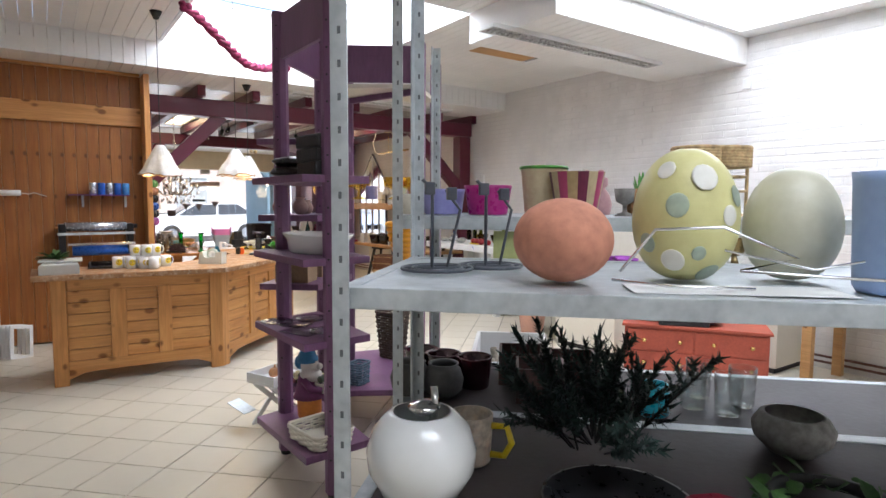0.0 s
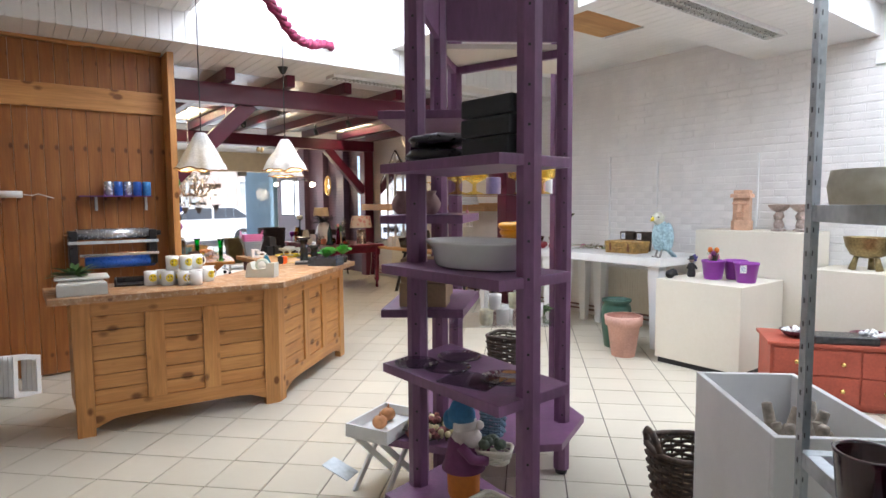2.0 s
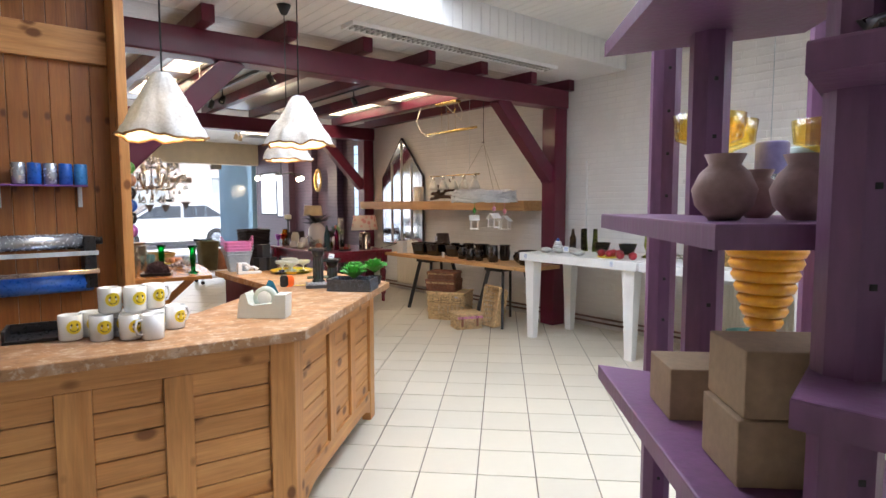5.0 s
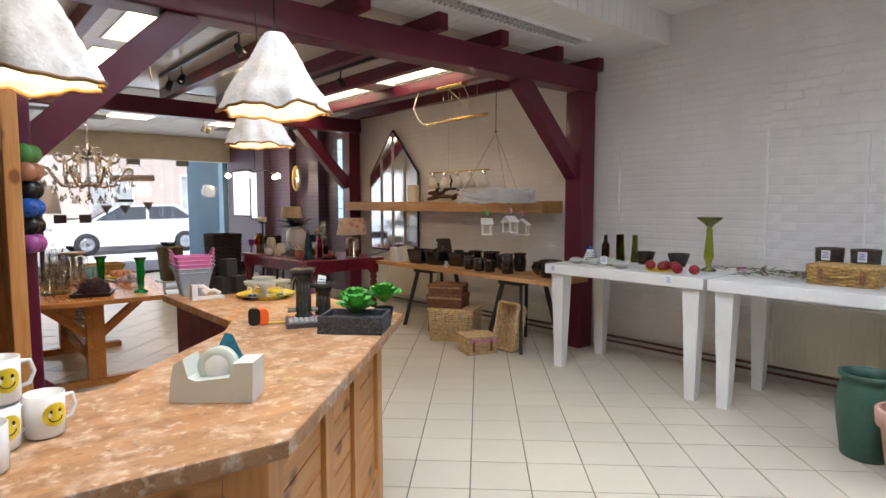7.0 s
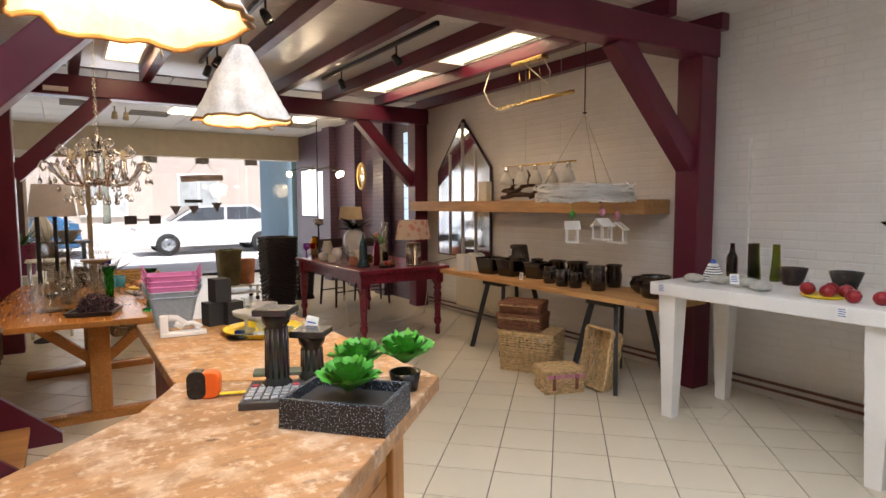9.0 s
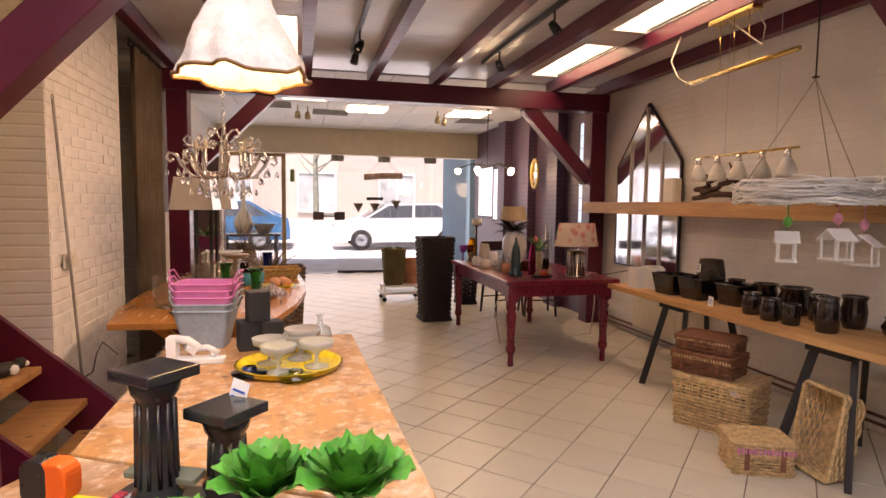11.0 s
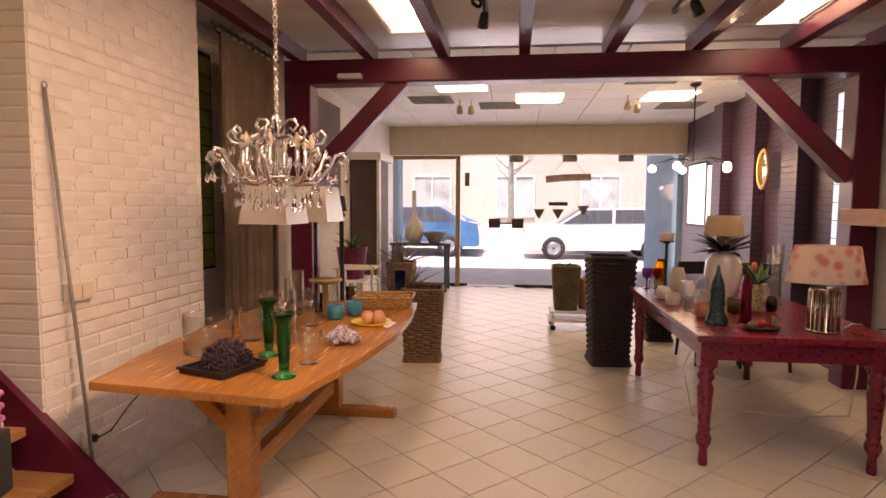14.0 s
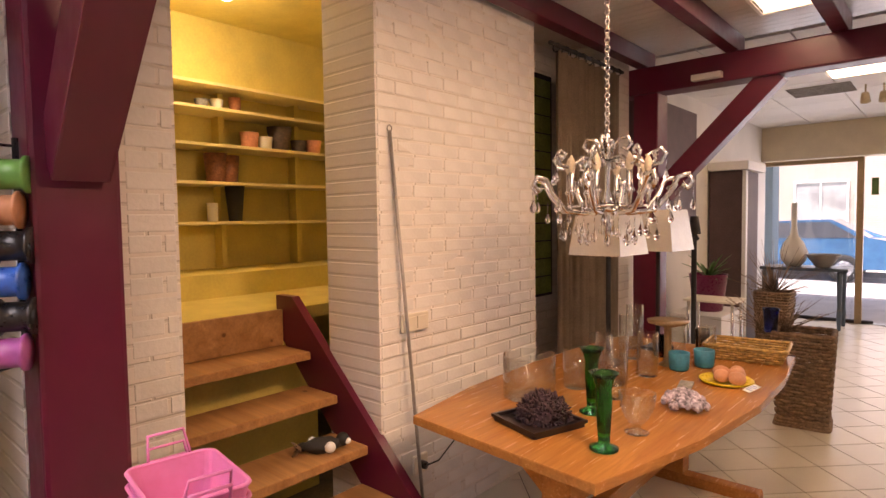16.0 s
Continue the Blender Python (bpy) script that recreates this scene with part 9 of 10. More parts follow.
vessel("white_jar_vase", [(0.08, 0), (0.10, 0.02), (0.135, 0.17), (0.125, 0.27), (0.075, 0.335), (0.065, 0.35)], CERAMIC, place(4.35, 11.12, RT), "large white ceramic jar vase", "vase")
g = Geo()
for k in range(26):
    a = random.uniform(0, 6.28)
    leaf(g, (0, 0, 0.33), (random.uniform(0.12, 0.28) * math.cos(a), random.uniform(0.12, 0.28) * math.sin(a), random.uniform(0.36, 0.54)), 0.055, 0.05, 0.2)
solid("black_leaf_plant", g, surface("black_leaf", (0.012, 0.010, 0.012), 0.5), "dark almost black leafy plant in the vase", "plant", place(4.35, 11.12, RT))
k = 0
for x, y, r, h, m in ((3.874, 10.94, 0.055, 0.09, CERAMIC), (3.874, 10.68, 0.05, 0.085, CREAM), (3.927, 10.44, 0.05, 0.10, CLEAR), (3.944, 10.26, 0.045, 0.09, TERRA), (4.057, 10.58, 0.05, 0.12, CLEAR), (4.031, 10.91, 0.06, 0.14, CERAMIC), (4.231, 10.81, 0.045, 0.11, CREAM), (4.188, 10.41, 0.05, 0.09, OLIVE_GLASS), (3.892, 11.26, 0.05, 0.12, CLEAR), (4.057, 11.26, 0.06, 0.20, CREAM), (3.97, 11.44, 0.05, 0.25, AMBER_GLASS), (4.449, 10.51, 0.035, 0.10, BROWN_GLASS), (4.17, 11.01, 0.05, 0.15, CLEAR), (4.56, 10.93, 0.05, 0.13, CERAMIC)):
    vessel("candle_jar", [(r * 0.8, 0), (r, h * 0.2), (r, h * 0.75), (r * 0.75, h * 0.92), (r * 0.8, h)], m, place(x, y, RT), "small ceramic or glass candle jar", "jar", "jars on the red table", 20, 0.004)
root = new("candelabra")
tagged(root, "dark metal candelabra with a cream candle block", "candelabra")
part(root, "stem", Geo().lathe([(0, 0), (0.05, 0), (0.05, 0.01), (0.012, 0.02), (0.010, 0.38), (0.03, 0.39), (0, 0.40)], 14), BLACKMATT)
part(root, "ring", Geo().torus(0, 0, 0.40, 0.06, 0.004, 22, 6), BLACKMATT)
part(root, "candle", Geo().lathe([(0, 0.40), (0.055, 0.40), (0.055, 0.47), (0, 0.47)], 20), CREAM)
root.matrix_basis = place(3.996, 11.38, RT)
root = new("table_lamp")
tagged(root, "table lamp with a cream drum shade", "table lamp")
part(root, "base", Geo().lathe([(0, 0), (0.06, 0), (0.06, 0.015), (0.015, 0.03), (0.012, 0.46), (0, 0.46)], 14), BLACKMATT)
part(root, "shade", Geo().lathe([(0.15, 0.45), (0.13, 0.61), (0.128, 0.61), (0.148, 0.45)], 30, closed=False), shade_cloth("cream_shade", (0.72, 0.60, 0.42), 0.5))
root.matrix_basis = place(4.46, 11.46, RT)
for x, m in ((3.80, PURPLE_PLASTIC), (3.88, surface("red_cup", (0.5, 0.02, 0.02), 0.3))):
    vessel("small_cup", [(0.028, 0), (0.008, 0.008), (0.007, 0.08), (0.035, 0.10), (0.045, 0.17)], m, place(x + 0.07, 11.47, RT), "bright coloured footed goblet", "goblet", "bright goblets")
g = Geo().tube([(4.6, 9.95, RT + 0.01), (4.72, 10.1, RT + 0.01), (4.80, 10.15, RT), (4.82, 10.2, 0.4), (4.9, 10.4, 0.10), (4.6, 10.6, 0.01), (4.2, 10.7, 0.01), (3.95, 10.4, 0.05), (3.85, 10.3, 0.4), (3.9, 10.2, 0.62)], 0.0055, 6)
solid("lamp_cable", g, CREAM, "cream lamp cable hanging round the red table", "cable")
g = Geo().tube([(4.80, 10.0, RT), (5.0, 9.85, 0.80), (5.15, 9.8, 0.72)], 0.004, 6)
solid("lamp_cable", g, BLACKMATT, "dark lamp cable at the table edge", "cable")

# ---- track lights ----
def spot_track(x, y0, y1, spots):
    root = new("track_light")
    tagged(root, "black track rail with small spot lamps under the ceiling", "track light", "track lights")
    part(root, "rail", Geo().box(x - 0.015, y0, 2.715, x + 0.015, y1, 2.752, 0.002), BLACK)
    for y, tx, ty in spots:
        part(root, "stem", Geo().tube([(x, y, 2.714), (x, y, 2.64)], 0.008, 6), BLACK)
        m = Matrix.Translation((x, y, 2.60)) @ Vector((tx, ty, -1)).to_track_quat("-Z", "Y").to_matrix().to_4x4()
        part(root, "head", Geo().lathe([(0, 0.045), (0.022, 0.045), (0.03, 0.02), (0.036, -0.05), (0.033, -0.05), (0.028, 0.02), (0, 0.03)], 16, m, closed=False), BLACK)
        part(root, "reflector", Geo().lathe([(0.0, -0.03), (0.03, -0.046), (0, -0.046)], 14, m), CHROME)


spot_track(2.56, 8.2, 10.6, [(8.5, 0.5, -0.3), (9.9, -0.5, -0.4), (10.3, -0.2, 0.8)])
spot_track(3.82, 8.4, 10.7, [(9.05, 0.7, -0.3), (10.2, 0.6, 0.4)])
g = Geo().box(1.30, 11.24, 2.46, 1.50, 11.30, 2.50, 0.004)
solid("beam_lamp", g, WHITEPAINT, "small white strip lamp on the beam", "lamp")
g = Geo().tube([(1.95, 8.7, 2.752), (1.95, 8.7, 2.45), (1.96, 8.71, 2.36), (1.97, 8.69, 2.30)], 0.006, 6).tube([(1.30, 8.9, 2.752), (1.28, 8.95, 2.55), (1.27, 8.9, 2.5)], 0.005, 6)
solid("pull_rope", g, CREAM, "cream rope hanging from the ceiling", "rope")

# Far panes take a pale colour to look washed out by daylight.
FARGLASS = surface("washed_out_window_glass", (0.48, 0.49, 0.50), 0.08, vary=0.3, scale=1.5, bump=0.0)
# ---- window bay ----
def tapered_basket(x, y, w0, w1, h, mat, lab, turn=0, rows=38, grp="tall floor baskets"):
    g = woven(w0, w0, w1, w1, h, rows, 0.0135, 18, 0.03)
    for k in range(3):
        foot = [Vector((a, b, 0.012 + 0.02 * k)) for a, b in rounded(w0 + 0.045 - 0.012 * k, w0 + 0.045 - 0.012 * k, 0.03)]
        g.tube(foot + foot[:1], 0.012, 5, ends=False)
    # Black plate just under the rim stands in for the shade inside the basket.
    g.m = 1
    g.prism([(a * 0.95, b * 0.95) for a, b in rounded(w1, w1, 0.03)], h - 0.05, h - 0.045)
    solid("floor_basket", g, [mat, BLACKMATT], lab, "basket", place(x, y, 0, turn), grp)


tapered_basket(3.63, 11.85, 0.30, 0.37, 0.965, RATTAN_BLACK, "tall tapered black rattan floor basket", 4)
tapered_basket(1.94, 11.74, 0.29, 0.36, 0.66, ROPE, "tapered sea grass floor basket with twigs", 6, 27)
random.seed(17)
g = Geo()
for k in range(110):
    a, e = random.uniform(0, 6.28), random.uniform(0.2, 1.4)
    ln = random.uniform(0.12, 0.42)
    d = Vector((math.cos(a) * math.cos(e), math.sin(a) * math.cos(e), math.sin(e)))
    b = Vector((random.uniform(-0.1, 0.1), random.uniform(-0.1, 0.1), 0))
    g.tube([b, b + d * ln * 0.5 + Vector((0, 0, 0.01)), b + d * ln], [0.004, 0.003, 0.0015], 4)
solid("dry_twig_bundle", g, ROPE, "bundle of dry twigs in the basket", "twigs", place(1.72, 11.85, 0.62))
root = new("plant_trolley")
tagged(root, "white planter trolley on castors", "trolley")
part(root, "deck", Geo().box(-0.30, -0.22, 0.10, 0.30, 0.22, 0.13, 0.004), WHITEPAINT)
part(root, "deck", Geo().box(-0.28, -0.20, 0.20, 0.28, 0.20, 0.22, 0.004), WHITEPAINT)
for x in (-0.25, 0.25):
    for y in (-0.18, 0.18):
        part(root, "post", Geo().box(x - 0.015, y - 0.015, 0.06, x + 0.015, y + 0.015, 0.20), WHITEPAINT)
        part(root, "castor", Geo().lathe([(0, -0.012), (0.03, -0.012), (0.03, 0.012), (0, 0.012)], 14, pose(x, y, 0.03, 90, 0, 0)), BLACK)
root.matrix_basis = place(3.47, 13.32, 0)
for x, y, m, h in ((3.37, 13.32, surface("moss_green_cane", (0.16, 0.13, 0.06), 0.7, vary=0.3), 0.50), (3.63, 13.37, TERRA, 0.36)):
    if m is TERRA:
        vessel("terracotta_pot", [(0.10, 0), (0.105, 0.01), (0.13, h)], TERRA, place(x, y, 0.221), "tall plain terracotta flower pot", "pot")
    else:
        g = woven(0.23, 0.23, 0.30, 0.30, h, 30, 0.010, 16, 0.02)
        solid("green_planter", g, m, "moss green woven planter", "planter", place(x, y, 0.221))
g = Geo()
for k in range(20):
    a = random.uniform(0, 6.28)
    leaf(g, (0, 0, 0), (0.12 * math.cos(a), 0.12 * math.sin(a), random.uniform(0.02, 0.10)), 0.03, 0.02, 0.2)
solid("small_fern", g, LEAF, "small green fern in the planter", "plant", place(3.37, 13.32, 0.70))
root = new("side_table")
tagged(root, "slate blue painted side table by the window", "side table")
SLATE = surface("slate_blue_paint", (0.07, 0.10, 0.13), 0.45)
part(root, "top", Geo().box(0.75, 15.75, 0.76, 1.75, 16.3, 0.80, 0.004), SLATE)
for x in (0.80, 1.66):
    for y in (15.80, 16.2):
        part(root, "leg", Geo().lathe([(0.02, 0), (0.03, 0.2), (0.022, 0.3), (0.032, 0.6), (0.032, 0.76)], 10, place(x, y)), SLATE)
vessel("cream_bottle_vase", [(0.09, 0), (0.15, 0.08), (0.17, 0.19), (0.12, 0.32), (0.05, 0.42), (0.035, 0.55), (0.035, 0.85), (0.042, 0.86)], CREAM, place(1.10, 16.05, 0.801), "tall cream bottle vase", "vase")
vessel("grey_bowl", [(0.08, 0), (0.10, 0.02), (0.20, 0.16), (0.205, 0.17)], surface("grey_bowl_glaze", (0.33, 0.30, 0.26), 0.6), place(1.45, 16.0, 0.801), "wide grey stoneware bowl on display", "bowl")
g = Geo()
for k in range(140):
    a, e = random.uniform(0, 6.28), random.uniform(0.1, 1.4)
    ln = random.uniform(0.2, 0.65)
    d = Vector((math.cos(a) * math.cos(e), math.sin(a) * math.cos(e), math.sin(e)))
    g.tube([(0, 0, 0), d * ln], [0.004, 0.002], 4)
solid("dry_grass_bunch", g, ROPE, "wide bunch of dry grass", "dry grass", place(1.25, 14.2, 0.62))
tapered_basket(1.25, 14.2, 0.28, 0.34, 0.64, ROPE, "round sea grass basket", 0, 20)
vessel("magenta_pot", [(0.12, 0), (0.13, 0.01), (0.17, 0.34), (0.175, 0.35)], surface("dark_magenta_glaze", (0.16, 0.012, 0.06), 0.3), place(0.98, 12.75, 0.60), "dark magenta planter with a plant", "pot")
g = Geo()
for k in range(26):
    a = random.uniform(0, 6.28)
    leaf(g, (0, 0, 0.30), (random.uniform(0.1, 0.28) * math.cos(a), random.uniform(0.1, 0.28) * math.sin(a), random.uniform(0.35, 0.62)), 0.035, 0.06, 0.2)
solid("spiky_plant", g, LEAF, "spiky green plant in the planter", "plant", place(0.98, 12.75, 0.60))
g = Geo().box(0.75, 12.4, 0.0, 1.2, 13.1, 0.598, 0.005)
solid("white_stand", g, WHITEPAINT, "white painted wooden display stand", "stand")
root = new("glass_side_table")
tagged(root, "small clear acrylic table", "side table")
part(root, "top", Geo().box(1.05, 11.85, 0.80, 1.45, 12.2, 0.815, 0.003), CREAM)
for x in (1.08, 1.42):
    for y in (11.9, 12.15):
        part(root, "leg", Geo().tube([(x, y, 0), (x, y, 0.80)], 0.014, 8), CHROME)
root = new("tall_cabinet")
tagged(root, "tall dark cabinet with a white cornice", "cabinet")
part(root, "body", Geo().box(0.64, 13.9, 0, 0.98, 14.6, 2.0, 0.005), TAUPE)
part(root, "cornice", Geo().box(0.63, 13.86, 2.002, 1.05, 14.64, 2.10, 0.01), WHITEPAINT)
part(root, "pilaster", Geo().box(0.981, 13.9, 0, 1.02, 13.98, 2.0, 0.004), WHITEPAINT)
root = new("small_lamp")
tagged(root, "black turned floor candle stand with a small shade", "lamp")
part(root, "stem", Geo().lathe([(0.09, 0), (0.09, 0.02), (0.02, 0.05), (0.02, 1.3), (0.04, 1.32), (0.02, 1.36), (0, 1.36)], 14), BLACKMATT)
part(root, "shade", Geo().lathe([(0.05, 1.36), (0.03, 1.50), (0, 1.5)], 14), BLACKMATT)
root.matrix_basis = place(1.18, 11.72, 0)
root = new("bay_chandelier")
tagged(root, "small iron chandelier with round lit bulbs", "chandelier")
part(root, "stem", Geo().tube([(0, 0, 0), (0, 0, 0.84)], 0.008, 8).lathe([(0, 0.80), (0.06, 0.835), (0.06, 0.845), (0, 0.845)], 14), BLACKMATT)
for k in range(5):
    a = 2 * math.pi * k / 5 + 0.3
    x, y = 0.42 * math.cos(a), 0.42 * math.sin(a)
    part(root, "arm", Geo().tube([(0, 0, 0.02), (x * 0.5, y * 0.5, 0.05), (x, y, -0.02)], 0.008, 6), BLACKMATT)
    part(root, "bulb", Geo().ball(x, y, -0.06, 0.042), BULB)
root.matrix_basis = place(4.70, 13.2, 1.90)
lamp("bay_glow", "POINT", pose(4.70, 13.2, 1.75), 6, (1.0, 0.74, 0.42), (0.2,))
for y, z0, z1, w in ((15.75, 1.15, 2.05, 0.42), (14.9, 1.1, 2.0, 0.36)):
    root = new("wall_mirror")
    tagged(root, "rectangular wall mirror in a dark frame", "mirror", "wall mirrors")
    part(root, "mirror_glass", Geo().box(XR - 0.05, y - w, z0, XR - 0.045, y + w, z1), MIRROR)
    part(root, "frame", Geo().box(XR - 0.052, y - w - 0.03, z0 - 0.03, XR - 0.035, y - w, z1 + 0.03, 0.003).box(XR - 0.052, y + w, z0 - 0.03, XR - 0.035, y + w + 0.03, z1 + 0.03, 0.003).box(XR - 0.052, y - w, z1, XR - 0.035, y + w, z1 + 0.03, 0.003).box(XR - 0.052, y - w, z0 - 0.03, XR - 0.035, y + w, z0, 0.003), BLACKMATT)
g = Geo().torus(0, 0, 0, 0.13, 0.018, 28, 7, pose(XR - 0.17, 13.08, 1.82, 0, 90, 0) @ Matrix.Diagonal((1.5, 1, 1, 1)))
g.m = 1
g.lathe([(0, 0), (0.12, 0), (0.12, 0.006), (0, 0.006)], 26, pose(XR - 0.168, 13.08, 1.82, 0, 90, 0) @ Matrix.Diagonal((1.5, 1, 1, 1)))
solid("oval_mirror", g, [surface("gilt_frame", (0.45, 0.30, 0.10), 0.35, metal=0.8), MIRROR], "oval mirror in a gilt frame", "mirror")
for y in (11.86, 12.75):
    root = new("window_glass_blocks")
    tagged(root, "narrow strip of glass blocks between the piers, glowing in place of daylight", "window", kind="structure")
    # Each block glows by itself in place of daylight from behind the wall.
    for k in range(9):
        part(root, "glass_block", Geo().box(XR - 0.045, y - 0.07, 1.0 + k * 0.155, XR - 0.031, y + 0.07, 1.148 + k * 0.155, 0.004), glow("glowing_glass_block", (0.45, 0.60, 0.72), 0.7))


def chair(x, y, turn):
    root = new("wooden_chair")
    tagged(root, "dark stained wooden chair behind the red table", "chair", "chairs")
    D = surface("dark_stained_wood", (0.03, 0.014, 0.012), 0.4, vary=0.3)
    part(root, "seat", Geo().prism(rounded(0.42, 0.42, 0.05), 0.43, 0.46, bevel=0.008), D)
    for a in (-0.17, 0.17):
        for b in (-0.17, 0.17):
            part(root, "leg", Geo().tube([(a * 1.15, b * 1.15, 0), (a, b, 0.43)], [0.014, 0.02], 8), D)
    for a in (-0.18, 0.18):
        part(root, "back_post", Geo().tube([(a, 0.18, 0.46), (a, 0.23, 0.88)], 0.015, 8), D)
    part(root, "back_rail", Geo().box(-0.19, 0.21, 0.78, 0.19, 0.235, 0.90, 0.006), D)
    part(root, "stretcher", Geo().tube([(-0.18, -0.18, 0.2), (0.18, -0.18, 0.2)], 0.010, 6).tube([(-0.18, 0.18, 0.2), (0.18, 0.18, 0.2)], 0.010, 6), D)
    root.matrix_basis = place(x, y, 0, turn)


chair(4.55, 12.05, 10)
chair(4.98, 11.95, -10)
tapered_basket(4.30, 12.85, 0.22, 0.28, 0.45, RATTAN_BLACK, "small black rattan bin", 0, 14)

# stickers and fittings on the shop glass
ZP = FRONT - 0.03
g = Geo().tube([(3.28, ZP - 0.10, 1.86), (3.6, ZP - 0.10, 1.89), (4.02, ZP - 0.10, 1.90)], 0.06, 10)
solid("window_garland", g, surface("peach_straw", (0.46, 0.32, 0.24), 0.9, vary=0.3, bump=0.5), "thick straw garland hanging in the shop window", "garland")
solid("garland_string", Geo().tube([(3.35, ZP - 0.10, 1.90), (3.65, ZP - 0.10, 2.27)], 0.004, 5).tube([(3.95, ZP - 0.10, 1.92), (3.65, ZP - 0.10, 2.27)], 0.004, 5), ROPE, "string of the window garland", "string")
for x in (3.18, 3.50, 3.92):
    g = Geo().prism([(-0.10, 0), (0, -0.18), (0.10, 0)], -0.003, 0.003, pose(x, ZP, 1.36 if x < 3.9 else 1.42, 90, 0, 0))
    solid("pennant", g, surface("grey_cloth", (0.14, 0.11, 0.10), 0.9), "small dark triangular pennant in the window", "pennant", group="pennants")
solid("window_sign", Geo().box(3.34, ZP - 0.004, 1.42, 3.66, ZP + 0.004, 1.48), BLACKMATT, "small black sign on the glass", "sign")
for x in (2.42, 2.82):
    solid("push_plate", Geo().box(x - 0.10, ZP - 0.02, 1.03, x + 0.10, ZP + 0.02, 1.19, 0.006), surface("dark_brown_push_plate", (0.05, 0.03, 0.03), 0.4), "dark push plate on the glass door", "door plate", group="door plates")
solid("door_bar", Geo().tube([(2.52, ZP, 1.11), (2.72, ZP, 1.11)], 0.02, 8), STEEL, "steel bar between the push plates", "door bar")
for x in (2.78, 3.68, 4.6):
    solid("glass_clamp", Geo().box(x - 0.12, ZP - 0.03, 2.16, x + 0.12, ZP + 0.02, 2.268, 0.004), GREY, "grey clamp holding the shop glass", "clamp", group="glass clamps")
solid("door_sticker", Geo().box(1.90, ZP - 0.004, 1.75, 1.98, ZP, 1.98), surface("green_sticker", (0.10, 0.18, 0.04), 0.5), "small green sticker by the door", "sticker")

# spots and grilles of the bay ceiling
for x, y in ((2.06, 13.9), (2.2, 13.95), (4.1, 13.8), (4.25, 14.0)):
    g = Geo().tube([(x, y, 2.75), (x, y, 2.66)], 0.008, 6).lathe([(0, 0.05), (0.03, 0.05), (0.045, -0.04), (0, -0.04)], 14, pose(x, y, 2.62, 35, 0, 0))
    solid("bay_spot", g, surface("brass_spot", (0.50, 0.40, 0.25), 0.4, metal=0.5), "small ceiling spot lamp", "spot lamp", group="bay spots")
for x, y in ((1.70, 13.9), (2.55, 14.4), (4.2, 12.9), (4.9, 14.6)):
    g = Geo()
    for k in range(8):
        g.box(x - 0.27, y - 0.27 + k * 0.07, 2.742, x + 0.27, y - 0.245 + k * 0.07, 2.749)
    solid("ceiling_grille", g, GREY, "grey ventilation grille in the ceiling", "grille", group="ceiling grilles")

# ---- street ----
def car(x, y, turn, paint, lab):
    root = new("parked_car")
    tagged(root, lab, "car", "parked cars")
    g = Geo()
    side = [(-2.1, 0.30), (2.1, 0.30), (2.18, 0.55), (2.10, 0.78), (1.25, 0.95), (0.55, 1.40), (-1.05, 1.44), (-1.75, 1.02), (-2.12, 0.95), (-2.18, 0.55)]
    g.prism(side, -0.80, 0.80, Matrix.Rotation(radians(90), 4, "X"), 0.05)
    part(root, "body", g, paint)
    for sd in (-1, 1):
        for pane in ([(-1.55, 1.02), (-0.30, 1.0), (-0.30, 1.37), (-1.0, 1.38)], [(-0.22, 1.0), (1.10, 0.98), (0.50, 1.35), (-0.22, 1.37)]):
            part(root, "side_window", Geo().prism(pane, sd * 0.806 - 0.004, sd * 0.806 + 0.004, Matrix.Rotation(radians(90), 4, "X")), CARGLASS)
    part(root, "windscreen", Geo().beam((1.21, 0, 0.99), (0.61, 0, 1.385), 1.35, 0.02), CARGLASS)
    for wx in (-1.3, 1.32):
        for wy in (-0.78, 0.78):
            part(root, "tyre", Geo().lathe([(0.19, -0.09), (0.30, -0.10), (0.315, -0.06), (0.315, 0.06), (0.30, 0.10), (0.19, 0.09)], 26, pose(wx, wy, 0.315, 90, 0, 0), closed=False), TYRE)
            r = Geo().lathe([(0, -0.03), (0.05, -0.05), (0.19, -0.085), (0.195, 0.085), (0.05, 0.05), (0, 0.03)], 20, pose(wx, wy, 0.315, 90, 0, 0))
            for k in range(5):
                r.box(-0.02, -0.18, -0.10, 0.02, 0.18, 0.10, 0.004, pose(wx, wy, 0.315, 90, 0, 0) @ pose(0, 0, 0, 0, 0, 36 * k))
            part(root, "rim", r, SILVER)
    part(root, "headlamp", Geo().ball(2.05, 0.6, 0.72, 0.10, 0.12, 0.07).ball(2.05, -0.6, 0.72, 0.10, 0.12, 0.07), CHROME)
    part(root, "bumper", Geo().box(-2.17, -0.75, 0.32, -2.10, 0.75, 0.55, 0.02), paint)
    root.matrix_basis = place(x, y, -0.06, turn)


car(5.15, 23.3, 180, CARPAINT, "white parked hatchback across the street")
car(-0.4, 23.6, 180, surface("blue_car_paint", (0.05, 0.16, 0.32), 0.15, coat=1.0), "blue parked car across the street")
solid("garden_wall", Geo().box(-12, 26.6, 0.03, 5, 26.85, 0.75, 0.01), STREETBRICK, "low brick garden wall", "wall", kind="structure")
solid("kerb", Geo().box(-30, 24.45, -0.06, 40, 24.6, 0.06, 0.01), PAVING, "pale concrete kerb along the street", "kerb", kind="structure")
root = new("street_house")
tagged(root, "red brick terraced house across the street", "house")
part(root, "wall", Geo().box(-14, 31, 0, 20, 31.3, 7.0), STREETBRICK)
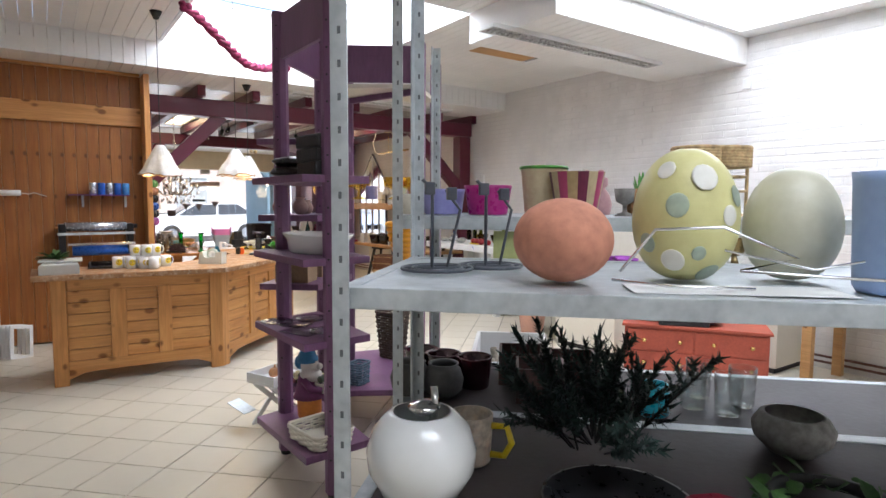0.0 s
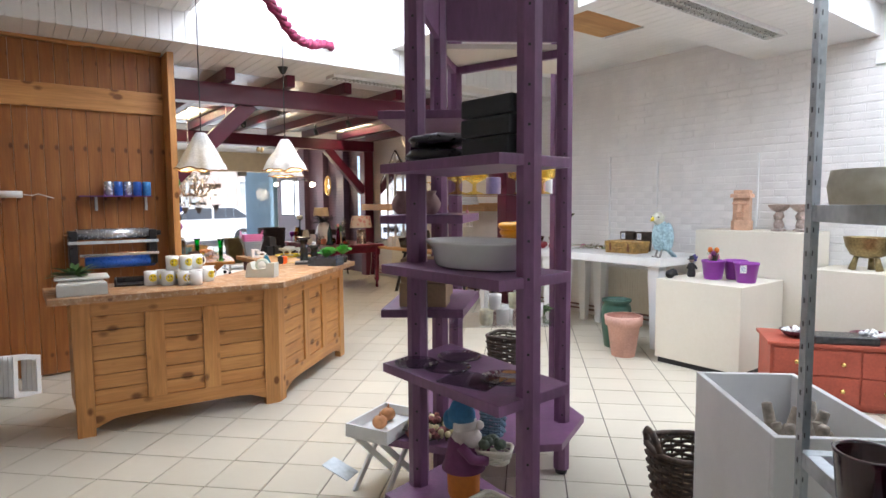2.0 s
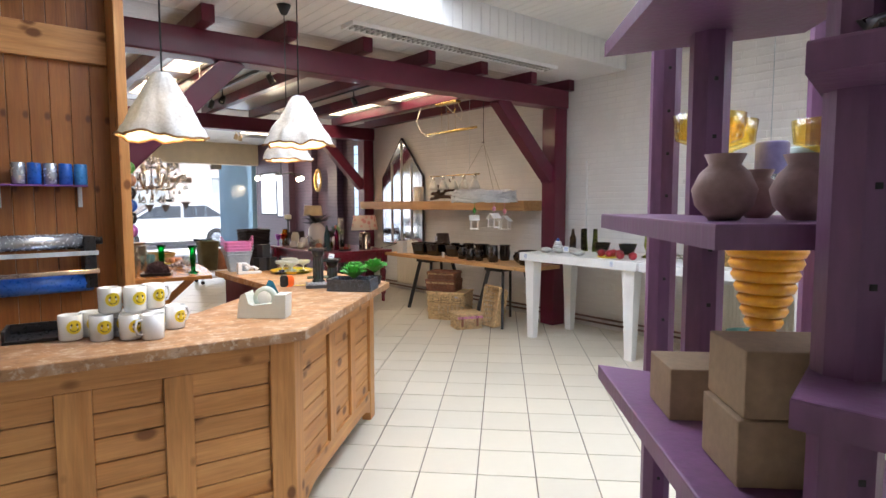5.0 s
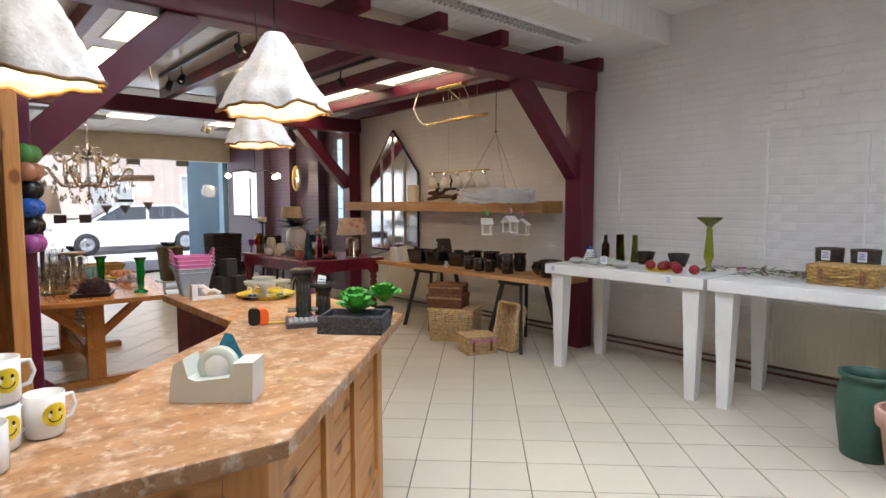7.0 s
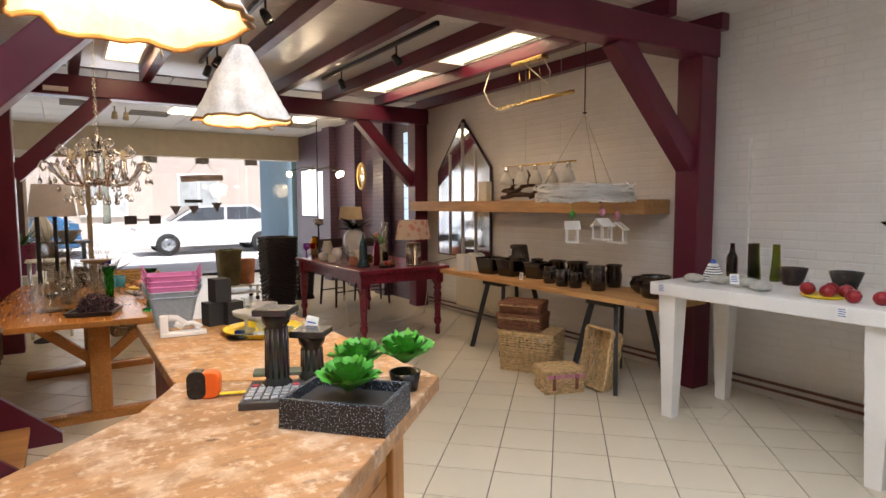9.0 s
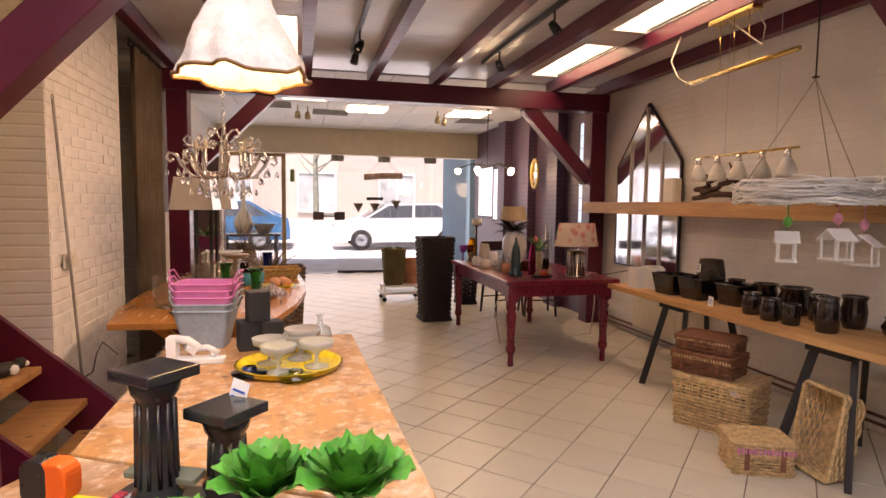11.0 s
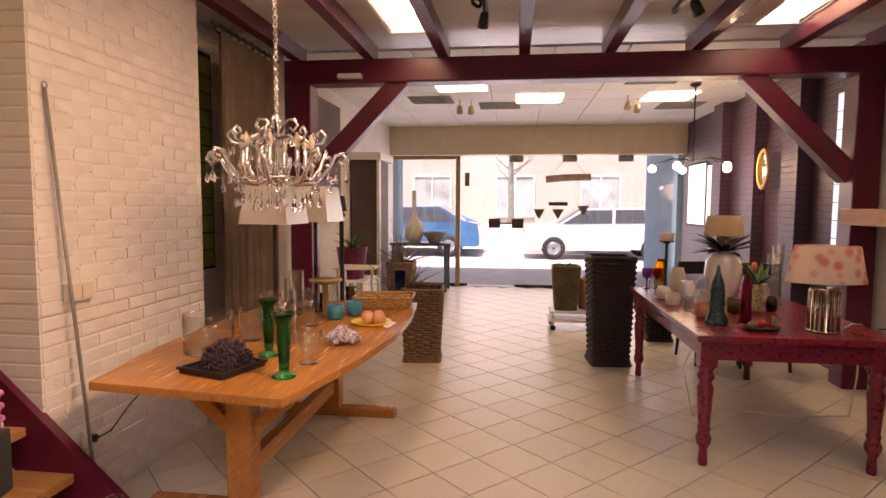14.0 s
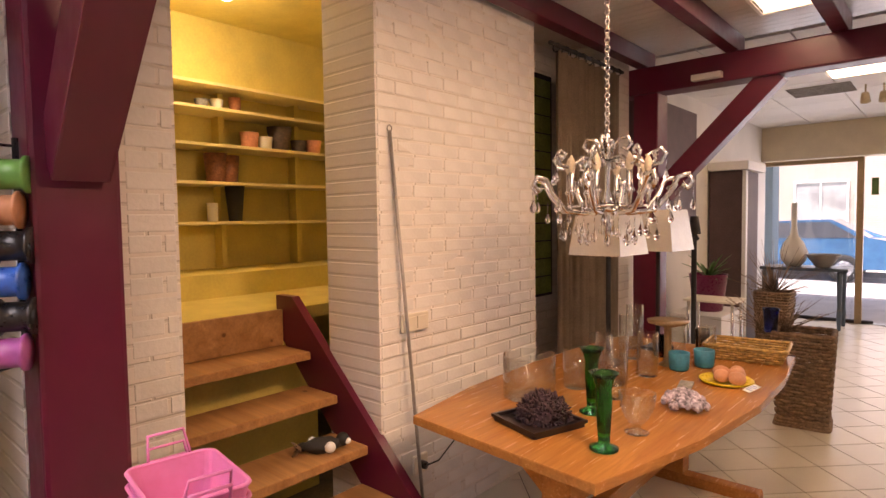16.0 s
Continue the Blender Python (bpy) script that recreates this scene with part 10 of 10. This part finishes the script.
part(root, "roof", Geo().prism([(-14.4, 30.5), (20.4, 30.5), (20.4, 37), (-14.4, 37)], 7.0, 7.4), surface("grey_roof_tile", (0.12, 0.10, 0.10), 0.8, vary=0.2))
for k in range(9):
    for z in (1.0, 4.0):
        x = -12 + k * 3.5
        part(root, "window_glass", Geo().box(x, 30.97, z, x + 1.5, 30.995, z + 1.6), FARGLASS)
        part(root, "window_frame", Geo().box(x - 0.08, 30.93, z - 0.08, x + 1.58, 30.965, z, 0.005).box(x - 0.08, 30.93, z + 1.6, x + 1.58, 30.965, z + 1.68, 0.005).box(x - 0.08, 30.93, z, x, 30.965, z + 1.6, 0.005).box(x + 1.5, 30.93, z, x + 1.58, 30.965, z + 1.6, 0.005).box(x + 0.72, 30.93, z, x + 0.78, 30.965, z + 1.6, 0.005), WHITEPAINT)
root = new("street_tree")
tagged(root, "bare young street tree", "tree")
g = Geo().tube([(0, 0, 0), (0.03, 0, 1.2), (0, 0.02, 2.6), (0.05, 0, 4.5)], [0.14, 0.11, 0.09, 0.03], 10)
for k in range(14):
    a, z = random.uniform(0, 6.28), random.uniform(2.2, 4.3)
    ln = random.uniform(0.6, 1.5)
    g.tube([(0.02, 0, z), (ln * 0.5 * math.cos(a), ln * 0.5 * math.sin(a), z + 0.4), (ln * math.cos(a), ln * math.sin(a), z + 1.0)], [0.03, 0.02, 0.006], 6)
part(root, "trunk_and_limbs", g, surface("grey_green_bark", (0.22, 0.23, 0.18), 0.9, vary=0.3, bump=0.5))
root.matrix_basis = place(2.6, 27.2, 0.02)

# ---- floor tiles, laid diagonally ----
PITCH, U0, V0 = 0.2975, -2.348, 6.286
R2 = math.sqrt(0.5)
tile = Geo().box(-0.1455, -0.1455, -0.004, 0.1455, 0.1455, 0.003, 0.0015).mesh("tile", TILE)
floor_ob = bpy.data.objects["floor"]
far_bm, singles = [], 0
cells = []
for i in range(-60, 60):
    for j in range(-40, 60):
        u, v = U0 + (i + 0.5) * PITCH, V0 + (j + 0.5) * PITCH
        x, y = (u + v) * R2, (v - u) * R2
        if -2.35 < x < 5.72 and -1.7 < y < 16.62 and not (x < 0.65 and y > 7.05):
            cells.append((x, y))
near = sorted(c for c in cells if (1.3 < c[0] < 4.4 and 4.0 < c[1] < 12.0 and not (c[0] < 2.3 and 5.3 < c[1] < 7.6)))
near = set(near[:: max(1, math.ceil(len(near) / 295))] if len(near) > 295 else near)
verts, faces = [], []
src = [v.co.copy() for v in tile.vertices]
srcf = [tuple(p.vertices) for p in tile.polygons]
turn45 = Matrix.Rotation(radians(45), 3, "Z")
for x, y in cells:
    if (x, y) in near:
        ob = new("tile", tile)
        ob.parent, ob.location, ob.rotation_euler = floor_ob, (x, y, random.uniform(-0.0006, 0.0006)), (0, 0, radians(45))
    else:
        b = len(verts)
        dz = random.uniform(-0.0006, 0.0006)
        verts += [tuple(turn45 @ c + Vector((x, y, dz))) for c in src]
        faces += [tuple(b + k for k in f) for f in srcf]
me = bpy.data.meshes.new("floor_tiles")
me.from_pydata(verts, [], faces)
me.materials.append(TILE)
rest = new("floor_tiles", me)
rest.parent = floor_ob
tagged(rest, kind="stuff")


def brick_face(wall, x, face, y0, y1, z0, z1, w, h, mat, limit, sink=0.0, name="brick"):
    """Courses of painted brick on a wall's face; face is +1 or -1, the way it looks along x."""
    joint = 0.011
    whole = Geo().box(-0.006, -(w - joint) / 2, -(h - joint) / 2, 0.006, (w - joint) / 2, (h - joint) / 2, 0.0045).mesh(name, mat)
    vs, fs = [], []
    src = [v.co.copy() for v in whole.vertices]
    srcf = [tuple(p.vertices) for p in whole.polygons]
    n, row = 0, 0
    z = z0
    while z + h <= z1:
        y = y0 - (w / 2 if row % 2 else 0)
        while y < y1:
            a, b = max(y, y0), min(y + w, y1)
            if b - a > 0.03:
                c = Vector((x + face * (random.uniform(-0.0050, 0.0002) - sink), (a + b) / 2, z + h / 2))
                s = (b - a - joint) / (w - joint)
                if n < limit:
                    ob = new(name, whole)
                    ob.parent, ob.location, ob.scale = wall, c, (1, s, 1)
                    ob.rotation_euler = (radians(random.uniform(-0.9, 0.9)), radians(random.uniform(-1.6, 1.6)), radians(random.uniform(-0.9, 0.9)))
                    n += 1
                else:
                    k = len(vs)
                    vs += [(c.x + p.x, c.y + p.y * s, c.z + p.z) for p in src]
                    fs += [tuple(k + q for q in f) for f in srcf]
            y += w
        z += h
        row += 1
    if vs:
        me = bpy.data.meshes.new("brick_courses")
        me.from_pydata(vs, [], fs)
        me.materials.append(mat)
        ob = new("brick_courses", me)
        ob.parent = wall
        tagged(ob, kind="stuff")


brick_face(bpy.data.objects["wall_west_front"], XL, 1, 8.675, 9.945, 0.02, 2.74, 0.22, 0.066, BRICK_WHITE, 280, 0.0008)
brick_face(bpy.data.objects["wall_west_front"], XL, 1, 7.64, 7.795, 0.02, 2.74, 0.22, 0.066, BRICK_WHITE, 0, 0.0008)
brick_face(bpy.data.objects["wall_east"], XR, -1, 0.5, 5.66, 0.75, 2.98, 0.235, 0.07, BRICK_WHITE, 280)
